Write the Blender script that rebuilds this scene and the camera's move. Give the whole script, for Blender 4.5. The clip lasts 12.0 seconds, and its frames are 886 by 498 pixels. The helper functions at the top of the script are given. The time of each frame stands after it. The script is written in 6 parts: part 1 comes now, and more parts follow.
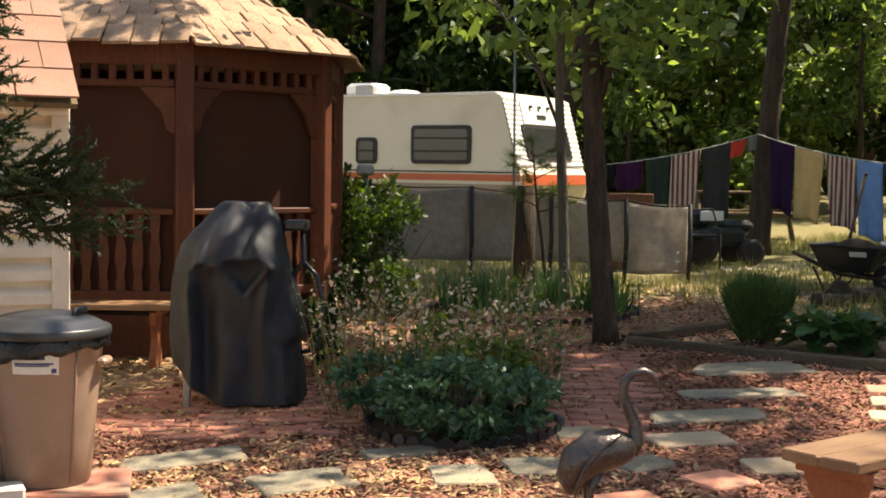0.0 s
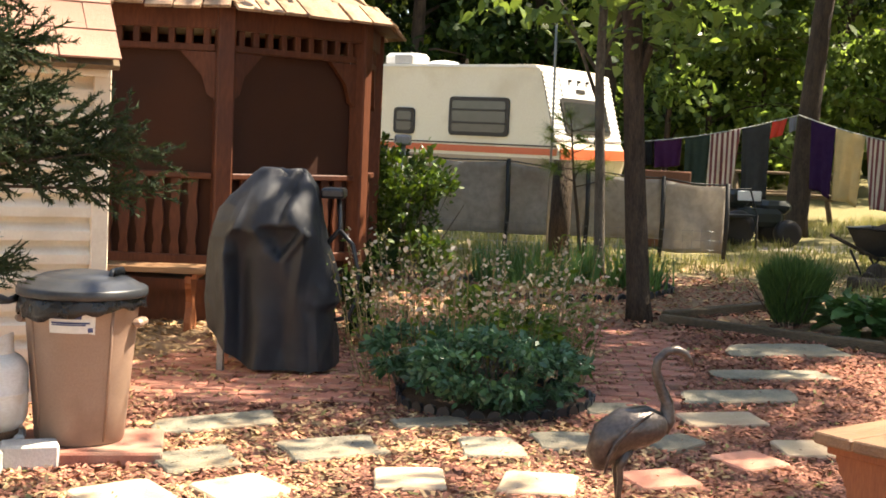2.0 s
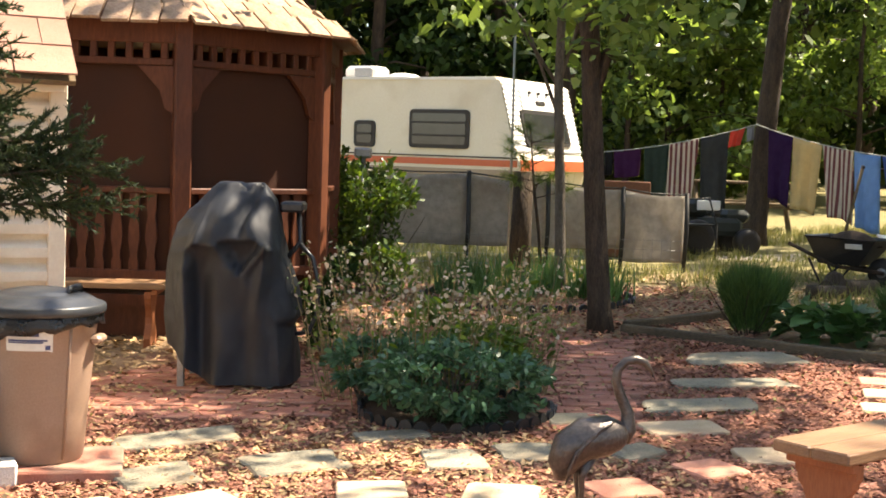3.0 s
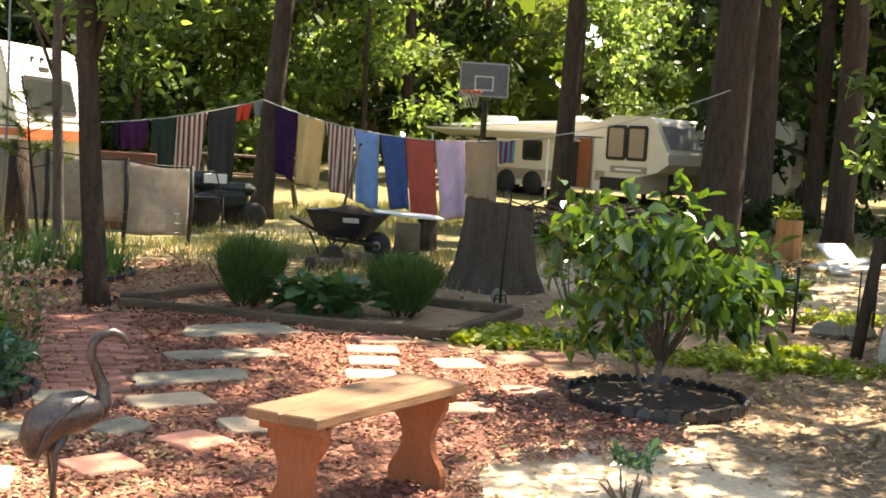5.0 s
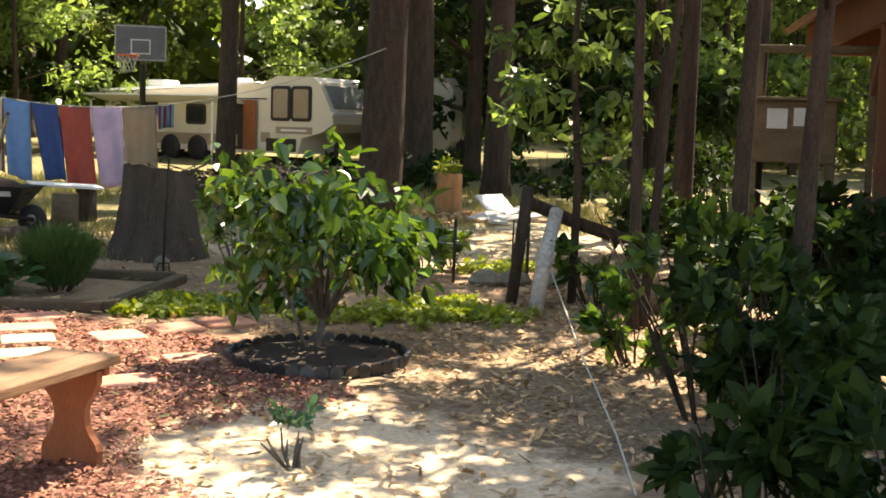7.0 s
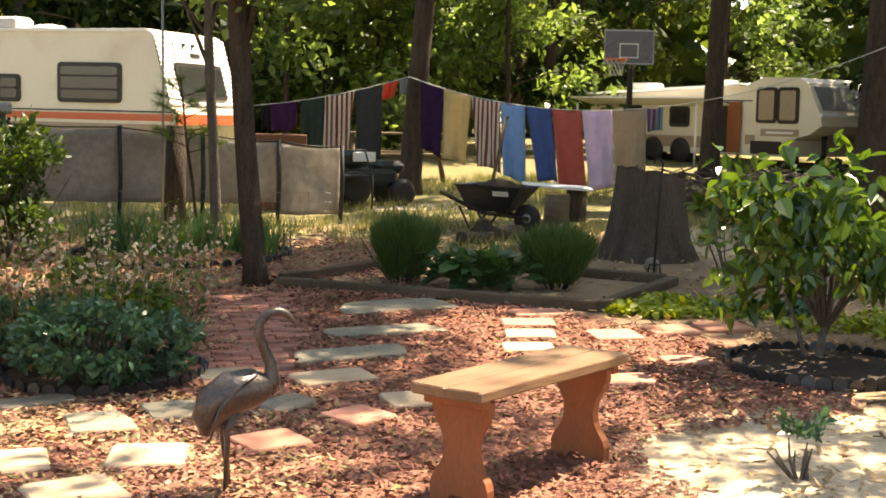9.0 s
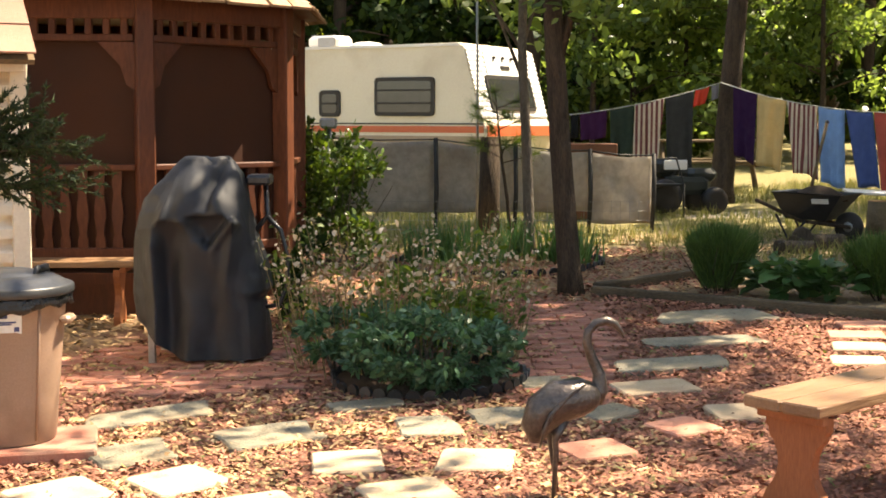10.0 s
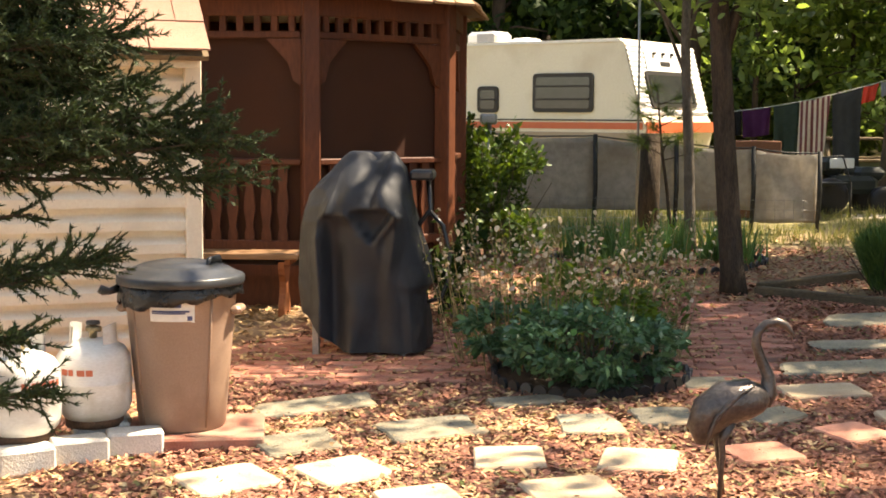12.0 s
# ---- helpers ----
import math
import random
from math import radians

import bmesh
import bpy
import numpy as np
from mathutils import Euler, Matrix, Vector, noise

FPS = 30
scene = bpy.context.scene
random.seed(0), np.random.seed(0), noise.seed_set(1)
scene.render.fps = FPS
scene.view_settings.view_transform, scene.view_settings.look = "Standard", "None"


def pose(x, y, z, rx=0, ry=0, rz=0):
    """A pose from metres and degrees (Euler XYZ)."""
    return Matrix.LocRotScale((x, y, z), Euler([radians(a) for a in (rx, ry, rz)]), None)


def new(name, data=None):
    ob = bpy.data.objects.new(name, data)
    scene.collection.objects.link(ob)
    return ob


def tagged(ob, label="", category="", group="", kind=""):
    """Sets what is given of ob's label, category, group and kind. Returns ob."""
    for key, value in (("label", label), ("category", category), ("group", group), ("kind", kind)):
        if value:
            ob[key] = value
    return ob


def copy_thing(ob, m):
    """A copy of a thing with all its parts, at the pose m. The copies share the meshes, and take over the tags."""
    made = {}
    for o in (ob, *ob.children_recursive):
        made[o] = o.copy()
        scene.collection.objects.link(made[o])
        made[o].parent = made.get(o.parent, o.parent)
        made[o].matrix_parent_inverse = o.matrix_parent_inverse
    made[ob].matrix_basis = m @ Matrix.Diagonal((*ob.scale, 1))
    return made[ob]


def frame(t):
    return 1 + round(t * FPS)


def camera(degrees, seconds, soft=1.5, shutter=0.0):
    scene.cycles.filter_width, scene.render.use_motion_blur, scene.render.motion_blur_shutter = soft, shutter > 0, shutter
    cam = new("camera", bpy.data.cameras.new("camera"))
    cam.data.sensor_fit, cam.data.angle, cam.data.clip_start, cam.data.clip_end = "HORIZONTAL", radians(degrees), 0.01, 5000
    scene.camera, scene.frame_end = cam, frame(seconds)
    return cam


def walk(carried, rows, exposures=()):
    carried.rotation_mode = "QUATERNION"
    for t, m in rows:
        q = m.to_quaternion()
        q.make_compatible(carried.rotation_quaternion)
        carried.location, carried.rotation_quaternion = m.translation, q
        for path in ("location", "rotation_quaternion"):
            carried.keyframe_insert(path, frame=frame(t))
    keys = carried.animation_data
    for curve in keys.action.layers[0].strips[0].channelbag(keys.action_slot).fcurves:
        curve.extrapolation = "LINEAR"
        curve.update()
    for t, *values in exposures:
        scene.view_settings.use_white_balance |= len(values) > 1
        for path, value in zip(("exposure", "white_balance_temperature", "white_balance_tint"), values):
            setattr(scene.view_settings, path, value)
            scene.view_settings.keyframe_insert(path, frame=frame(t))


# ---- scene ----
cam = camera(36.31, 12.0, soft=1.75)
ROWS = [
    (0.0, 0.000, -0.000, 1.446, -0.00, -3.37, -0.87),
    (0.5, -0.005, -0.000, 1.446, 0.66, -2.96, -1.80),
    (1.0, -0.019, -0.000, 1.446, 2.44, -4.44, -2.39),
    (1.5, -0.010, -0.000, 1.446, 1.24, -4.66, -4.13),
    (2.0, -0.012, -0.000, 1.446, 1.54, -4.62, -2.50),
    (2.5, -0.008, -0.000, 1.446, 0.96, -3.59, -1.78),
    (2.7, -0.006, -0.000, 1.446, 0.75, -3.83, -1.66),
    (4.3, 0.089, -0.009, 1.446, -11.49, -4.01, -4.04),
    (4.5, 0.109, -0.013, 1.446, -14.06, -3.99, -3.52),
    (5.0, 0.155, -0.028, 1.446, -20.21, -4.17, -3.59),
    (5.5, 0.197, -0.045, 1.446, -26.03, -3.62, -2.77),
    (6.0, 0.233, -0.065, 1.446, -31.32, -3.36, -1.73),
    (6.5, 0.257, -0.081, 1.446, -34.96, -4.19, -1.66),
    (6.7, 0.256, -0.080, 1.446, -34.77, -4.66, -1.65),
    (8.3, 0.190, -0.042, 1.446, -25.11, -6.03, -2.38),
    (8.5, 0.170, -0.034, 1.446, -22.33, -5.83, -2.18),
    (9.0, 0.110, -0.014, 1.446, -14.19, -5.59, -1.38),
    (9.5, 0.060, -0.004, 1.446, -7.73, -5.18, -0.28),
    (10.0, 0.012, -0.000, 1.446, -1.49, -5.38, -0.18),
    (10.5, -0.012, -0.000, 1.446, 1.50, -5.54, -0.91),
    (11.0, -0.020, -0.000, 1.446, 2.59, -5.51, -0.89),
    (11.5, -0.030, -0.001, 1.446, 3.84, -5.92, -1.15),
    (12.0, -0.039, -0.002, 1.446, 5.03, -5.58, -0.39),
]
EXPOSURES = [(t, e, 7300 if t < 7 else 7900, 13) for t, e in ((0.0, 1.32), (0.5, 1.68), (1.0, 1.95), (2.7, 1.94), (4.3, 2.12), (5.5, 2.2), (6.7, 2.0), (8.3, 1.96), (9.5, 1.95), (10.5, 1.97), (12.0, 1.95))]
walk(cam, [(t, pose(x, y, z, 90 + pitch, roll, yaw)) for t, x, y, z, yaw, pitch, roll in ROWS], EXPOSURES)

# ---- sky and sun ----
SUN = Vector((0.47, 0.22, 0.86)).normalized()
world = bpy.data.worlds.new("world")
scene.world = world
world.use_nodes = True
wn = world.node_tree.nodes
sky = wn.new("ShaderNodeTexSky")
sky.sky_type, sky.sun_disc = "NISHITA", False
sky.sun_elevation, sky.sun_rotation = math.asin(SUN.z), math.atan2(SUN.x, SUN.y)
world.node_tree.links.new(sky.outputs[0], wn["Background"].inputs[0])
wn["Background"].inputs[1].default_value = 0.11
sun = new("sun", bpy.data.lights.new("sun", "SUN"))
sun.data.energy, sun.data.angle, sun.data.color = 5.0, radians(0.55), (1.0, 0.93, 0.8)
sun.matrix_world = SUN.to_track_quat("Z", "Y").to_matrix().to_4x4() @ Matrix.Translation((0, 0, 30))

rng = np.random.default_rng(7)


def G(x, y):
    """Height of the gently rising yard."""
    return 0.022 * min(max(x, -30), 30) + 0.022 * (min(max(y, -20), 40) - 5)


# ---- materials ----
def surf(name, c1, c2, scale=8.0, fine=60.0, rough=0.8, bump=0.3, metallic=0.0, island=0.0, objrand=0.0, stretch=(1, 1, 1), spec=0.3, dirt=None, dist=0.01):
    m = bpy.data.materials.new(name)
    m.use_nodes = True
    nt = m.node_tree
    n, l = nt.nodes, nt.links
    p = n["Principled BSDF"]
    p.inputs["Metallic"].default_value = metallic
    p.inputs["Specular IOR Level"].default_value = spec
    tc = n.new("ShaderNodeTexCoord")
    mp = n.new("ShaderNodeMapping")
    mp.inputs["Scale"].default_value = stretch
    l.new(tc.outputs["Object"], mp.inputs[0])
    a = n.new("ShaderNodeTexNoise")
    a.inputs["Scale"].default_value, a.inputs["Detail"].default_value = scale, 4
    b = n.new("ShaderNodeTexNoise")
    b.inputs["Scale"].default_value, b.inputs["Detail"].default_value = fine, 3
    l.new(mp.outputs[0], a.inputs[0])
    l.new(mp.outputs[0], b.inputs[0])
    add = n.new("ShaderNodeMath")
    add.operation = "ADD"
    l.new(a.outputs[0], add.inputs[0])
    l.new(b.outputs[0], add.inputs[1])
    rmp = n.new("ShaderNodeMapRange")
    rmp.inputs["From Min"].default_value, rmp.inputs["From Max"].default_value = 0.7, 1.3
    l.new(add.outputs[0], rmp.inputs["Value"])
    mix = n.new("ShaderNodeMix")
    mix.data_type = "RGBA"
    mix.inputs["A"].default_value, mix.inputs["B"].default_value = (*c1, 1), (*c2, 1)
    l.new(rmp.outputs[0], mix.inputs["Factor"])
    col = mix.outputs["Result"]
    if dirt:
        c = n.new("ShaderNodeTexNoise")
        c.inputs["Scale"].default_value, c.inputs["Detail"].default_value = dirt[1], 6
        l.new(tc.outputs["Object"], c.inputs[0])
        r2 = n.new("ShaderNodeMapRange")
        r2.inputs["From Min"].default_value, r2.inputs["From Max"].default_value = 0.5, 0.72
        l.new(c.outputs[0], r2.inputs["Value"])
        m2 = n.new("ShaderNodeMix")
        m2.data_type = "RGBA"
        m2.inputs["B"].default_value = (*dirt[0], 1)
        l.new(r2.outputs[0], m2.inputs["Factor"])
        l.new(col, m2.inputs["A"])
        col = m2.outputs["Result"]
    for amount, node, out in ((island, "ShaderNodeNewGeometry", "Random Per Island"), (objrand, "ShaderNodeObjectInfo", "Random")):
        if amount:
            g = n.new(node)
            mr = n.new("ShaderNodeMapRange")
            mr.inputs["To Min"].default_value, mr.inputs["To Max"].default_value = 1 - amount, 1 + amount
            l.new(g.outputs[out], mr.inputs["Value"])
            hs = n.new("ShaderNodeHueSaturation")
            l.new(mr.outputs[0], hs.inputs["Value"])
            l.new(col, hs.inputs["Color"])
            col = hs.outputs[0]
    l.new(col, p.inputs["Base Color"])
    rr = n.new("ShaderNodeMapRange")
    rr.inputs["To Min"].default_value, rr.inputs["To Max"].default_value = max(rough - 0.12, 0.03), min(rough + 0.1, 1)
    l.new(a.outputs[0], rr.inputs["Value"])
    l.new(rr.outputs[0], p.inputs["Roughness"])
    if bump:
        bp = n.new("ShaderNodeBump")
        bp.inputs["Strength"].default_value, bp.inputs["Distance"].default_value = bump, dist
        l.new(add.outputs[0], bp.inputs["Height"])
        l.new(bp.outputs[0], p.inputs["Normal"])
    return m


def leafy(name, dark, light, gloss=0.45, trans=0.35, spec=0.45):
    """Leaf: coloured per leaf, some light passing through."""
    m = bpy.data.materials.new(name)
    m.use_nodes = True
    nt = m.node_tree
    n, l = nt.nodes, nt.links
    p = n["Principled BSDF"]
    g = n.new("ShaderNodeNewGeometry")
    mix = n.new("ShaderNodeMix")
    mix.data_type = "RGBA"
    mix.inputs["A"].default_value, mix.inputs["B"].default_value = (*dark, 1), (*light, 1)
    l.new(g.outputs["Random Per Island"], mix.inputs["Factor"])
    l.new(mix.outputs["Result"], p.inputs["Base Color"])
    p.inputs["Roughness"].default_value, p.inputs["Specular IOR Level"].default_value = gloss, spec
    t = n.new("ShaderNodeBsdfTranslucent")
    hs = n.new("ShaderNodeHueSaturation")
    hs.inputs["Hue"].default_value, hs.inputs["Saturation"].default_value, hs.inputs["Value"].default_value = 0.48, 1.15, 1.6
    l.new(mix.outputs["Result"], hs.inputs["Color"])
    l.new(hs.outputs[0], t.inputs[0])
    ms = n.new("ShaderNodeMixShader")
    ms.inputs[0].default_value = trans
    l.new(p.outputs[0], ms.inputs[1])
    l.new(t.outputs[0], ms.inputs[2])
    l.new(ms.outputs[0], n["Material Output"].inputs[0])
    return m


M = dict(
    bark=surf("bark", (0.032, 0.023, 0.016), (0.1, 0.07, 0.048), 6, 40, 0.95, 1.0, stretch=(3, 3, 0.6), dist=0.03),
    bark_grey=surf("grey_bark", (0.085, 0.07, 0.055), (0.21, 0.175, 0.14), 6, 40, 0.95, 1.0, stretch=(3, 3, 0.6), dist=0.03),
    leaf=leafy("oak_leaf", (0.042, 0.08, 0.018), (0.2, 0.29, 0.08), 0.38, 0.5),
    leaf_far=leafy("far_leaf", (0.04, 0.068, 0.015), (0.15, 0.2, 0.045), 0.65, 0.45),
    leaf_rose=leafy("rose_leaf", (0.02, 0.045, 0.009), (0.11, 0.18, 0.035), 0.42, 0.3),
    # leaf green lightened to put sunlight into the colour
    leaf_light=leafy("sun_toned_leaf", (0.07, 0.125, 0.032), (0.21, 0.3, 0.09), 0.5, 0.55),
    # leaf green darkened to carry the shade these plants stand in
    leaf_dark=leafy("shade_toned_leaf", (0.009, 0.022, 0.006), (0.036, 0.068, 0.014), 0.6, 0.25, 0.15),
    leaf_hyd=leafy("broad_leaf", (0.014, 0.042, 0.009), (0.125, 0.22, 0.04), 0.16, 0.28, 0.6),
    leaf_peony=leafy("peony_leaf", (0.026, 0.072, 0.034), (0.105, 0.205, 0.105), 0.32, 0.25),
    leaf_lime=leafy("ground_cover_leaf", (0.14, 0.2, 0.02), (0.36, 0.42, 0.06), 0.5, 0.3),
    leaf_box=leafy("boxwood_leaf", (0.03, 0.07, 0.018), (0.1, 0.18, 0.045), 0.6, 0.25),
    leaf_hosta=leafy("hosta_leaf", (0.05, 0.12, 0.035), (0.1, 0.2, 0.07), 0.35, 0.25),
    leaf_pale=leafy("shrub_leaf", (0.035, 0.075, 0.012), (0.14, 0.21, 0.035), 0.45, 0.35),
    needle=leafy("juniper_needle", (0.01, 0.022, 0.007), (0.035, 0.06, 0.016), 0.8, 0.12),
    grass=leafy("dry_grass", (0.1, 0.13, 0.03), (0.34, 0.32, 0.13), 0.7, 0.3),
    seed=leafy("pale_seed_head", (0.3, 0.24, 0.14), (0.62, 0.54, 0.42), 0.8, 0.3),
    stem=surf("dry_stem", (0.2, 0.14, 0.07), (0.32, 0.26, 0.12), 20, 90, 0.9, 0.1),
    chip=surf("mulch_chip", (0.18, 0.06, 0.04), (0.4, 0.19, 0.125), 12, 90, 0.9, 0.2, island=0.55),
    litter=surf("dry_leaf", (0.3, 0.17, 0.08), (0.55, 0.38, 0.2), 12, 90, 0.85, 0.1, island=0.5),
    cedar=surf("red_stained_wood", (0.075, 0.021, 0.008), (0.14, 0.042, 0.017), 4, 50, 0.6, 0.25, stretch=(1, 1, 0.25), objrand=0.12, dirt=((0.07, 0.022, 0.012), 1.4)),
    screen=surf("brown_screen", (0.034, 0.012, 0.006), (0.062, 0.021, 0.009), 2, 300, 0.85, 0.15),
    shake=surf("cedar_shake", (0.27, 0.165, 0.105), (0.46, 0.31, 0.2), 5, 60, 0.85, 0.5, objrand=0.22, dirt=((0.16, 0.1, 0.055), 5)),
    shingle=surf("tan_shingle", (0.28, 0.15, 0.105), (0.38, 0.22, 0.16), 3, 220, 0.95, 0.5, objrand=0.12),
    siding=surf("cream_siding", (0.68, 0.58, 0.44), (0.76, 0.67, 0.52), 2, 60, 0.45, 0.08, dirt=((0.58, 0.48, 0.35), 2.2)),
    cover=surf("black_cover_fabric", (0.01, 0.011, 0.014), (0.022, 0.024, 0.03), 5, 400, 0.55, 0.2, spec=0.35, dirt=((0.03, 0.032, 0.037), 6)),
    can=surf("taupe_plastic", (0.27, 0.175, 0.125), (0.32, 0.215, 0.155), 3, 120, 0.5, 0.05, dirt=((0.2, 0.13, 0.09), 4)),
    black_pl=surf("black_plastic", (0.012, 0.012, 0.013), (0.03, 0.03, 0.032), 6, 80, 0.35, 0.08, spec=0.5),
    black_lid=surf("faded_black_plastic", (0.016, 0.018, 0.021), (0.034, 0.037, 0.042), 3, 80, 0.4, 0.1, spec=0.45, dirt=((0.05, 0.05, 0.05), 5)),
    bag=surf("black_bag_film", (0.008, 0.008, 0.009), (0.014, 0.014, 0.016), 20, 60, 0.3, 0.5, spec=0.4),
    paper=surf("white_label_paper", (0.6, 0.58, 0.54), (0.7, 0.68, 0.64), 6, 60, 0.7, 0.0),
    ink=surf("blue_ink", (0.05, 0.06, 0.14), (0.07, 0.08, 0.17), 6, 60, 0.7, 0.0),
    tank=surf("white_tank_paint", (0.62, 0.6, 0.56), (0.76, 0.75, 0.72), 5, 60, 0.4, 0.1, stretch=(1, 1, 3), dirt=((0.42, 0.36, 0.28), 5)),
    redpaint=surf("red_lettering", (0.5, 0.13, 0.08), (0.55, 0.17, 0.1), 9, 90, 0.6, 0.0),
    rust=surf("rusty_steel", (0.06, 0.035, 0.022), (0.16, 0.085, 0.05), 14, 90, 0.85, 0.3),
    brass=surf("brass", (0.25, 0.2, 0.12), (0.35, 0.27, 0.15), 9, 90, 0.4, 0.1, metallic=0.8),
    concrete=surf("pale_concrete", (0.48, 0.45, 0.4), (0.66, 0.63, 0.57), 8, 120, 0.95, 0.4, objrand=0.1),
    brick=surf("red_brick", (0.3, 0.115, 0.08), (0.45, 0.2, 0.14), 10, 120, 0.95, 0.4, objrand=0.2, dirt=((0.4, 0.28, 0.2), 4)),
    slate=surf("grey_flagstone", (0.15, 0.135, 0.1), (0.31, 0.275, 0.2), 6, 80, 0.9, 0.5, objrand=0.15, dirt=((0.36, 0.27, 0.17), 3)),
    buff=surf("buff_paver", (0.46, 0.34, 0.21), (0.6, 0.46, 0.31), 6, 120, 0.95, 0.3, objrand=0.1, dirt=((0.42, 0.28, 0.18), 3)),
    redstone=surf("terracotta_paver", (0.5, 0.2, 0.13), (0.62, 0.3, 0.2), 6, 120, 0.95, 0.3, objrand=0.12, dirt=((0.5, 0.3, 0.2), 3)),
    bench_top=surf("weathered_tan_board", (0.17, 0.088, 0.043), (0.27, 0.155, 0.08), 4, 46, 0.5, 0.35, stretch=(0.25, 3, 3), dirt=((0.13, 0.06, 0.03), 3), spec=0.45),
    bench_leg=surf("orange_stained_wood", (0.21, 0.068, 0.028), (0.31, 0.11, 0.045), 4, 70, 0.6, 0.25, stretch=(2, 2, 0.4)),
    bronze=surf("dark_bronze", (0.06, 0.05, 0.045), (0.13, 0.11, 0.098), 14, 80, 0.38, 0.3, metallic=0.6),
    timber=surf("weathered_timber", (0.1, 0.07, 0.04), (0.22, 0.16, 0.095), 4, 60, 0.9, 0.5, stretch=(0.5, 2, 2)),
    # timber darkened to carry the shade on the bed's front faces
    shaded_timber=surf("shade_dark_landscape_timber", (0.055, 0.04, 0.025), (0.15, 0.11, 0.068), 4, 60, 0.9, 0.5, stretch=(0.5, 2, 2)),
    soil=surf("dark_soil", (0.035, 0.024, 0.018), (0.08, 0.052, 0.036), 10, 90, 0.98, 0.8),
    rv=surf("cream_painted_aluminium", (0.66, 0.59, 0.46), (0.72, 0.66, 0.53), 0.8, 30, 0.4, 0.04, dirt=((0.56, 0.48, 0.35), 1.1)),
    rv_white=surf("white_painted_aluminium", (0.72, 0.71, 0.68), (0.8, 0.79, 0.77), 1, 30, 0.35, 0.04),
    rv_red=surf("orange_red_stripe", (0.5, 0.1, 0.045), (0.56, 0.14, 0.06), 2, 40, 0.4, 0.0),
    rv_dark=surf("dark_rubber_trim", (0.02, 0.018, 0.016), (0.035, 0.03, 0.028), 4, 60, 0.5, 0.05),
    rv_tan=surf("tan_lower_panel", (0.3, 0.22, 0.15), (0.38, 0.29, 0.2), 2, 40, 0.5, 0.05),
    glass=surf("dark_window_glass", (0.02, 0.022, 0.022), (0.035, 0.036, 0.036), 2, 10, 0.1, 0.0, spec=0.6),
    steel=surf("galvanised_steel", (0.25, 0.25, 0.25), (0.36, 0.36, 0.36), 6, 80, 0.45, 0.05, metallic=0.7),
    iron=surf("black_iron", (0.015, 0.015, 0.015), (0.035, 0.033, 0.03), 12, 90, 0.6, 0.1),
    tarp=surf("grey_brown_tarp", (0.36, 0.33, 0.29), (0.56, 0.52, 0.46), 1.3, 14, 0.7, 0.4, dirt=((0.3, 0.24, 0.18), 1.2), dist=0.04),
    stump=surf("grey_stump_wood", (0.06, 0.045, 0.032), (0.15, 0.115, 0.085), 3, 30, 0.95, 1.0, stretch=(3, 3, 0.35), dist=0.04),
    stump_top=surf("rotten_wood", (0.14, 0.07, 0.035), (0.26, 0.14, 0.075), 8, 60, 0.95, 0.8),
    cutwood=surf("orange_cut_wood", (0.36, 0.17, 0.07), (0.5, 0.27, 0.12), 6, 60, 0.9, 0.5, stretch=(2, 2, 0.4)),
    birch=surf("pale_grey_wood", (0.3, 0.27, 0.23), (0.68, 0.64, 0.57), 5, 30, 0.9, 0.4),
    white=surf("white_board", (0.66, 0.65, 0.62), (0.78, 0.77, 0.74), 3, 60, 0.6, 0.1),
    board=surf("smoked_backboard", (0.05, 0.055, 0.065), (0.09, 0.095, 0.11), 2, 40, 0.3, 0.05, spec=0.5),
    house=surf("red_brown_boards", (0.12, 0.05, 0.028), (0.2, 0.088, 0.05), 2, 50, 0.85, 0.2),
    roofgrey=surf("brown_shingle", (0.2, 0.13, 0.09), (0.33, 0.23, 0.16), 3, 120, 0.95, 0.5, objrand=0.2),
    hull=surf("dark_green_vehicle_plastic", (0.015, 0.02, 0.018), (0.03, 0.036, 0.032), 4, 60, 0.45, 0.05),
    rope=surf("pale_rope", (0.4, 0.4, 0.34), (0.55, 0.54, 0.46), 20, 90, 0.9, 0.0),
)


def cloth(name, c, stripe=None):
    """Terry cloth; stripe: a second colour in vertical bands."""
    c2 = tuple(min(1, v * 1.25 + 0.01) for v in c)
    m = surf(name, c, c2, 9, 350, 0.95, 0.4, spec=0.1)
    if stripe:
        n, l = m.node_tree.nodes, m.node_tree.links
        p = n["Principled BSDF"]
        old = p.inputs["Base Color"].links[0].from_socket
        tc = n.new("ShaderNodeTexCoord")
        w = n.new("ShaderNodeTexWave")
        w.bands_direction = "X"
        w.inputs["Scale"].default_value, w.inputs["Distortion"].default_value = 4.6, 0.3
        l.new(tc.outputs["Object"], w.inputs[0])
        r = n.new("ShaderNodeMapRange")
        r.inputs["From Min"].default_value, r.inputs["From Max"].default_value = 0.45, 0.55
        l.new(w.outputs[1], r.inputs["Value"])
        mx = n.new("ShaderNodeMix")
        mx.data_type = "RGBA"
        mx.inputs["B"].default_value = (*stripe, 1)
        l.new(r.outputs[0], mx.inputs["Factor"])
        l.new(old, mx.inputs["A"])
        l.new(mx.outputs["Result"], p.inputs["Base Color"])
    return translucent(m, 0.25)


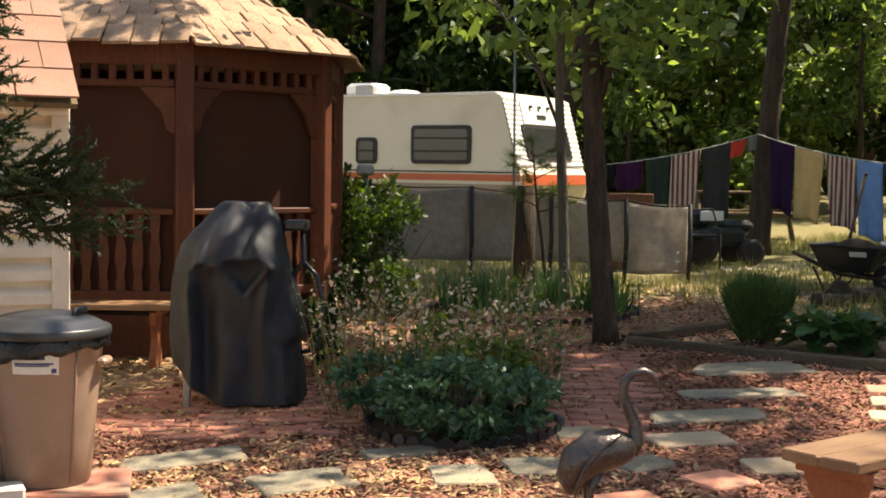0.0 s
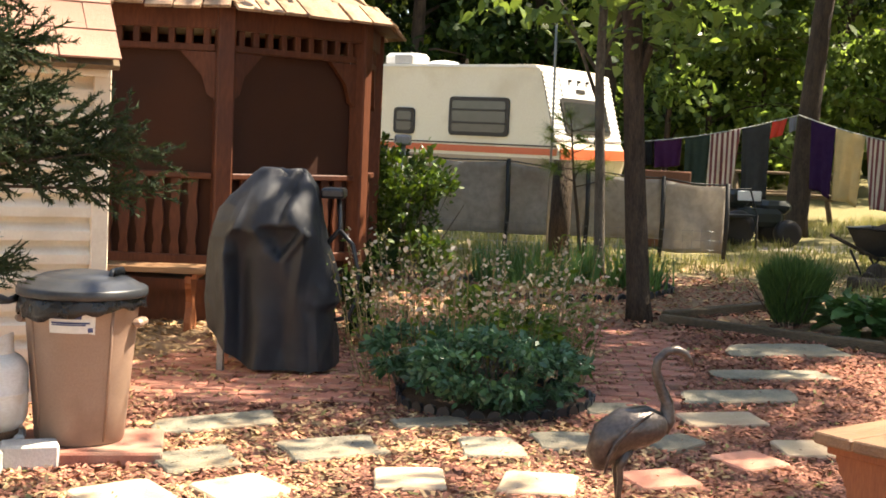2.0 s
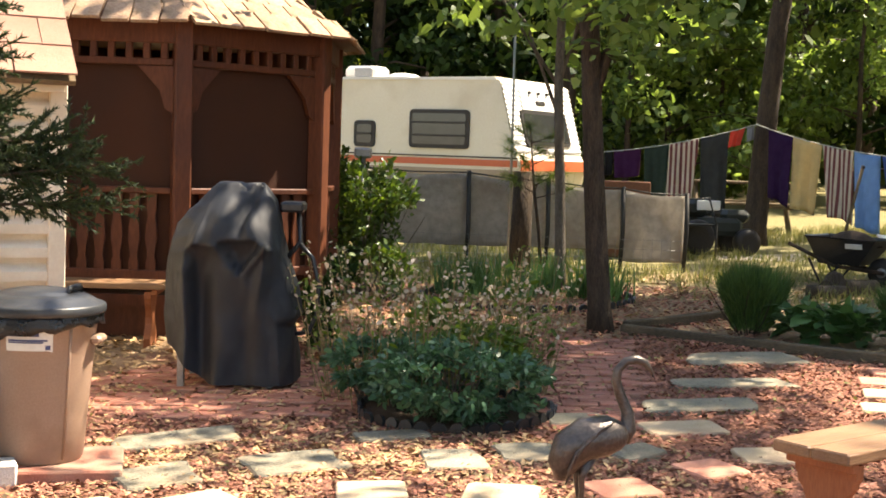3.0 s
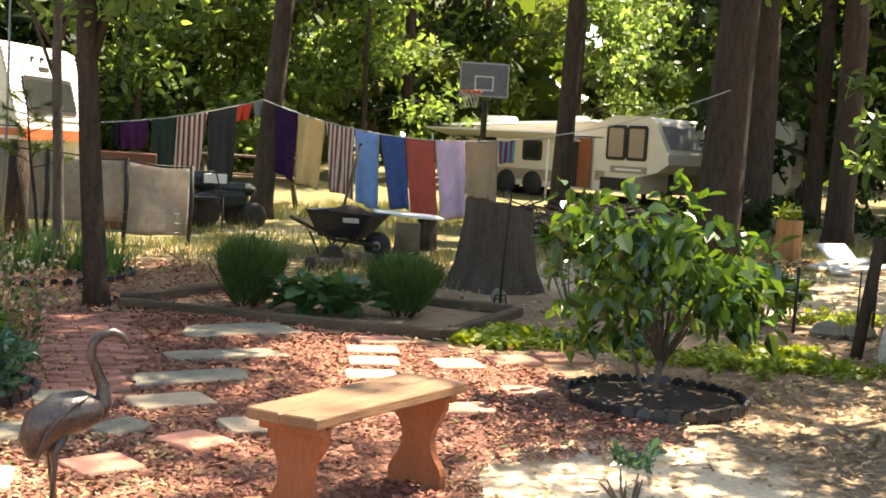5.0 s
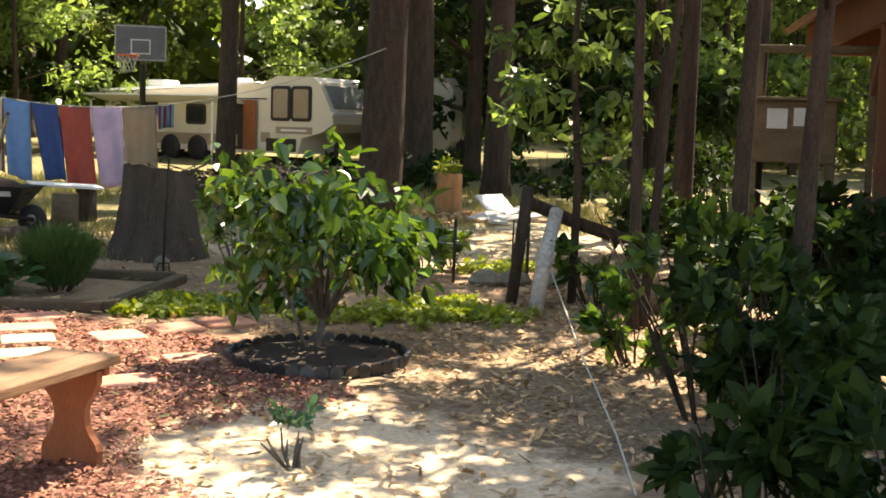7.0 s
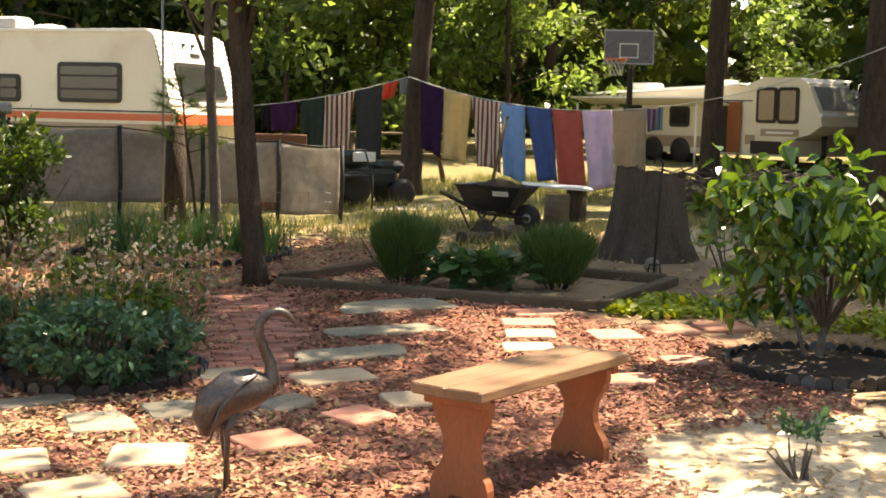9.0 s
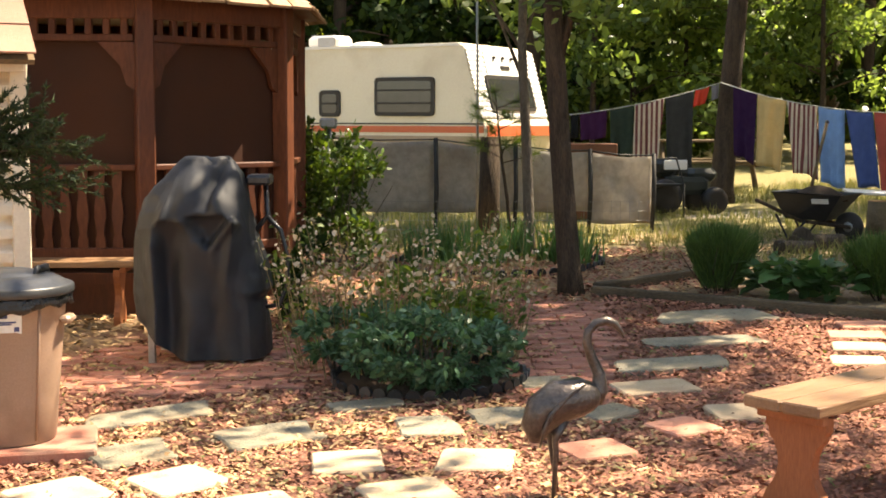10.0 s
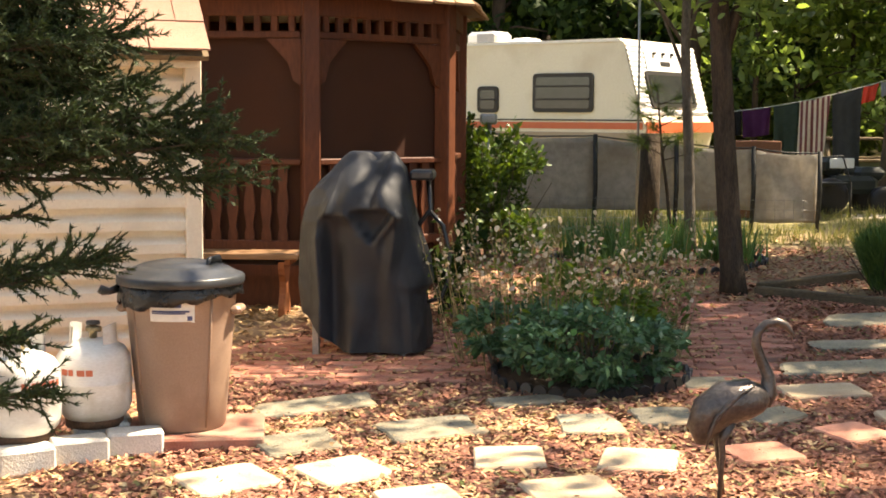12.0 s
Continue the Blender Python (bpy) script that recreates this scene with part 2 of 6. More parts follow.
def translucent(m, amount):
    """Let part of the light pass through thin cloth or sheet."""
    n, l = m.node_tree.nodes, m.node_tree.links
    p = n["Principled BSDF"]
    t = n.new("ShaderNodeBsdfTranslucent")
    l.new(p.inputs["Base Color"].links[0].from_socket, t.inputs[0])
    ms = n.new("ShaderNodeMixShader")
    ms.inputs[0].default_value = amount
    l.new(p.outputs[0], ms.inputs[1])
    l.new(t.outputs[0], ms.inputs[2])
    l.new(ms.outputs[0], n["Material Output"].inputs[0])
    return m


translucent(M["tarp"], 0.5)


# ---- mesh helpers ----
class Geo:
    """Collects vertices and faces of one mesh."""

    def __init__(self):
        self.v, self.f, self.s = [], [], []

    def add(self, verts, faces, smooth=False):
        k = len(self.v)
        self.v += [tuple(q) for q in verts]
        self.f += [tuple(i + k for i in q) for q in faces]
        self.s += [smooth] * len(faces)
        return self

    def box(self, c, size, rot=(0, 0, 0), bevel=0.0):
        """A box, its long edges eased."""
        sx, sy, sz = [q / 2 for q in size]
        m = pose(*c, *rot)
        b = min(bevel, sx * 0.9, sy * 0.9, sz * 0.9)
        if b <= 0:
            vs = [(x, y, z) for z in (-sz, sz) for x, y in ((-sx, -sy), (sx, -sy), (sx, sy), (-sx, sy))]
            fs = [(3, 2, 1, 0), (4, 5, 6, 7), (0, 1, 5, 4), (1, 2, 6, 5), (2, 3, 7, 6), (3, 0, 4, 7)]
        else:
            ring = [(-sx + b, -sy), (sx - b, -sy), (sx, -sy + b), (sx, sy - b), (sx - b, sy), (-sx + b, sy), (-sx, sy - b), (-sx, -sy + b)]
            k = 1 - b / max(sx, sy)
            lay = [(-sz, 0), (-sz + b, 1), (sz - b, 1), (sz, 0)]
            vs = []
            for z, full in lay:
                for x, y in ring:
                    vs.append((x, y, z) if full else (x - math.copysign(b * 0.7, x), y - math.copysign(b * 0.7, y), z))
            fs = [tuple(range(7, -1, -1)), tuple(range(24, 32))]
            for a in range(3):
                for i in range(8):
                    j = (i + 1) % 8
                    fs.append((a * 8 + i, a * 8 + j, a * 8 + 8 + j, a * 8 + 8 + i))
        return self.add([m @ Vector(q) for q in vs], fs)

    def tube(self, path, radii, n=8, cap=True, smooth=True):
        path = [Vector(q) for q in path]
        if not hasattr(radii, "__len__"):
            radii = [radii] * len(path)
        vs, fs = [], []
        for i, q in enumerate(path):
            d = (path[min(i + 1, len(path) - 1)] - path[max(i - 1, 0)]).normalized()
            u = d.cross(Vector((0.31, 0.95, 0.05)) if abs(d.y) < 0.9 else Vector((1, 0, 0))).normalized()
            w = d.cross(u)
            for k in range(n):
                a = 2 * math.pi * k / n
                vs.append(q + (u * math.cos(a) + w * math.sin(a)) * radii[i])
        for i in range(len(path) - 1):
            for k in range(n):
                fs.append((i * n + k, i * n + (k + 1) % n, (i + 1) * n + (k + 1) % n, (i + 1) * n + k))
        self.add(vs, fs, smooth)
        if cap:
            self.f += [tuple(len(self.v) - len(vs) + k for k in range(n))[::-1], tuple(len(self.v) - n + k for k in range(n))]
            self.s += [False, False]
        return self

    def lathe(self, prof, c=(0, 0, 0), n=24, wob=0.0, smooth=True, oval=1.0):
        vs, fs = [], []
        for r, z in prof:
            for k in range(n):
                a = 2 * math.pi * k / n
                rr = r * (1 + wob * math.sin(3 * a + z * 5) + wob * 0.6 * math.sin(7 * a + z * 9))
                vs.append((c[0] + rr * math.cos(a), c[1] + oval * rr * math.sin(a), c[2] + z))
        for i in range(len(prof) - 1):
            for k in range(n):
                fs.append((i * n + k, i * n + (k + 1) % n, (i + 1) * n + (k + 1) % n, (i + 1) * n + k))
        fs += [tuple(range(n))[::-1], tuple((len(prof) - 1) * n + k for k in range(n))]
        return self.add(vs, fs, smooth)

    def prism(self, pts, z0, z1, m=None):
        """A slab over a flat outline (counter-clockwise)."""
        n = len(pts)
        vs = [Vector((*q, z0)) for q in pts] + [Vector((*q, z1)) for q in pts]
        if m is not None:
            vs = [m @ q for q in vs]
        fs = [tuple(range(n))[::-1], tuple(range(n, 2 * n))] + [(i, (i + 1) % n, n + (i + 1) % n, n + i) for i in range(n)]
        return self.add(vs, fs)

    def mesh(self, name):
        me = bpy.data.meshes.new(name)
        me.from_pydata(self.v, [], self.f)
        me.polygons.foreach_set("use_smooth", self.s)
        me.update()
        return me


def fast_mesh(name, V, k):
    """Separate faces of k corners each, from an (n, k, 3) array."""
    V = np.asarray(V, dtype=np.float32).reshape(-1, k, 3)
    n = len(V)
    me = bpy.data.meshes.new(name)
    me.vertices.add(n * k)
    me.vertices.foreach_set("co", V.ravel())
    me.loops.add(n * k)
    me.loops.foreach_set("vertex_index", np.arange(n * k, dtype=np.int32))
    me.polygons.add(n)
    me.polygons.foreach_set("loop_start", np.arange(0, n * k, k, dtype=np.int32))
    me.update(calc_edges=True)
    return me


LOOSE = ("stem_cluster", "limb_cluster", "foliage", "crown", "leaf_mass", "bough_cluster", "needle_mass", "twig_cluster", "stalk_cluster", "ribbed_nose")


def part(name, geo, material, parent=None, label="", m=None):
    me = geo.mesh(name) if isinstance(geo, Geo) else geo
    if not me.materials:
        me.materials.append(M[material] if isinstance(material, str) else material)
    ob = new(name, me)
    if parent is not None:
        ob.parent = parent
    if m is not None:
        ob.matrix_basis = m
    return tagged(ob, label, kind="stuff" if name in LOOSE else "")


def thing(name, m, label, category, group="", kind=""):
    ob = new(name)
    ob.empty_display_size = 0.1
    ob.matrix_basis = m
    return tagged(ob, label, category, group, kind)


def single(name, geo, material, m, label, category, group="", kind=""):
    ob = part(name, geo, material, None, "", m)
    return tagged(ob, label, category, group, kind)


def at(x, y, dz=0.0, rz=0.0):
    return pose(x, y, G(x, y) + dz, 0, 0, rz)


def leaves(pos, size, up=0.35, aspect=0.5, droop=0.25, jitter=0.35, outward=None):
    """Leaf blades, six corners each, at the rows of pos."""
    pos = np.asarray(pos, dtype=float)
    n = len(pos)
    d = rng.normal(size=(n, 3))
    if outward is not None:
        d = d * 0.6 + outward
    d[:, 2] -= droop
    d /= np.linalg.norm(d, axis=1)[:, None]
    nn = rng.normal(size=(n, 3)) * (1 - up)
    nn[:, 2] += up * 2
    s = np.cross(d, nn)
    s /= np.linalg.norm(s, axis=1)[:, None] + 1e-9
    nn = np.cross(s, d)
    L = size * (1 + jitter * rng.normal(size=n)).clip(0.4, 1.8)
    W = L * aspect * 0.5
    c = lambda a, b, h: pos + d * (a * L)[:, None] + s * (b * W)[:, None] + nn * (h * L)[:, None]
    return np.stack([c(0, 0, 0), c(0.35, -1, 0.06), c(0.75, -0.7, 0.02), c(1, 0, -0.12), c(0.75, 0.7, 0.02), c(0.35, 1, 0.06)], 1)


def folded_leaves(pos, size, aspect, droop, outward, fold=0.35):
    """Broad pointed leaves folded along the midrib: two four-cornered halves each."""
    pos = np.asarray(pos, dtype=float)
    n = len(pos)
    d = rng.normal(size=(n, 3)) * 0.55 + outward
    d[:, 2] -= droop
    d /= np.linalg.norm(d, axis=1)[:, None]
    nn = rng.normal(size=(n, 3)) * 0.45
    nn[:, 2] += 1
    s = np.cross(d, nn)
    s /= np.linalg.norm(s, axis=1)[:, None] + 1e-9
    nn = np.cross(s, d)
    L = size * (1 + 0.35 * rng.normal(size=n)).clip(0.45, 1.7)
    W = L * aspect * 0.5
    c = lambda a, b, h: pos + d * (a * L)[:, None] + s * (b * W)[:, None] + nn * (h * L)[:, None]
    root, tip = c(0, 0, 0), c(1, 0, -0.16)
    halves = [np.stack([root, c(0.3, k, fold * aspect * 0.5), c(0.7, 0.72 * k, fold * aspect * 0.35 - 0.05), tip], 1) for k in (-1, 1)]
    return np.concatenate(halves)


def blob(n, c, r, hollow=0.4):
    """Points in an uneven ellipsoid."""
    d = rng.normal(size=(n, 3))
    d /= np.linalg.norm(d, axis=1)[:, None]
    q = (hollow + (1 - hollow) * rng.random(n) ** 0.6)[:, None]
    return np.asarray(c) + d * q * np.asarray(r)


def needles(pos, dirs, length, width):
    """Thin three-cornered blades."""
    n = len(pos)
    d = dirs / (np.linalg.norm(dirs, axis=1)[:, None] + 1e-9)
    s = np.cross(d, rng.normal(size=(n, 3)))
    s /= np.linalg.norm(s, axis=1)[:, None] + 1e-9
    L = length * (0.6 + 0.8 * rng.random(n))[:, None]
    return np.stack([pos - s * width, pos + s * width, pos + d * L], 1)
# ---- ground ----
def ground_material():
    m = surf("yard_ground", (0.2, 0.125, 0.075), (0.36, 0.25, 0.15), 3, 70, 0.98, 0.7)
    n, l = m.node_tree.nodes, m.node_tree.links
    p = n["Principled BSDF"]
    col = p.inputs["Base Color"].links[0].from_socket
    tc = n.new("ShaderNodeTexCoord")
    wob = n.new("ShaderNodeTexNoise")
    wob.inputs["Scale"].default_value, wob.inputs["Detail"].default_value = 1.6, 6
    l.new(tc.outputs["Object"], wob.inputs[0])
    grain = n.new("ShaderNodeTexNoise")
    grain.inputs["Scale"].default_value, grain.inputs["Detail"].default_value = 38, 5
    l.new(tc.outputs["Object"], grain.inputs[0])
    for cx, cy, rx, ry, ca, cb in (
        (4.0, 29.0, 60.0, 16.0, (0.1, 0.1, 0.03), (0.26, 0.205, 0.095)),
        (0.6, 6.6, 3.2, 3.4, (0.15, 0.06, 0.04), (0.35, 0.165, 0.1)),
        (3.2, 4.75, 1.1, 1.05, (0.55, 0.41, 0.26), (0.76, 0.6, 0.4)),
        # brown path soil, with the shade over it put into the colour
        (5.05, 5.3, 1.35, 1.9, (0.15, 0.1, 0.06), (0.34, 0.24, 0.145)),
        (4.3, 16.3, 1.1, 0.45, (0.4, 0.33, 0.24), (0.56, 0.48, 0.36)),
        (7.6, 11.6, 2.4, 2.2, (0.45, 0.34, 0.2), (0.62, 0.5, 0.33)),
    ):
        v = n.new("ShaderNodeVectorMath")
        v.operation = "SUBTRACT"
        v.inputs[1].default_value = (cx, cy, 0)
        l.new(tc.outputs["Object"], v.inputs[0])
        s = n.new("ShaderNodeVectorMath")
        s.operation = "MULTIPLY"
        s.inputs[1].default_value = (1 / rx, 1 / ry, 0)
        l.new(v.outputs[0], s.inputs[0])
        d = n.new("ShaderNodeVectorMath")
        d.operation = "LENGTH"
        l.new(s.outputs[0], d.inputs[0])
        a = n.new("ShaderNodeMath")
        a.operation = "MULTIPLY_ADD"
        a.inputs[1].default_value, a.inputs[2].default_value = 0.7, -0.35
        l.new(wob.outputs[0], a.inputs[0])
        b = n.new("ShaderNodeMath")
        b.operation = "ADD"
        l.new(d.outputs["Value"], b.inputs[0])
        l.new(a.outputs[0], b.inputs[1])
        r = n.new("ShaderNodeMapRange")
        r.inputs["From Min"].default_value, r.inputs["From Max"].default_value = 1.08, 0.9
        l.new(b.outputs[0], r.inputs["Value"])
        g = n.new("ShaderNodeMapRange")
        g.inputs["From Min"].default_value, g.inputs["From Max"].default_value = 0.35, 0.65
        l.new(grain.outputs[0], g.inputs["Value"])
        c = n.new("ShaderNodeMix")
        c.data_type = "RGBA"
        c.inputs["A"].default_value, c.inputs["B"].default_value = (*ca, 1), (*cb, 1)
        l.new(g.outputs[0], c.inputs["Factor"])
        mx = n.new("ShaderNodeMix")
        mx.data_type = "RGBA"
        l.new(r.outputs[0], mx.inputs["Factor"])
        l.new(col, mx.inputs["A"])
        l.new(c.outputs["Result"], mx.inputs["B"])
        col = mx.outputs["Result"]
    l.new(col, p.inputs["Base Color"])
    return m


M["ground"] = ground_material()
near = [i * 0.12 for i in range(-60, 125)]
xs = [-900, -300, -120, -60, -30, -18, -11] + near + [17, 22, 30, 45, 80, 160, 400, 900]
ys = [-900, -300, -100, -40, -20, -8, 0] + [1 + i * 0.12 for i in range(0, 150)] + [20, 22, 25, 30, 36, 44, 60, 100, 250, 900]
g = Geo()
W = len(xs)
for y in ys:
    for x in xs:
        h = 0.012 * noise.noise(Vector((x * 1.7, y * 1.7, 0))) + 0.006 * noise.noise(Vector((x * 6, y * 6, 3)))
        g.v.append((x, y, G(x, y) + h - 0.008))
for j in range(len(ys) - 1):
    for i in range(W - 1):
        g.f.append((j * W + i, j * W + i + 1, (j + 1) * W + i + 1, (j + 1) * W + i))
g.s = [True] * len(g.f)
single("ground", g, "ground", Matrix(), "reddish mulch, pale sand and dry grass yard", "ground", kind="structure")


def scatter(n, inside, lo, hi):
    """n random places of the yard where inside(x, y) holds."""
    out = []
    while len(out) < n:
        x, y = lo[0] + (hi[0] - lo[0]) * rng.random(), lo[1] + (hi[1] - lo[1]) * rng.random()
        if inside(x, y):
            out.append((x, y))
    return out


def in_mulch(x, y):
    w = 0.25 * noise.noise(Vector((x, y, 5)))
    if ((x - 3.2) / 0.9) ** 2 + ((y - 4.75) / 0.85) ** 2 < 1 + 2 * w:
        return False
    return ((x - 0.6) / 3.1) ** 2 + ((y - 6.6) / 3.3) ** 2 < 1 + w


def on_brick(x, y):
    return ((x + 1.15) / 1.0) ** 2 + ((y - 7.75) / 0.75) ** 2 < 1 or (abs(x - 0.95 - 0.12 * (y - 8)) < 0.28 and 6.9 < y < 9.9)


def chips(name, places, material, size, label):
    P = np.array([(x, y, G(x, y)) for x, y in places])
    n = len(P)
    a = rng.random(n) * 2 * math.pi
    d = np.stack([np.cos(a), np.sin(a), rng.normal(0, 0.25, n)], 1)
    s = np.stack([-np.sin(a), np.cos(a), rng.normal(0, 0.35, n)], 1)
    L, Wd = size * (0.4 + rng.random(n) * 1.1), size * (0.18 + 0.3 * rng.random(n))
    P[:, 2] += 0.004 + 0.012 * rng.random(n)
    c = lambda u, v, h: P + d * (u * L)[:, None] + s * (v * Wd)[:, None] + np.array([0, 0, 1.0]) * h
    quad = np.stack([c(-0.5, -0.5, 0), c(0.4, -0.6, 0.002), c(0.6, 0.4, 0.004), c(-0.4, 0.6, 0)], 1)
    return single(name, fast_mesh(name, quad, 4), material, Matrix(), label, name.replace("_", " "), kind="stuff")




# ---- grass of the lawn behind ----
gp = scatter(9000, lambda x, y: noise.noise(Vector((x * 0.6, y * 0.6, 9))) > -0.15, (-4, 10.9), (12, 21))
gp = [(x, y) for x, y in gp if not (2.0 < x < 4.6 and y < 11.0) and not (x < -0.6 and y < 13.6) and not (x < 2.3 and y < 13.2)]
P = np.repeat(np.array([(x, y, G(x, y) - 0.01) for x, y in gp]), 4, axis=0)
P[:, :2] += rng.normal(0, 0.05, (len(P), 2))
D = rng.normal(0, 0.35, (len(P), 3))
D[:, 2] = 1
single("lawn_grass", fast_mesh("lawn_grass", needles(P, D, 0.13, 0.006), 3), "grass", Matrix(), "thin dry yellow-green grass", "grass", kind="stuff")

# ---- paving: stepping stones ----
STONES = [
    ("buff", (-1.36, 5.22), 0.36, 0.34, 38), ("buff", (-0.91, 5.36), 0.33, 0.33, 40), ("buff", (-0.24, 5.58), 0.3, 0.33, 5),
    ("buff", (0.3, 5.56), 0.32, 0.33, -8), ("buff", (0.02, 5.1), 0.34, 0.36, 20), ("redstone", (0.82, 5.68), 0.29, 0.27, 20),
    ("slate", (-0.61, 6.08), 0.45, 0.38, 25), ("slate", (-1.2, 5.8), 0.36, 0.36, 30), ("slate", (-1.22, 6.5), 0.6, 0.3, 30),
    ("slate", (0.1, 6.16), 0.26, 0.32, 12), ("slate", (0.46, 6.3), 0.26, 0.34, 10), ("buff", (1.29, 6.86), 0.42, 0.28, 12),
    ("buff", (-0.56, 5.0), 0.31, 0.28, 25), ("slate", (1.52, 7.44), 0.62, 0.32, 8), ("slate", (0.97, 6.33), 0.3, 0.24, 35),
    ("redstone", (1.27, 6.03), 0.27, 0.27, 30), ("buff", (1.57, 6.28), 0.24, 0.3, 5), ("slate", (2.1, 8.98), 0.75, 0.42, 5),
    ("slate", (1.82, 8.11), 0.68, 0.27, 6), ("redstone", (2.95, 8.52), 0.33, 0.25, -5), ("redstone", (2.78, 8.18), 0.34, 0.25, -12),
    ("buff", (2.67, 7.8), 0.31, 0.27, -15), ("buff", (2.53, 7.4), 0.3, 0.25, -12), ("redstone", (3.17, 7.67), 0.3, 0.3, -4),
    ("redstone", (3.58, 7.75), 0.31, 0.3, -2), ("redstone", (2.76, 6.48), 0.3, 0.24, -4), ("redstone", (3.29, 6.87), 0.28, 0.2, -6),
    ("redstone", (3.95, 7.8), 0.31, 0.29, -4), ("slate", (0.75, 7.05), 0.3, 0.25, 10), ("slate", (-0.2, 6.62), 0.35, 0.2, 20),
]
LABEL = dict(buff="pale buff concrete stepping stone in mulch", redstone="terracotta red stepping stone in mulch", slate="grey-green irregular flagstone in mulch")
for kind, (x, y), w, d, a in STONES:
    g = Geo()
    q = [(sx * w / 2 * (1 + 0.1 * rng.normal()) if kind == "slate" else sx * w / 2, sy * d / 2 * (1 + 0.14 * rng.normal()) if kind == "slate" else sy * d / 2) for sx, sy in ((-1, -1), (1, -1), (1, 1), (-1, 1))]
    outer, inner = [], []
    for i in range(4):
        p, b, c = Vector(q[i]), Vector(q[i - 1]), Vector(q[(i + 1) % 4])
        outer += [p.lerp(b, 0.07), p.lerp(c, 0.07)]
        if kind == "slate":
            outer.append(p.lerp(c, 0.5) * (1 + 0.08 * rng.normal()))
    n = len(outer)
    vs = [(*p, -0.03) for p in outer] + [(*p, 0.013) for p in outer] + [(*(p * 0.955), 0.021) for p in outer]
    fs = [tuple(range(2 * n, 3 * n))] + [(k * n + i, k * n + (i + 1) % n, k * n + n + (i + 1) % n, k * n + n + i) for k in (0, 1) for i in range(n)]
    g.add(vs, fs)
    single("stepping_stone", g, kind, pose(x, y, G(x, y), 1.2, -1.2, a), LABEL[kind], "paving stone", "stepping stones")

def on_stone(x, y):
    for kind, (cx, cy), w, d, a in STONES:
        if abs(x - cx) + abs(y - cy) < 0.6:
            ca, sa = math.cos(radians(a)), math.sin(radians(a))
            u, v = (x - cx) * ca + (y - cy) * sa, (y - cy) * ca - (x - cx) * sa
            if abs(u) < w * 0.49 and abs(v) < d * 0.49:
                return True
    return False


chips("mulch_chips", scatter(56000, lambda x, y: in_mulch(x, y) and (not on_stone(x, y) or rng.random() < 0.1) and (not on_brick(x, y) or rng.random() < 0.16), (-2.6, 3.3), (3.8, 10)), "chip", 0.033, "loose red-brown shredded wood mulch")
chips("shade_mulch", scatter(9000, lambda x, y: noise.noise(Vector((x * 1.3, y * 1.3, 2))) > -0.35, (-1.2, 9.3), (2.6, 13.0)), "chip", 0.038, "dark mulch and bark under the saplings")
chips("leaf_litter", scatter(9000, lambda x, y: not in_mulch(x, y), (-2.5, 3.2), (9, 14)), "litter", 0.055, "scattered dry brown leaves and twigs")
chips("patio_litter", scatter(7000, lambda x, y: rng.random() < 0.35 + 0.65 * (noise.noise(Vector((x * 2, y * 2, 1))) > 0), (-2.3, 5.7), (0.9, 9.8)), "litter", 0.04, "dry leaves and chips strewn over the patio")
chips("front_litter", scatter(6500, lambda x, y: not on_stone(x, y) and rng.random() < 0.25 + 0.75 * (noise.noise(Vector((x * 2.2, y * 2.2, 6))) > 0) and rng.random() < 1.3 - 0.5 * abs(x + 0.8), (-2.6, 4.3), (1.2, 6.6)), "litter", 0.036, "straw-coloured leaf litter strewn over the mulch")
chips("path_litter", scatter(8000, lambda x, y: rng.random() < (0.25 if x < 4 else 1.0) * (0.3 + 0.7 * (noise.noise(Vector((x * 1.6, y * 1.6, 3))) > -0.05)), (2.6, 3.4), (7.6, 8.2)), "litter", 0.032, "brown leaf litter strewn over the sandy path")
chips("pale_bits", scatter(2200, lambda x, y: in_mulch(x, y) and not on_stone(x, y), (-2.6, 3.3), (3.8, 10)), "grass", 0.035, "pale straw bits on the mulch")

# ---- brick patio under the grill and brick path ----
brick_g = Geo().box((0, 0, 0), (0.2, 0.095, 0.06), bevel=0.006)
brick_me = brick_g.mesh("brick")
for label, inside, lo, hi, rz in (
    ("weathered red brick patio under the covered grill", lambda x, y: ((x + 1.15) / 1.05) ** 2 + ((y - 7.75) / 0.8) ** 2 < 1, (-2.3, 6.9), (0, 8.6), 0),
    ("worn red brick path half covered in mulch", lambda x, y: abs(x - 0.95 - 0.12 * (y - 8)) < 0.32, (0.3, 6.9), (2, 9.9), 0),
):
    pav = thing("brick_paving", pose((lo[0] + hi[0]) / 2, (lo[1] + hi[1]) / 2, 0), label, "paving", kind="structure")
    ox, oy = (lo[0] + hi[0]) / 2, (lo[1] + hi[1]) / 2
    j = 0
    y = lo[1]
    while y < hi[1]:
        x = lo[0] + (0.105 if j % 2 else 0)
        while x < hi[0]:
            if inside(x, y) and rng.random() > 0.04:
                part("brick", brick_me, "brick", pav, m=pose(x - ox, y - oy, G(x, y) - 0.016 + 0.004 * rng.normal(), rng.normal(), rng.normal() - 1.2, rng.normal() * 1.5))
            x += 0.209
        y += 0.104
        j += 1

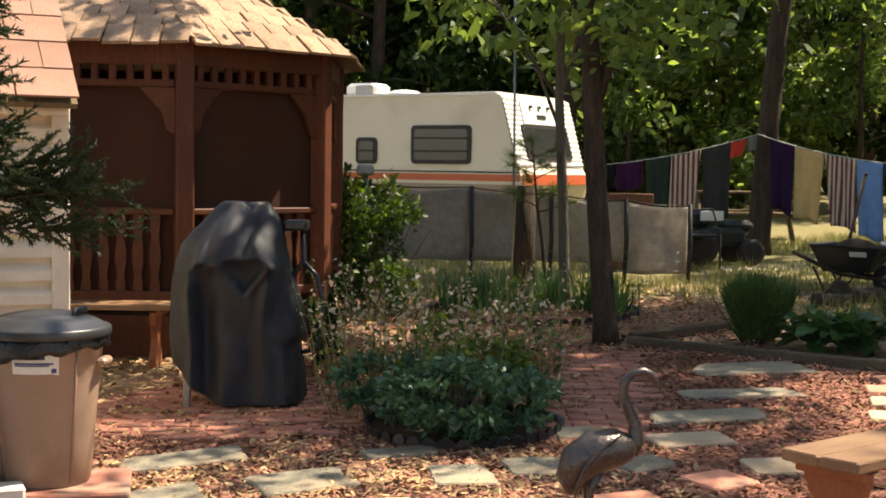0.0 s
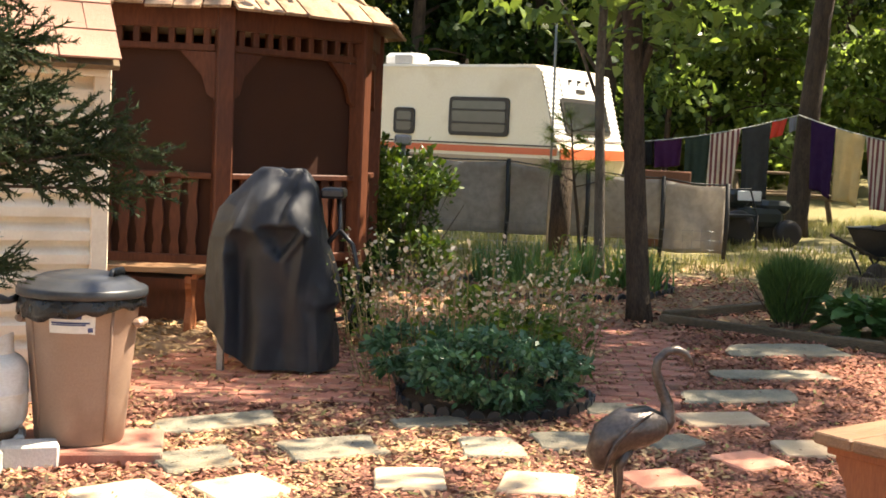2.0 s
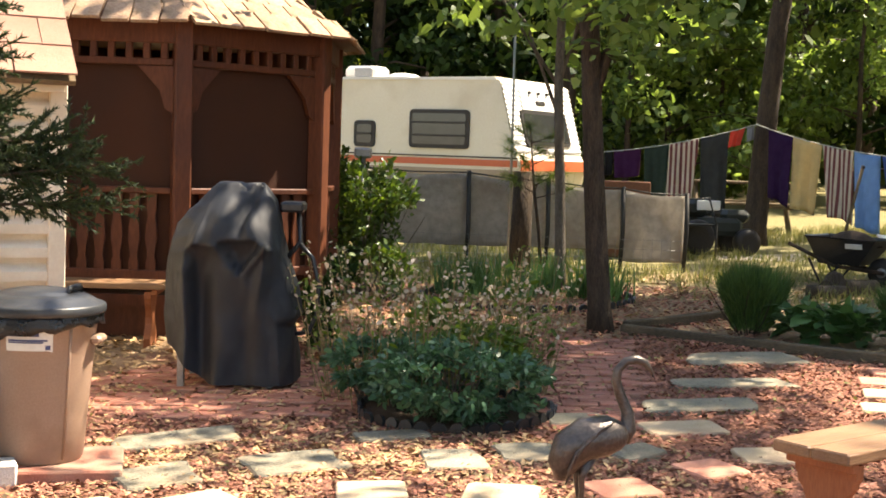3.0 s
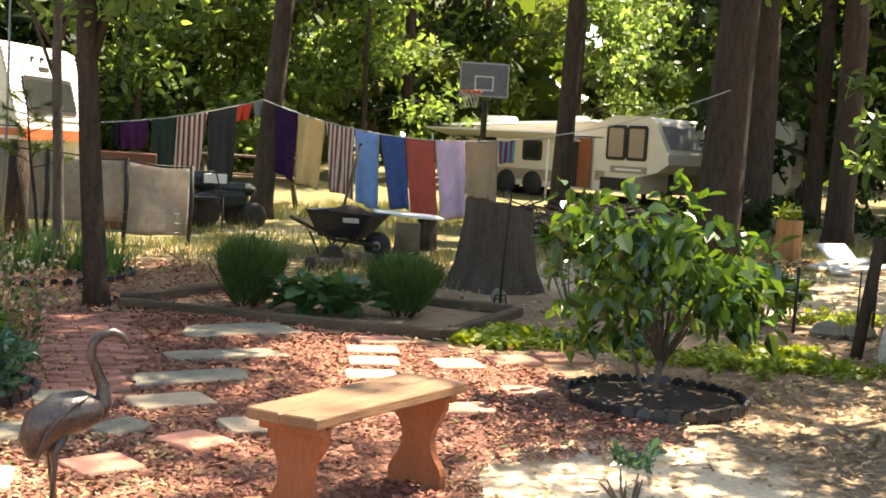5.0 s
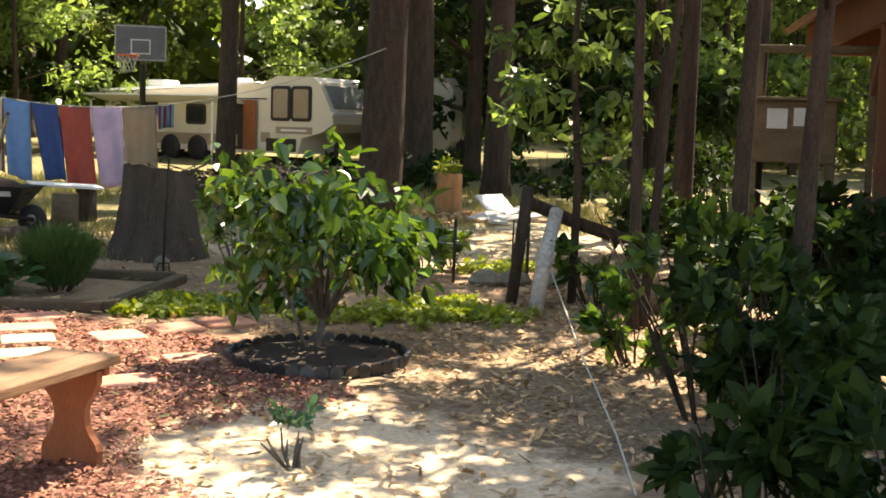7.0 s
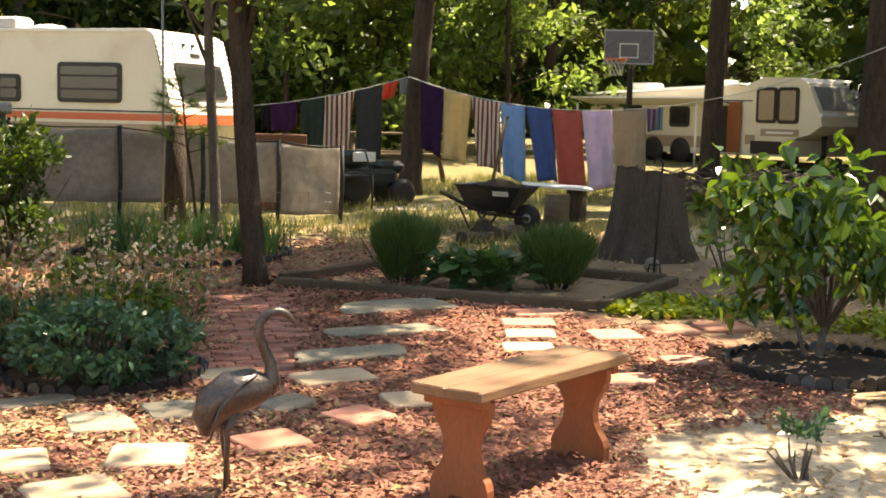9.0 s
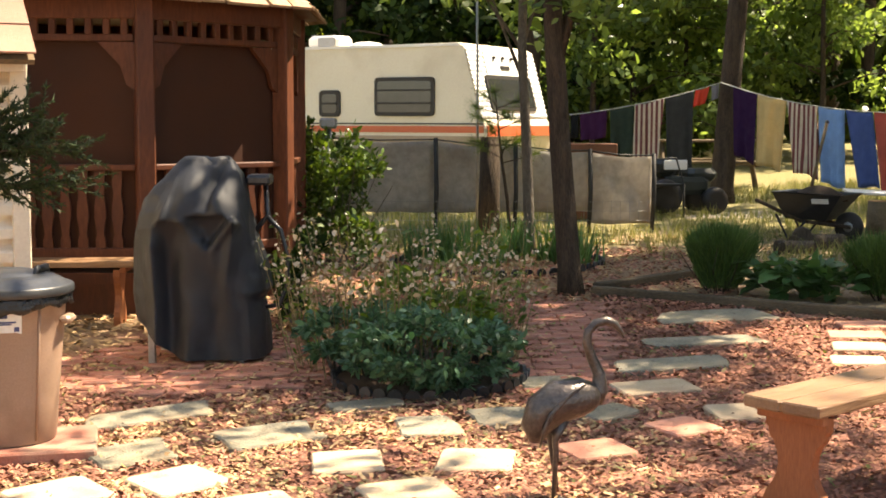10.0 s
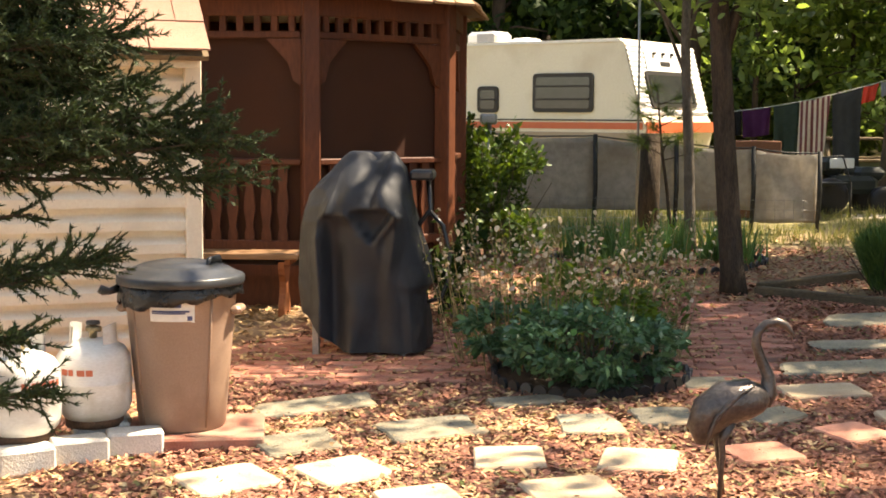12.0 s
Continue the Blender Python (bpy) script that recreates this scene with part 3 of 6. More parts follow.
# ---- shed ----
SH = pose(-1.93, 7.0, 0, 0, 0, 25)  # x along the wall, y into the shed
shed = thing("shed", SH, "cream clapboard garden shed with tan shingle roof", "shed")
g0 = G(-2.4, 6.8)
for i in range(15):
    z = g0 + 0.0 + i * 0.122
    g = Geo()
    prof = [(0.0, z), (0.0, z + 0.05), (0.01, z + 0.062), (0.034, z + 0.08), (0.042, z + 0.09), (0.044, z + 0.128), (0.06, z + 0.13), (0.06, z), (0.03, z - 0.002)]
    n = len(prof)
    g.add([(-2.6, y, zz) for y, zz in prof] + [(-0.09, y, zz) for y, zz in prof], [tuple(range(n)), tuple(range(n, 2 * n))[::-1]] + [(i2, (i2 + 1) % n, n + (i2 + 1) % n, n + i2) for i2 in range(n)])
    part("clapboard", g, "siding", shed)
part("corner_board", Geo().box((-0.045, 0.02, g0 + 0.9), (0.09, 0.06, 1.84), bevel=0.006), "siding", shed)
part("side_wall", Geo().box((-0.03, 1.0, g0 + 0.9), (0.05, 1.9, 1.8)), "siding", shed)
part("rear_wall", Geo().box((-1.3, 1.96, g0 + 0.9), (2.6, 0.05, 1.8)), "siding", shed)
part("fascia", Geo().box((-1.33, -0.09, 1.735), (2.6, 0.025, 0.09), bevel=0.004), "siding", shed)
SL = radians(40)
part("roof_deck", Geo().box((-1.33, 0.54, 2.33), (2.68, 1.85, 0.03), (40, 0, 0)), "timber", shed)
sh_me = Geo().box((0, 0, 0), (0.303, 0.29, 0.012), bevel=0.003).mesh("shingle")
for r in range(7):
    for k in range(10):
        d = 0.12 + r * 0.235
        x = -0.14 - k * 0.309 - (0.15 if r % 2 else 0)
        if x < -2.5:
            continue
        part("shingle", sh_me, "shingle", shed, m=pose(x, -0.17 + d * math.cos(SL) - 0.02, 1.775 + d * math.sin(SL) + 0.016, 38.2, 0, rng.normal() * 0.4))
    if r % 2:
        part("shingle", Geo().box((0, 0, 0), (0.148, 0.29, 0.012), bevel=0.003), "shingle", shed, m=pose(-0.062, -0.17 + d * math.cos(SL) - 0.02, 1.775 + d * math.sin(SL) + 0.016, 38.2, 0, 0))

# ---- gazebo ----
GC = Vector((-2.49, 11.22, 0))
GZ = G(-2.57, 10.5)
gaz = thing("gazebo", pose(GC.x, GC.y, GZ), "red-brown stained octagonal wooden gazebo with cedar shake roof", "gazebo")
R8 = 1.66
vert = [Vector((R8 * math.cos(radians(-67.5 + 45 * k)), R8 * math.sin(radians(-67.5 + 45 * k)), 0)) for k in range(8)]
part("floor_deck", Geo().prism([(1.03 * v.x, 1.03 * v.y) for v in vert], 0.22, 0.3), "cedar", gaz)
for k in range(8):
    a, b = vert[k], vert[(k + 1) % 8]
    ang = math.degrees(math.atan2(b.y - a.y, b.x - a.x))
    mid = (a + b) / 2
    L = (b - a).length
    part("post", Geo().box((a.x, a.y, 1.25), (0.13, 0.13, 2.06), (0, 0, ang - 22.5), 0.012), "cedar", gaz)
    part("skirt_board", Geo().box((mid.x * 0.99, mid.y * 0.99, 0.12), (L - 0.03, 0.03, 0.26), (0, 0, ang), 0.004), "cedar", gaz)
    part("header_beam", Geo().box((mid.x, mid.y, 2.18), (L, 0.1, 0.17), (0, 0, ang), 0.008), "cedar", gaz)
    part("frieze_rail", Geo().box((mid.x, mid.y, 1.965), (L - 0.13, 0.05, 0.05), (0, 0, ang), 0.006), "cedar", gaz)
    d = (b - a).normalized()
    for j in range(9):
        q = a + d * (0.13 + j * (L - 0.26) / 8)
        part("frieze_spindle", Geo().box((q.x, q.y, 2.045), (0.05, 0.045, 0.12), (0, 0, ang), 0.006), "cedar", gaz)
    for s, q in ((1, a), (-1, b)):
        g = Geo()
        pts = [(0.0, 0), (0.26, 0), (0.2, -0.06), (0.1, -0.17), (0.06, -0.3), (0, -0.34)]
        mm = Matrix.Translation((q + d * s * 0.06) + Vector((0, 0, 1.935))) @ pose(0, 0, 0, 0, 0, ang if s > 0 else ang + 180) @ pose(0, 0.02, 0, 90, 0, 0)
        g.prism(pts[::-1], 0, 0.04, mm)
        part("bracket", g, "cedar", gaz)
    if k in (3,):
        continue
    for z, h in ((1.05, 0.045), (0.44, 0.07)):
        part("rail", Geo().box((mid.x, mid.y, z), (L - 0.12, 0.08 if z > 0.9 else 0.05, h), (0, 0, ang), 0.008), "cedar", gaz)
    for j in range(8):
        # sawn flat baluster with scrolled sides
        q = a + d * (0.14 + (j + 0.5) * (L - 0.28) / 8)
        half = [(0.036, 0.47), (0.036, 0.53), (0.024, 0.57), (0.03, 0.63), (0.043, 0.7), (0.038, 0.78), (0.026, 0.86), (0.034, 0.92), (0.036, 1.03)]
        out = half + [(-x, z) for x, z in half[::-1]]
        part("baluster", Geo().prism(out, -0.012, 0.012, Matrix.Translation((q.x, q.y, 0)) @ pose(0, 0, 0, 0, 0, ang) @ pose(0, 0, 0, 90, 0, 0)), "cedar", gaz)
    # mesh screen; below the rail its dark colour stands in for the shaded interior
    inw = mid.normalized() * -0.05
    part("screen_panel", Geo().box((mid.x + inw.x, mid.y + inw.y, 1.14), (L - 0.14, 0.012, 1.6), (0, 0, ang)), "screen", gaz, "dark brown mesh screen, its lower part standing in for interior shade")
# roof: eight shake-covered panels
ER, EZ, AZ = 1.87, 2.25, 3.25
part("roof_deck", Geo().add([(ER * math.cos(radians(-67.5 + 45 * k)), ER * math.sin(radians(-67.5 + 45 * k)), EZ) for k in range(8)] + [(0, 0, AZ)], [(k, (k + 1) % 8, 8) for k in range(8)] + [tuple(range(8))[::-1]]), "cedar", gaz)
part("finial", Geo().lathe([(0.12, 0), (0.12, 0.1), (0.05, 0.16), (0.07, 0.24), (0.02, 0.4)], (0, 0, AZ - 0.02), 12), "cedar", gaz)
apo = ER * math.cos(radians(22.5))
sl = math.atan2(AZ - EZ, apo)
slen = math.hypot(apo, AZ - EZ)
rest = Geo()
shake_meshes = {}
for k in range(8):
    ang = -45 + 45 * k
    fm = pose(0, 0, 0, 0, 0, ang) @ Matrix.Translation((apo, 0, EZ)) @ pose(0, 0, 0, 0, math.degrees(sl), 0)  # local -x runs up the slope
    for r in range(12):
        u = r * 0.168 - 0.04
        half = ER * math.sin(radians(22.5)) * (1 - max(u, 0) / slen)
        if half < 0.06:
            continue
        n = max(1, round(2 * half / 0.2))
        w = 2 * half / n
        for j in range(n):
            y = -half + (j + 0.5) * w
            c = (-u - 0.09, y, 0.026 + 0.004 * rng.normal())
            if k in (0, 1, 7):
                key = round(w, 2)
                if key not in shake_meshes:
                    shake_meshes[key] = Geo().box((0, 0, 0), (0.235, key - 0.01, 0.024), bevel=0.003).mesh("shake")
                part("shake", shake_meshes[key], "shake", gaz, m=fm @ pose(c[0] + 0.008 * rng.normal(), c[1], c[2] + 0.004, rng.normal() * 1.0, 6, rng.normal() * 1.2))
            else:
                mm = fm @ pose(*c, 0, 4, 0)
                t = Geo().box((0, 0, 0), (0.235, w - 0.006, 0.016))
                rest.add([mm @ Vector(q) for q in t.v], t.f)
    ha = radians(-67.5 + 45 * k)
    p0, p1 = Vector((ER * math.cos(ha), ER * math.sin(ha), EZ + 0.03)), Vector((0, 0, AZ + 0.03))
    for i in range(14):
        q = p0.lerp(p1, (i + 0.5) / 14)
        mm = Matrix.Translation(q) @ (p1 - p0).to_track_quat("X", "Z").to_matrix().to_4x4()
        if k in (0, 1):
            part("hip_cap", Geo().add([mm @ Vector(w) for w in ((-0.1, -0.06, -0.012), (0.1, -0.06, -0.02), (0.1, 0, 0.012), (-0.1, 0, 0.02), (-0.1, 0.06, -0.012), (0.1, 0.06, -0.02))], [(0, 1, 2, 3), (3, 2, 5, 4)]), "shake", gaz)
tagged(part("shakes_behind", rest, "shake", gaz), kind="stuff")
# ---- trees ----
def trunk_path(h, lean=(0, 0), bend=0.12, seed=0):
    r = random.Random(seed)
    pts = []
    for i in range(9):
        f = i / 8
        pts.append(Vector((lean[0] * f + bend * r.uniform(-1, 1) * f * (1 - f * 0.3), lean[1] * f + bend * r.uniform(-1, 1) * f * (1 - f * 0.3), h * f - 0.08)))
    return pts


def tree(name, m, h, r0, crown, label, lean=(0, 0), seed=1, n_leaves=5000, leaf=0.13, material="leaf", bark="bark", crown_h=0.45, limbs=11, group="", flare=1.35, reach=()):
    """A tapered trunk with limbs and a loose crown of leaf clumps; crown: its radius."""
    r = random.Random(seed)
    ob = thing(name, m, label, "tree", group)
    pts = trunk_path(h, lean, 0.1 * h / 8, seed)
    rad = [r0 * (flare if i == 0 else 1 - 0.75 * i / 8) for i in range(9)]
    pts.insert(1, pts[0].lerp(pts[1], 0.22))
    rad.insert(1, r0 * 1.02)
    part("trunk", Geo().tube(pts, rad, 12), bark, ob)
    cl = []
    for i in range(limbs):
        lg = Geo()
        f = crown_h + (1 - crown_h) * (i + r.random()) / limbs
        k = min(f * 8, 7.999)
        q = pts[int(k) + 1].lerp(pts[min(int(k) + 2, 9)], k - int(k))
        a = r.uniform(0, 6.283)
        ln = crown * r.uniform(0.55, 1.0) * (1.15 - 0.5 * (f - crown_h) / (1 - crown_h))
        d = Vector((math.cos(a), math.sin(a), r.uniform(0.05, 0.5)))
        path = [q, q + d * ln * 0.4 + Vector((0, 0, 0.05 * ln)), q + d * ln * 0.75, q + d * ln + Vector((0, 0, -0.12 * ln))]
        lg.tube(path, [r0 * 0.32, r0 * 0.22, r0 * 0.12, 0.012], 6)
        part("limb", lg, bark, ob)
        for e in (0.45, 0.7, 0.9, 1.0):
            cl.append(q + d * ln * e + Vector((r.gauss(0, 0.18), r.gauss(0, 0.18), r.gauss(0, 0.15))) * crown * 0.45)
    for q in reach:
        e = Vector(q)
        k = min(8 * (e.z - 1.2) / h, 7.5)
        b0 = pts[int(k) + 1].lerp(pts[min(int(k) + 2, 9)], k - int(k))
        lg = Geo()
        lg.tube([b0, b0.lerp(e, 0.5) + Vector((0, 0, 0.25)), e], [r0 * 0.35, r0 * 0.25, 0.012], 6)
        part("limb", lg, bark, ob)
        cl += [b0.lerp(e, f) + Vector((r.gauss(0, 0.3), r.gauss(0, 0.3), r.gauss(0, 0.25))) for f in (0.55, 0.75, 0.9, 1.0, 1.08)]
    per = max(1, n_leaves // max(1, len(cl)))
    P = np.concatenate([blob(per, c, np.array([1, 1, 0.6]) * crown * r.uniform(0.16, 0.3), 0.15) for c in cl])
    part("crown", fast_mesh("crown", leaves(P, leaf), 6), material, ob)
    return ob


# the wood behind the yard: a few kinds, repeated
kinds = []
for s, (h, r0, cr, ch, nl, lf) in enumerate(((13, 0.2, 3.2, 0.22, 5600, 0.18), (15, 0.2, 3.4, 0.3, 5400, 0.18), (10, 0.13, 2.7, 0.12, 5600, 0.17), (16, 0.22, 3.0, 0.35, 5000, 0.19))):
    kinds.append(tree("woodland_tree", pose(-60 - 12 * s, 60, 1), h, r0, cr, "leafy green tree in the wood behind the yard", seed=20 + s, n_leaves=nl, leaf=lf, material="leaf_far", crown_h=ch, limbs=16, group="woodland trees"))
# dense pines in the darkened leaf green, so the colour holds the wood's shade
darks = [tree("shade_pine", pose(-60 - 12 * s, 100, 1), 12, 0.16, 2.6, "dark dense tree, shade of the wood put into its leaf colour", seed=70 + s, n_leaves=6000, leaf=0.2, material="leaf_dark", crown_h=0.06, limbs=22, group="shade pines") for s in range(2)]
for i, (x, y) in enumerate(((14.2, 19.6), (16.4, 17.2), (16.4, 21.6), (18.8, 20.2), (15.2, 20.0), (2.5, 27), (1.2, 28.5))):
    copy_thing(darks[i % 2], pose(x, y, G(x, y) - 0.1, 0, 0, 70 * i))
low = []
for s, (h, cr, nl, lf) in enumerate(((6.5, 2.3, 4200, 0.17), (5.0, 1.9, 3600, 0.15), (7.5, 2.5, 4600, 0.18))):
    low.append(tree("understory_tree", pose(-60 - 12 * s, 80, 1), h, 0.07, cr, "bright leafy young tree at the wood's edge", seed=50 + s, n_leaves=nl, leaf=lf, crown_h=0.1, limbs=18, group="understory trees"))
r = random.Random(5)
for i in range(34):
    a, d = radians(-26 + 80 * (i + r.random()) / 34), r.uniform(25.5, 31)
    x, y = d * math.sin(a), d * math.cos(a)
    if 8.5 < x < 19 and y < 28:
        continue
    az = math.degrees(math.atan2(x, y))
    if 24 < az < 28.5:
        continue
    copy_thing(darks[i % 2] if az < 6 or 17.5 < az < 23 else low[i % 3], pose(x, y, G(x, y) - 0.1, 0, 0, r.uniform(0, 360)))
spots = []
for a in range(-34, 66, 4):
    for d in (34, 41, 49):
        ang = radians(a + r.uniform(-2, 2))
        dd = d + r.uniform(-3, 3)
        spots.append((dd * math.sin(ang), dd * math.cos(ang)))
for i, (x, y) in enumerate(spots):
    if (8 < x < 21 and y < 31) or 24 < math.degrees(math.atan2(x, y)) < 28.5:
        continue
    copy_thing(kinds[i % 4], pose(x, y, G(x, y) - 0.1, 0, 0, r.uniform(0, 360)))
# sun on these trees comes from the lighter leaf colour
bright = tree("sunlit_tree", pose(-60, 120, 1), 7.5, 0.08, 2.2, "leafy tree in a gap of the wood, sunlight put into its leaf colour", seed=91, n_leaves=3600, leaf=0.17, material="leaf_light", crown_h=0.12, limbs=16, group="sunlit trees")
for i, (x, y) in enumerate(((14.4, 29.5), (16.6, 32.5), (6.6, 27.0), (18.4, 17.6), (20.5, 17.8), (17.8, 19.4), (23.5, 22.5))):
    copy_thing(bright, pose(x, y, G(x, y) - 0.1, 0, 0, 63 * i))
# trees round and behind the viewer close the yard
for x, y in ((-14, 2), (-12, -8), (-3, -14), (7, -12), (16, -6), (19, 2), (-16, 16), (-9, 22), (-13, 30)):
    copy_thing(kinds[(abs(x) + abs(y)) % 4], pose(x, y, G(x, y) - 0.1, 0, 0, r.uniform(0, 360)))
# far undergrowth and distant woods
P = []
for a in np.arange(-40, 72, 1.1):
    for d in (40, 52, 60) if not 24.8 < a < 27.6 else (40,):
        c = (d * math.sin(radians(a)), d * math.cos(radians(a)))
        P.append(blob(46, (c[0], c[1], G(*c) + (2.2 if d < 50 else 5.5)), (1.6, 1.6, 2.8 if d < 50 else 6.5), 0.1))
P = np.concatenate(P)
single("distant_woods", fast_mesh("distant_woods", leaves(P, 0.9, jitter=0.5, aspect=0.8), 6), "leaf_far", Matrix(), "dense dark green woods far behind", "woods", kind="stuff")
P = []
for i in range(120):
    a, d = radians(r.uniform(-30, 58)), r.uniform(27, 36)
    x, y = d * math.sin(a), d * math.cos(a)
    if 8 < x < 22 and y < 31:
        continue
    P.append(blob(120, (x, y, G(x, y) + 0.5), (1.3, 1.3, 0.9 + r.random()), 0.2))
single("undergrowth", fast_mesh("undergrowth", leaves(np.concatenate(P), 0.3, jitter=0.5), 6), "leaf_far", Matrix(), "low leafy undergrowth at the wood's edge", "undergrowth", kind="stuff")

# the trees of the yard
# reach limbs above 4 m are out of view, added to dapple the yard
tree("oak_tree", at(1.27, 10.25), 9.5, 0.09, 2.1, "slim brown-barked oak between path and timber bed", (-0.75, 0.1), 3, 8200, 0.12, crown_h=0.27, limbs=12, flare=1.3, reach=((2.4, -1.4, 6.5), (1.5, -2.3, 6.6), (4.0, -0.5, 6.5), (4.3, 0.3, 6.5), (3.6, -1.0, 6.3), (3.2, -0.3, 7.4), (2.3, -3.3, 7.0), (3.9, -2.3, 7.6), (1.6, -0.8, 5.0), (0.2, -3.8, 6.8), (0.3, -0.3, 2.95), (-0.45, 0.1, 3.05), (0.9, 0.3, 3.2)))
tree("oak_sapling", at(1.19, 12.9), 8, 0.055, 1.7, "thin grey sapling before the fence", (-0.3, 0), 4, 2600, 0.15, bark="bark_grey", crown_h=0.38, limbs=9, reach=((-0.75, 0.2, 2.9), (-1.3, 0.3, 3.2), (0.4, 0.1, 3.2)))
dead = thing("dead_trunk", at(0.84, 13.85), "dark dead trunk cut off at fence height", "stump")
part("trunk", Geo().tube([(0, 0, -0.05), (0.01, 0, 0.5), (0.02, 0, 1.08)], [0.125, 0.11, 0.105], 12), "bark", dead)
single("flag_pole", Geo().tube([(0, 0, -0.05), (0.0, 0, 1.5), (-0.02, 0, 3.3)], 0.013, 8), "steel", at(0.72, 13.75), "thin grey metal pole standing by the fence", "pole")
tree("pine_tree", at(4.2, 18.0), 12, 0.155, 2.6, "tall tree that carries the clothes line", (0.9, 0), 8, 4400, 0.2, crown_h=0.36, limbs=12)
# its reach limbs are out of view, added to shade the timber bed
tree("pine_tree", at(8.36, 13.2), 17, 0.26, 4.2, "thick brown pine trunk beside the camper", (0.8, 0.0), 9, 9000, 0.22, crown_h=0.4, limbs=14, flare=1.2, reach=((-2.3, -1.4, 6.8), (-1.2, -2.6, 6.6), (-3.2, 0.4, 7.0)))
tree("pine_tree", at(9.4, 19.6), 15, 0.16, 3.6, "straight dark pine trunk before the camper", (0.4, 0.2), 10, 2200, 0.22, crown_h=0.38, limbs=12)
tree("pine_tree", at(11.2, 14.8), 15, 0.19, 3.6, "dark pine trunk in the shade", (0.2, 0.1), 11, 4500, 0.22, material="leaf_far", crown_h=0.3, limbs=12)
tree("pine_tree", at(11.6, 17.4), 15, 0.24, 3.6, "broad dark pine trunk in the shade", (0.1, 0.1), 12, 4500, 0.22, material="leaf_far", crown_h=0.22, limbs=14)
tree("oak_tree", at(11.4, 11.4), 12, 0.12, 3.0, "dark trunk near the porch", (0.2, 0), 13, 4500, 0.2, crown_h=0.3, limbs=12)
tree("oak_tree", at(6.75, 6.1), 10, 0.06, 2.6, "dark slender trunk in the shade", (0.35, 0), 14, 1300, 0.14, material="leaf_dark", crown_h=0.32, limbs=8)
# all its reach limbs are unseen, added to shade path and shrubs below
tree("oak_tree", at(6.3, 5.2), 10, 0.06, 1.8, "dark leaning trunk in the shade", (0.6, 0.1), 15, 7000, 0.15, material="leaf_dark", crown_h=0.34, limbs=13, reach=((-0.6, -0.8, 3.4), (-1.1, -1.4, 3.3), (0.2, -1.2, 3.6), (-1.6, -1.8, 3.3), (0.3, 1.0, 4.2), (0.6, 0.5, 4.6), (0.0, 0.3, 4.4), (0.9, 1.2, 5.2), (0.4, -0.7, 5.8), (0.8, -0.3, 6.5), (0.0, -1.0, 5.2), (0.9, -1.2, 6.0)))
tree("oak_sapling", at(6.2, 6.45), 6.5, 0.042, 0.9, "thin sapling stem beside the path", (0.15, 0.25), 16, 700, 0.13, crown_h=0.5, limbs=8)
tree("oak_sapling", at(6.32, 6.5), 6.5, 0.036, 0.9, "thin sapling stem beside the path", (0.5, -0.1), 17, 700, 0.13, crown_h=0.5, limbs=8)
tree("oak_tree", at(10.6, 9.6), 12, 0.11, 2.4, "dark curved trunk before the porch", (0.9, 0.5), 41, 2600, 0.18, crown_h=0.4, limbs=10)
# unseen oaks added beside the yard; their high crowns break the sun
for i, (x, y, h, cr) in enumerate(((-4.6, 7.2, 12, 3.0), (7.7, 3.9, 10, 2.3), (9.2, 4.8, 9, 2.2), (6.8, 1.2, 10, 2.6))):
    tree("oak_tree", at(x, y), h, 0.17, cr, "tall unseen oak added so its crown shades the yard", seed=30 + i, n_leaves=6500, leaf=0.22, crown_h=0.45, limbs=13, group="shade trees")

# ---- travel trailer ----
def rounded(w, h, r, n=4):
    out = []
    for cx, cy, a0 in ((w / 2 - r, h / 2 - r, 0), (-w / 2 + r, h / 2 - r, 90), (-w / 2 + r, -h / 2 + r, 180), (w / 2 - r, -h / 2 + r, 270)):
        for i in range(n + 1):
            a = radians(a0 + 90 * i / n)
            out.append((cx + r * math.cos(a), cy + r * math.sin(a)))
    return out


def window(parent, m, w, h, bars=0, mat="glass", name="window"):
    """A framed pane; m: x across, z up, -y outward."""
    up = m @ pose(0, 0, 0, 90, 0, 0)
    win = part(name, Geo().prism(rounded(w, h, 0.07), -0.01, 0.03, up), "rv_dark", parent)
    part("pane", Geo().prism(rounded(w - 0.12, h - 0.12, 0.04), 0.03, 0.036, up), mat, win)
    for i in range(bars):
        part("glazing_bar", Geo().box(tuple(m @ Vector((0, -0.042, -h / 2 + h * (i + 1) / (bars + 1)))), (w - 0.14, 0.015, 0.03)), "rv_dark", win)
    return win


rv = thing("travel_trailer", at(0.85, 20.5, 0, -31), "cream and white travel trailer with orange-red stripe", "trailer")
L, Z0 = 5.6, 0.55
side = [(-L, 0.62), (0.35, 0.62), (0.42, 0.95), (0.3, 1.15), (0.0, 2.22), (-0.1, 2.28), (-L, 2.24)]
g = Geo()
n = len(side)
vs = [(x, 0.0, z) for x, z in side] + [(x, 2.3, z) for x, z in side]
g.add(vs, [tuple(range(n)), tuple(range(n, 2 * n))[::-1]] + [(i, n + i, n + (i + 1) % n, (i + 1) % n) for i in range(n)])
part("body", g, "rv", rv)
part("stripe", Geo().box((-2.62, -0.008, 0.97), (5.95, 0.016, 0.1)), "rv_red", rv)
part("stripe_line", Geo().box((-2.62, -0.008, 1.055), (5.95, 0.014, 0.02)), "rv_dark", rv)
part("lower_panel", Geo().box((-2.62, -0.006, 0.74), (5.95, 0.012, 0.26)), "rv_tan", rv)
part("roof_trim", Geo().box((-2.85, -0.01, 2.25), (5.6, 0.03, 0.04)), "white", rv)
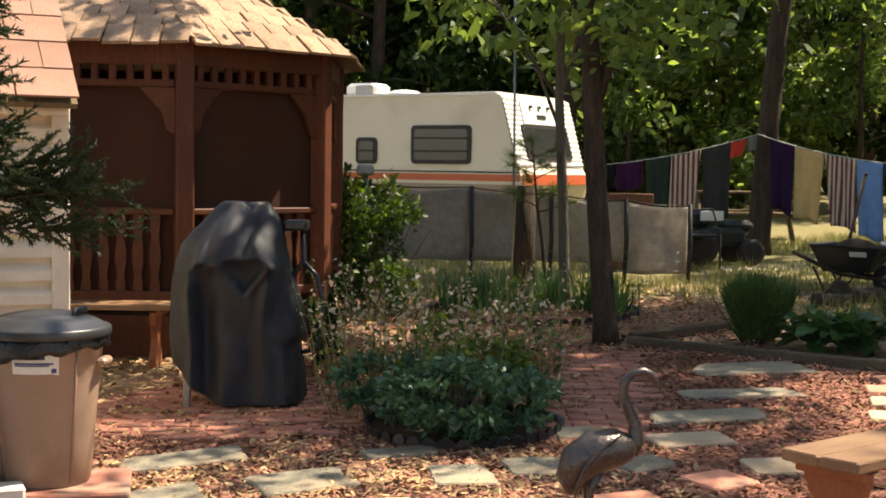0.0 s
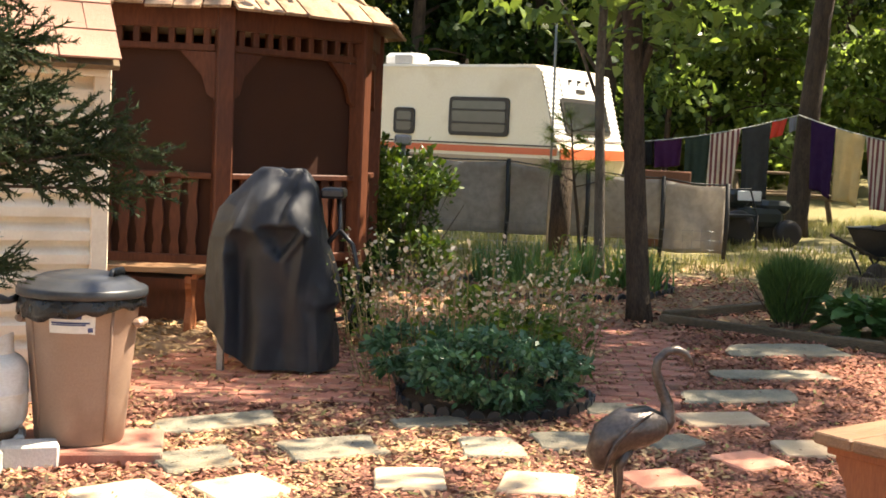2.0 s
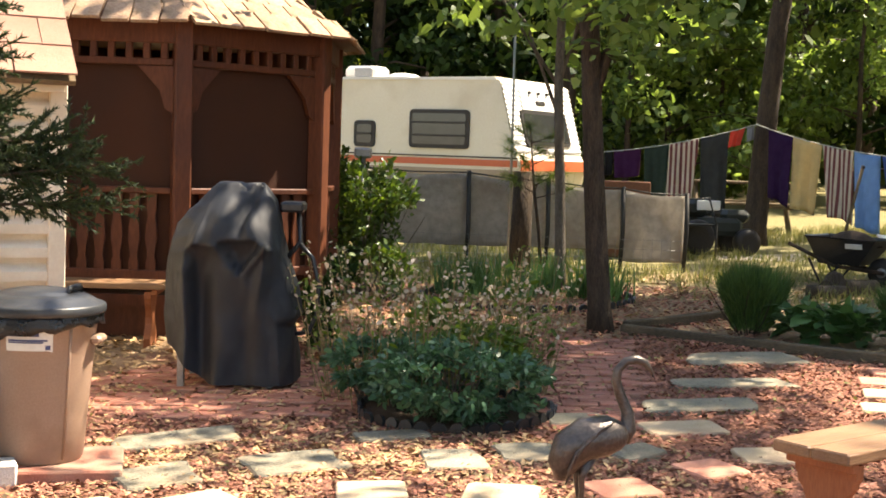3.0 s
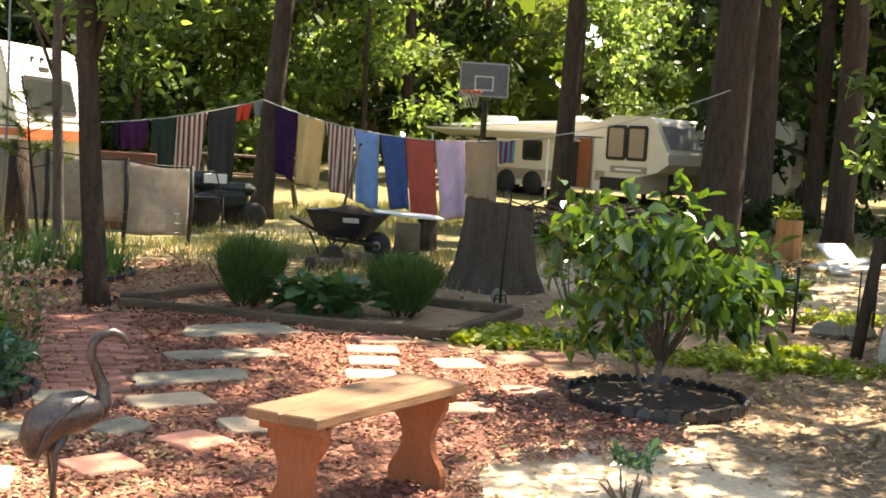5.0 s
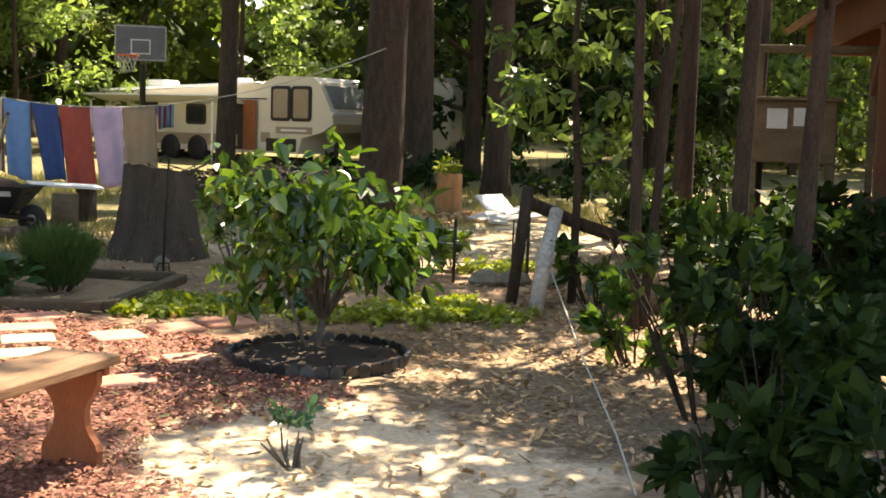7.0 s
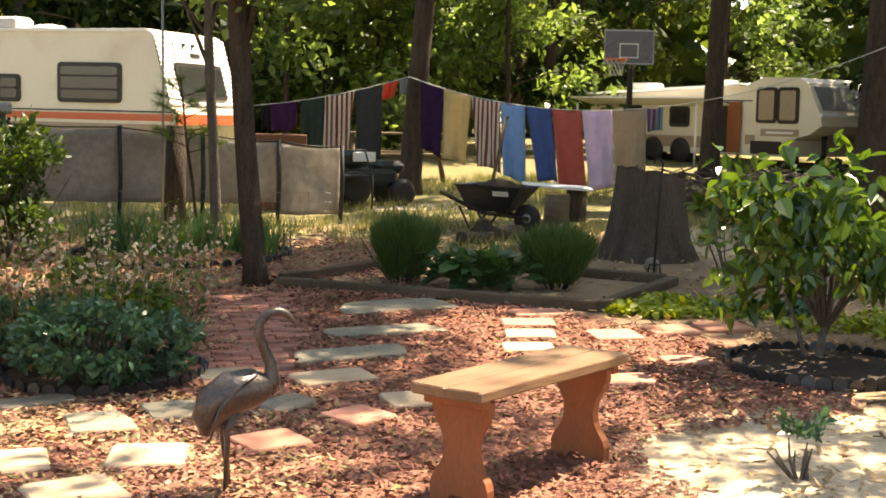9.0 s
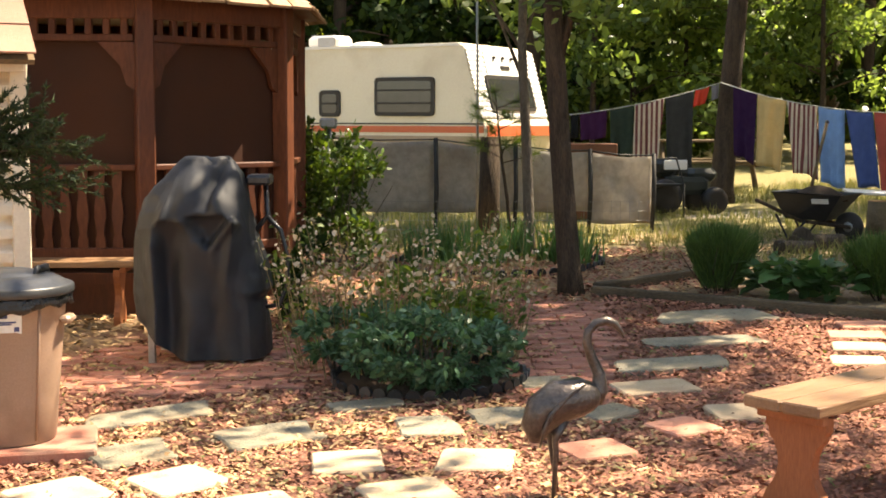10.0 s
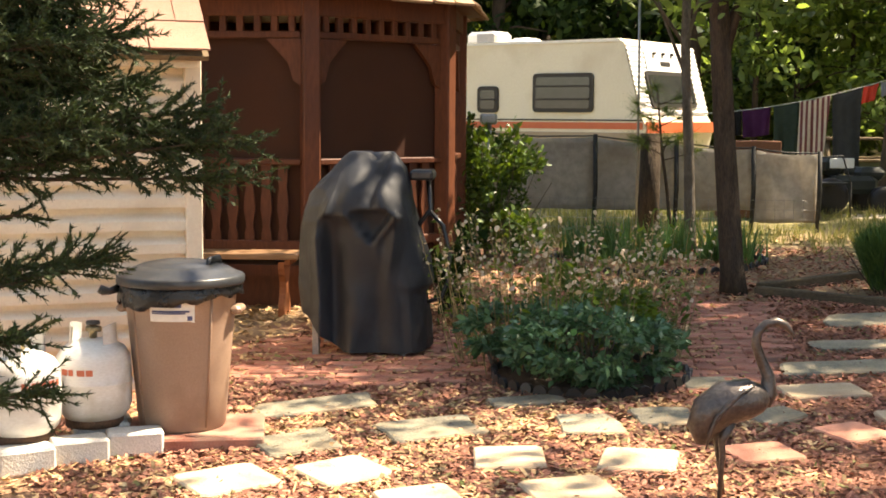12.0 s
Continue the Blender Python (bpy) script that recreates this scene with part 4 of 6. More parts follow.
# the trailer's white ribbed nose
nose = Geo()
for i in range(14):
    f0, f1 = i / 14, (i + 1) / 14
    a, b = Vector((0.3, 0, 1.15)).lerp(Vector((0.0, 0, 2.22)), f0), Vector((0.3, 0, 1.15)).lerp(Vector((0.0, 0, 2.22)), f1)
    for q, w, off in ((a, b, 0.02),):
        nose.add([(q.x + off, 0.0, q.z), (q.x + off, 2.3, q.z), ((q.x + w.x) / 2 + off + 0.014, 2.3, (q.z + w.z) / 2), ((q.x + w.x) / 2 + off + 0.014, 0.0, (q.z + w.z) / 2), (w.x + off, 0, w.z), (w.x + off, 2.3, w.z)], [(0, 1, 2, 3), (3, 2, 5, 4)])
part("ribbed_nose", nose, "rv_white", rv)
nz = pose(0.2, 1.15, 1.52, -15.6, 0, 90)
window(rv, nz @ pose(0, -0.02, 0), 1.55, 0.56, mat="glass", name="front_window")
part("nose_badge", Geo().box((0.1, 1.15, 1.98), (0.02, 1.3, 0.36), (0, -15.6, 0)), "rv_white", rv)
for y in (0.8, 1.1, 1.4):
    part("marker_lamp", Geo().box((0.1, y, 2.08), (0.05, 0.07, 0.04), (0, -15.6, 0), 0.01), "rv_dark", rv)
part("badge_mark", Geo().box((0.13, 1.12, 1.93), (0.02, 0.3, 0.06), (0, -15.6, 0)), "rv_dark", rv)
part("nose_stripe", Geo().box((0.415, 1.15, 0.95), (0.03, 2.3, 0.16), (0, -4, 0)), "rv_red", rv)
window(rv, pose(-1.03, 0, 1.47), 1.08, 0.6, 2)
window(rv, pose(-2.42, 0, 1.37), 0.4, 0.42, 1, name="small_window")
part("roof_vent", Geo().box((-2.75, 0.5, 2.36), (0.6, 0.5, 0.22), bevel=0.06), "rv_white", rv)
part("roof_vent_grille", Geo().box((-2.65, 0.245, 2.36), (0.34, 0.02, 0.14), bevel=0.005), "steel", rv)
part("roof_dome", Geo().lathe([(0.3, 0), (0.28, 0.06), (0.2, 0.1), (0.05, 0.12)], (-2.1, 0.6, 2.25), 16), "rv_white", rv)
for x in (-3.1, -2.5):
    w = part("wheel", Geo().lathe([(0.15, -0.09), (0.3, -0.09), (0.33, -0.05), (0.33, 0.05), (0.3, 0.09), (0.15, 0.09)], n=20), "rv_dark", rv, m=pose(x, 0.2, 0.31, 90, 0, 0))
    part("rim", Geo().lathe([(0.16, -0.02), (0.16, 0.1), (0.05, 0.06)], n=16), "rv_white", w)
part("hitch", Geo().tube([(0.3, 0.5, 0.55), (1.2, 1.15, 0.5), (0.3, 1.8, 0.55)], 0.05), "iron", rv)
part("hitch_jack", Geo().tube([(1.15, 1.15, -0.02), (1.15, 1.15, 0.7)], 0.035), "iron", rv)

# ---- tarp fence ----
fence = thing("tarp_fence", pose(0, 14.4, 0), "wire garden fence hung with grey-brown translucent tarp", "fence")
FX = (-3.2, -2.0, -0.9, 0.3, 1.15, 1.95, 2.63)
for i, x in enumerate(FX):
    part("post", Geo().tube([(x, 0, G(x, 14.4) - 0.05), (x + 0.02, 0, 0.7), (x + 0.01, 0, 1.3 - 0.035 * max(x, 0) * 2)], 0.024), "iron", fence)
for a, b in zip(FX, FX[1:]):
    za, zb = 1.28 - 0.07 * max(a, 0), 1.28 - 0.07 * max(b, 0)
    part("top_wire", Geo().tube([(a, -0.01, za), ((a + b) / 2, -0.01, (za + zb) / 2 - 0.02), (b, -0.01, zb)], 0.008, 6), "iron", fence)
    g = Geo()
    nx, nz = 14, 12
    zl = (0.42 if b < 2 else 0.3) + G(0, 14.4) * 0.3
    for j in range(nz + 1):
        for i in range(nx + 1):
            u, v = i / nx, j / nz
            x = a + (b - a) * u
            zt = za + (zb - za) * u - 0.012 - 0.03 * math.sin(math.pi * u)
            z = zt + (zl - zt) * v + 0.02 * v * noise.noise(Vector((x * 3, 0, 1)))
            g.v.append((x, 0.035 + 0.05 * noise.noise(Vector((x * 2.3, z * 2.0, 4))) + 0.03 * noise.noise(Vector((x * 6, z * 2.5, 2))), z))
    for j in range(nz):
        for i in range(nx):
            g.f.append((j * (nx + 1) + i, j * (nx + 1) + i + 1, (j + 1) * (nx + 1) + i + 1, (j + 1) * (nx + 1) + i))
            g.s.append(True)
    ob = part("tarp_panel", g, "tarp", fence)
    mod = ob.modifiers.new("thick", "SOLIDIFY")
    mod.thickness = 0.004
wire = Geo()
for i in range(60):
    x = -3.2 + i * 0.098
    wire.tube([(x, -0.03, G(x, 14.4) - 0.02), (x, -0.03, 0.62)], 0.0025, 3, cap=False)
for z in (0.3, 0.4, 0.5, 0.6):
    wire.tube([(-3.2, -0.03, z), (2.63, -0.03, z)], 0.0025, 3, cap=False)
part("wire_mesh", wire, "steel", fence)

# ---- clothes line and towels ----
T2, TR, TL = Vector((4.12, 17.75, 1.97)), Vector((8.2, 12.85, 2.3)), Vector((1.5, 18.9, 1.5))


def on_line(u):
    """u from -1 (left end) over 0 (tree) to 1 (big pine)."""
    if u < 0:
        q = T2.lerp(TL, -u)
        return q - Vector((0, 0, 0.3 * 4 * -u * (1 + u) * 0.35))
    q = T2.lerp(TR, u)
    return q - Vector((0, 0, 0.62 * 4 * u * (1 - u) * 0.9))


line = Geo().tube([on_line(i / 24) for i in range(-24, 25)], 0.006, 5)
single("clothes_line", line, "rope", Matrix(), "pale rope clothes line tied between the trees", "clothes line")


def towel(u0, u1, length, material, label, skew=0.0):
    a, b = on_line(u0), on_line(u1)
    d = b - a
    w = d.length
    h = math.degrees(math.atan2(d.y, d.x))
    m = pose(*((a + b) / 2), 0, 0, h)
    inv = m.inverted()
    A, B = inv @ a, inv @ b
    g = Geo()
    nx, nz = 12, 14
    ph = rng.random() * 9
    for j in range(nz + 1):
        for i in range(nx + 1):
            u, v = i / nx, j / nz
            t = A.lerp(B, u)
            fold = 0.02 * math.sin(u * 9 + ph) * v + 0.014 * math.sin(u * 17 + ph * 2) * (0.3 + v)
            g.v.append((t.x * (1 - 0.13 * v) + skew * v * w, 0.012 + fold, t.z + 0.004 - v * length * (1 + 0.02 * math.sin(u * 5 + ph)) - 0.02 * math.sin(math.pi * u) * (1 - v)))
    for j in range(nz):
        for i in range(nx):
            k = j * (nx + 1) + i
            g.f.append((k, k + 1, k + nx + 2, k + nx + 1))
            g.s.append(True)
    ob = single("towel", g, material, m, label, "towel", "towels on the line")
    mod = ob.modifiers.new("thick", "SOLIDIFY")
    mod.thickness = 0.008
    return ob
C = dict(
    purple=cloth("plum_terry", (0.05, 0.012, 0.05)), violet=cloth("dark_violet_terry", (0.03, 0.01, 0.045)), yellow=cloth("mustard_terry", (0.52, 0.39, 0.18)),
    stripes=cloth("striped_terry", (0.55, 0.47, 0.36), (0.2, 0.07, 0.07)), blue=cloth("light_blue_terry", (0.17, 0.3, 0.52)), navy=cloth("royal_blue_terry", (0.06, 0.1, 0.26)),
    red=cloth("brick_red_terry", (0.42, 0.1, 0.075)), lilac=cloth("lilac_terry", (0.5, 0.4, 0.52)), tan=cloth("tan_terry", (0.36, 0.27, 0.18)),
    mix=cloth("striped_cotton", (0.2, 0.03, 0.06), (0.1, 0.3, 0.35)), black=cloth("black_terry", (0.015, 0.015, 0.016)), green=cloth("dark_green_terry", (0.03, 0.045, 0.032)),
    char=cloth("charcoal_terry", (0.045, 0.045, 0.042)), rag=cloth("bright_red_cotton", (0.6, 0.07, 0.04)), grey=cloth("grey_cotton", (0.22, 0.22, 0.24)), orange=cloth("red_white_stripe", (0.7, 0.65, 0.6), (0.6, 0.12, 0.06)),
)
for u0, u1, ln, c, lab, sk in (
    (0.03, 0.09, 0.9, "violet", "dark violet towel hanging on the line", 0.02), (0.091, 0.159, 0.9, "yellow", "mustard yellow towel hanging on the line", -0.1),
    (0.161, 0.229, 0.9, "stripes", "cream and maroon striped towel on the line", 0.2), (0.232, 0.289, 0.95, "blue", "light blue towel hanging on the line", 0.14),
    (0.292, 0.349, 0.92, "navy", "royal blue towel hanging on the line", 0.45), (0.352, 0.416, 0.99, "red", "brick red towel hanging on the line", 0.3),
    (0.419, 0.484, 0.95, "lilac", "pale lilac towel hanging on the line", 0.26), (0.486, 0.555, 0.9, "tan", "tan towel hanging on the line", 0.12),
    (0.557, 0.592, 0.28, "mix", "small striped cloth on the line", 0.05), (-0.713, -0.677, 0.33, "black", "narrow black cloth on the line", 0),
    (-0.671, -0.536, 0.38, "purple", "plum towel hanging on the line", 0), (-0.522, -0.405, 0.69, "green", "dark green towel hanging on the line", 0),
    (-0.402, -0.262, 0.89, "stripes", "pink and white striped towel on the line", -0.12), (-0.257, -0.126, 1.05, "char", "charcoal towel hanging on the line", 0.05),
    (-0.118, -0.05, 0.23, "rag", "small bright red rag on the line", -0.2), (-0.045, -0.008, 0.2, "grey", "small grey rag on the line", 0),
):
    towel(u0, u1, ln, C[c], lab, sk)

# ---- benches ----
def bench(m, length, label):
    """Two thick boards on two scroll-cut legs; m: middle of the seat's ground line, x along."""
    b = thing("garden_bench", m, label, "bench", "garden benches")
    pts = [(-0.125, 0), (-0.055, 0), (-0.035, 0.035), (0.035, 0.035), (0.055, 0), (0.125, 0), (0.128, 0.07), (0.118, 0.1), (0.092, 0.135), (0.074, 0.17), (0.068, 0.21), (0.074, 0.25), (0.09, 0.285), (0.108, 0.305), (0.112, 0.33), (0.124, 0.345), (0.124, 0.395)]
    pts += [(-x, z) for x, z in pts[:5:-1]]
    for s in (-1, 1):
        part("seat_board", Geo().box((0, s * 0.079, 0.432), (length, 0.152, 0.042), (0.8 * s, 0, 0), 0.006), "bench_top", b)
        part("leg", Geo().prism(pts, -0.022, 0.022, pose(s * (length / 2 - 0.12), 0, 0, 90, 0, 90)), "bench_leg", b)
        part("cleat", Geo().box((s * (length / 2 - 0.075), 0, 0.392), (0.04, 0.27, 0.036), bevel=0.004), "bench_leg", b)
    return b


bench(pose(1.72, 4.92, G(1.72, 4.92), 0, 0, 40), 1.1, "weathered tan garden bench with orange-stained scroll legs")
bench(pose(-2.45, 9.28, G(-2.3, 9.28), 0, 0, 2), 1.2, "small stained garden bench before the gazebo")

# ---- covered grill ----
grill = thing("covered_grill", at(-1.2, 8.0), "barbecue grill under a draped black fabric cover", "grill")
g = Geo()
nz, na = 72, 216
TOP = 1.2
ZS = (0.0, 0.17, 0.27, 0.38, 0.42, 0.5, 0.7, 0.85, 0.95, 1.0, 1.1, 1.17, 1.2)
LEFT = (0.3, 0.34, 0.375, 0.39, 0.395, 0.39, 0.38, 0.36, 0.325, 0.29, 0.19, 0.12, 0.08)
RIGHT = (0.39, 0.385, 0.375, 0.365, 0.4, 0.385, 0.325, 0.285, 0.265, 0.255, 0.23, 0.18, 0.15)


def crease(u, u0, w):
    """A taut fold: a sharp ridge at u0 that falls off over w."""
    return max(0.0, 1 - abs(u - u0) / w) ** 1.3


def cover_point(a, v):
    ca, sa = math.cos(a), math.sin(a)
    hem = float(np.interp(ca, (-1, -0.85, -0.5, -0.15, 1), (0.26, 0.24, 0.13, 0.03, 0.035)))
    hem += 0.02 * noise.noise(Vector((ca * 3, sa * 3, 7)))
    z = hem + (TOP - hem) * v
    hw = float(np.interp(z, ZS, RIGHT if ca > 0 else LEFT))
    x = hw * math.copysign(abs(ca) ** 0.6, ca)
    edge = 0.845 + 0.02 * math.sin(9 * x + 1) - 0.03 * max(0, abs(x) - 0.2) / 0.1
    if sa < 0:
        if z > edge:
            f = (z - edge) / (TOP - edge)
            hd = 0.32 - 0.26 * f ** 1.15
            # taut humps and creases on the sloping front of the hood
            hd += 0.05 * math.exp(-((x + 0.04 - 0.1 * (f - 0.5)) / 0.07) ** 2) * math.sin(math.pi * min(f * 1.15, 1))
            hd += 0.045 * math.exp(-((x - 0.12 + 0.05 * f) / 0.045) ** 2) * math.sin(math.pi * min(f * 1.6, 1))
            hd -= 0.055 * crease(x, 0.045 + 0.11 * f, 0.05) * min(1, 3 * f)
            hd += 0.04 * crease(x, -0.2 + 0.12 * f, 0.05) * (1 - f)
        else:
            below = edge - z
            hd = 0.27 + 0.05 * math.exp(-below / 0.06)
            # V-shaped pocket sagging under the hood's edge, with a lip below
            wide = 0.125 * (1 - below / 0.2)
            if below < 0.2:
                hd -= 0.06 * max(0, min(1, (wide - abs(x - 0.065)) / 0.02))
            if below < 0.3:
                hd += 0.035 * max(0, 1 - abs(abs(x - 0.065) - max(wide, 0) - 0.028) / 0.035) * min(1, 4 * (0.3 - below))
            hd += 0.06 * crease(x, 0.215 - 0.12 * below, 0.055) * max(0, 1 - below / 0.55)
            hd += 0.07 * crease(x, -0.245 + 0.03 * below, 0.07) * min(1, below * 6 + 0.3)
            hd -= 0.06 * math.exp(-((x + 0.15) / 0.06) ** 2) * min(1, below * 4)
            hd -= 0.035 * math.exp(-((x - 0.1) / 0.06) ** 2) * min(1, max(0, below - 0.3) * 4)
            hd += 0.05 * crease(x, 0.29 + 0.1 * (below - 0.5), 0.06) * max(0, below - 0.3) * 2
            hd += 0.05 * crease(x, 0.03 - 0.1 * below, 0.09) * max(0, below - 0.4) * 2
    else:
        hd = 0.27 - 0.18 * max(0, (z - 0.8) / 0.4) ** 1.6
    y = hd * math.copysign(abs(sa) ** 0.5, sa)
    soft = 0.014 * noise.noise(Vector((x * 5, y * 5, z * 4))) + (0.006 + 0.012 * max(0, z - 0.75)) * (1 - 2 * abs(noise.noise(Vector((x * 9 + z * 3, y * 9, z * 6 - x * 4)))))
    sag = 0.035 * crease(x, 0.07, 0.05) * (v > 0.97)
    return (x + ca * soft, y + sa * soft, z - sag)


for j in range(nz + 1):
    for i in range(na):
        g.v.append(cover_point(2 * math.pi * i / na, j / nz))
for j in range(nz):
    for i in range(na):
        g.f.append((j * na + i, j * na + (i + 1) % na, (j + 1) * na + (i + 1) % na, (j + 1) * na + i))
        g.s.append(True)
top = len(g.v)
g.v.append((0.02, 0.01, TOP - 0.008))
for i in range(na):
    g.f.append((nz * na + i, nz * na + (i + 1) % na, top))
    g.s.append(True)
part("cover", g, "cover", grill)
for x, y in ((-0.27, -0.2), (0.25, -0.2), (0.25, 0.2), (-0.27, 0.2)):
    part("leg", Geo().box((x, y, 0.3), (0.04, 0.04, 0.62), bevel=0.004), "steel", grill)
part("side_burner", Geo().box((0.33, 0.1, 1.06), (0.14, 0.24, 0.06), bevel=0.015), "black_pl", grill)
part("shelf_bracket", Geo().tube([(0.36, 0.1, 1.05), (0.38, 0.08, 0.85), (0.3, 0.05, 0.75)], 0.016), "black_pl", grill)
part("gas_hose", Geo().tube([(0.38, 0.05, 0.84), (0.46, 0.03, 0.76), (0.5, 0.03, 0.6), (0.49, 0.03, 0.42), (0.45, 0.0, 0.32), (0.34, 0, 0.3)], 0.014), "black_pl", grill)

# ---- trash can ----
slab = single("paver_slab", Geo().box((0, 0, 0.02), (0.62, 0.5, 0.07), bevel=0.01), "brick", at(-1.68, 5.92, 0, 12), "red-brown concrete slab under the trash can", "paver")
can = thing("trash_can", at(-1.75, 5.95, 0.055), "taupe plastic trash can with black lid and bag", "trash can")
part("body", Geo().lathe([(0.188, 0.0), (0.196, 0.012), (0.212, 0.2), (0.236, 0.46), (0.25, 0.62), (0.262, 0.63), (0.264, 0.66), (0.245, 0.665), (0.225, 0.5)], n=48), "can", can)
for a in (-50, 40, 130, 220):
    ca, sa = math.cos(radians(a + 8)), math.sin(radians(a + 8))
    part("rib", Geo().tube([(0.197 * ca, 0.197 * sa, 0.02), (0.2345 * ca, 0.2345 * sa, 0.44), (0.249 * ca, 0.249 * sa, 0.6)], 0.007, 5), "can", can)
# bin bag folded over the rim, its hem uneven
g = Geo()
na = 72
for j, f in enumerate((0.0, 0.35, 0.7, 1.0)):
    for k in range(na):
        a = 2 * math.pi * k / na
        drop = 0.06 + 0.045 * max(0, -math.cos(a - 0.7)) + 0.035 * noise.noise(Vector((math.cos(a) * 4, math.sin(a) * 4, 1)))
        rr = 0.268 + 0.016 * f * (1 - 0.5 * f) + 0.022 * f * noise.noise(Vector((math.cos(a) * 8, math.sin(a) * 8, f * 2)))
        g.v.append((rr * math.cos(a), rr * math.sin(a), 0.667 - f * drop))
for j in range(3):
    for k in range(na):
        g.f.append((j * na + k, j * na + (k + 1) % na, (j + 1) * na + (k + 1) % na, (j + 1) * na + k))
        g.s.append(True)
liner = part("bag_liner", g, "bag", can)
mod = liner.modifiers.new("thick", "SOLIDIFY")
mod.thickness = 0.003
part("bag_tail", Geo().tube([(-0.25, -0.1, 0.64), (-0.29, -0.12, 0.625), (-0.325, -0.125, 0.63), (-0.345, -0.12, 0.62)], [0.02, 0.016, 0.024, 0.006], 9), "bag", can, "knotted corner of the bag")
part("lid", Geo().lathe([(0.262, 0.652), (0.284, 0.655), (0.288, 0.664), (0.287, 0.69), (0.278, 0.697), (0.262, 0.7), (0.225, 0.722), (0.19, 0.737), (0.182, 0.736), (0.172, 0.744), (0.1, 0.757), (0.02, 0.76)], n=48), "black_lid", can, "sun-faded black plastic lid")
part("lid_handle", Geo().tube([(0.14, -0.07, 0.735), (0.15, -0.06, 0.764), (0.16, 0.05, 0.764), (0.155, 0.065, 0.735)], 0.016), "black_lid", can)
for s in (-1, 1):
    part("handle", Geo().box((s * 0.262, 0, 0.54), (0.05, 0.12, 0.035), bevel=0.012), "can", can)
q = Geo()
for k in range(9):
    for zz in (0.51, 0.612):
        a = radians(-107 + k * 5.8)
        rr = 0.236 + (zz - 0.46) * 0.0875 + 0.0035 + 0.002 * noise.noise(Vector((k, zz * 9, 0)))
        q.v.append((rr * math.cos(a), rr * math.sin(a), zz - 0.006 * (k == 8)))
q.f = [(2 * k, 2 * k + 2, 2 * k + 3, 2 * k + 1) for k in range(8)]
q.s = [True] * 8
lab = part("label", q, "paper", can, "wrinkled white paper label with plain print bars")
for z, a0, w, hh in ((0.586, -104, 30, 0.013), (0.556, -104, 38, 0.004), (0.547, -104, 34, 0.003), (0.525, -68, 5, 0.01)):
    t = Geo()
    for k in range(6):
        a = radians(a0 + k * w / 5)
        rr = 0.243 + (z - 0.46) * 0.0875
        t.v += [(rr * math.cos(a), rr * math.sin(a), z - hh), (rr * math.cos(a), rr * math.sin(a), z + hh)]
    t.f = [(2 * k, 2 * k + 2, 2 * k + 3, 2 * k + 1) for k in range(5)]
    t.s = [True] * 5
    part("print_bar", t, "ink", lab)

# ---- propane tanks on blocks ----
tank = thing("propane_tank", at(-2.11, 5.8, 0.095), "white steel propane tank on concrete blocks", "propane tank", "propane tanks")
part("foot_ring", Geo().lathe([(0.115, 0), (0.128, 0), (0.128, 0.035), (0.115, 0.04)], n=28), "rust", tank)
part("vessel", Geo().lathe([(0.05, 0.015), (0.12, 0.028), (0.155, 0.065), (0.166, 0.1), (0.166, 0.19), (0.169, 0.194), (0.17, 0.2), (0.169, 0.206), (0.166, 0.21), (0.166, 0.275), (0.16, 0.315), (0.138, 0.35), (0.09, 0.378), (0.04, 0.388)], n=40), "tank", tank)
for a0 in (-45, 140):
    q = Geo()
    for k in range(9):
        a = radians(a0 + k * 10.5)
        for rr, z in ((0.104, 0.36), (0.1, 0.448), (0.094, 0.448), (0.098, 0.36)):
            q.v.append((rr * math.cos(a), rr * math.sin(a), z + (0.012 * math.sin(k / 8 * math.pi) if z > 0.4 else 0)))
    for k in range(8):
        for i in range(4):
            q.f.append((4 * k + i, 4 * k + 4 + i, 4 * k + 4 + (i + 1) % 4, 4 * k + (i + 1) % 4))
            q.s.append(False)
    part("collar", q, "tank", tank)
part("valve", Geo().tube([(0, 0, 0.39), (0, 0, 0.45)], 0.018).tube([(-0.03, 0, 0.43), (0.035, 0, 0.43)], 0.014), "brass", tank)
part("valve_wheel", Geo().lathe([(0.03, 0), (0.034, 0.008), (0.03, 0.016), (0.01, 0.018)], (0, 0, 0.45), 12), "black_pl", tank)
for k, w in enumerate((5, 6, 4, 6, 5)):
    q = Geo()
    for i in range(3):
        a = radians(-138 + 14 * k + i * w)
        q.v += [(0.1685 * math.cos(a), 0.1685 * math.sin(a), 0.245), (0.1685 * math.cos(a), 0.1685 * math.sin(a), 0.272)]
    q.f, q.s = [(0, 2, 3, 1), (2, 4, 5, 3)], [True] * 2
    part("print_bar", q, "redpaint", tank)
copy_thing(tank, pose(-2.33, 5.52, G(-2.33, 5.52) + 0.095, 0, 0, 70))
blk = single("concrete_block", Geo().box((0, 0, 0.05), (0.24, 0.14, 0.11), bevel=0.012), "concrete", at(-1.88, 5.66, 0, 22), "whitish rough concrete block on the ground", "block", "concrete blocks")
for x, y, a, z in ((-2.08, 5.52, 28, 0), (-2.26, 5.36, 35, 0), (-2.08, 5.8, 25, 0.0), (-2.36, 5.6, 30, -0.01), (-2.5, 5.3, 30, 0)):
    copy_thing(blk, pose(x, y, G(x, y) + z, 0, 0, a))
copy_thing(blk, pose(-2.12, 5.93, G(-2.1, 5.93) + 0.0, 0, 0, 28))

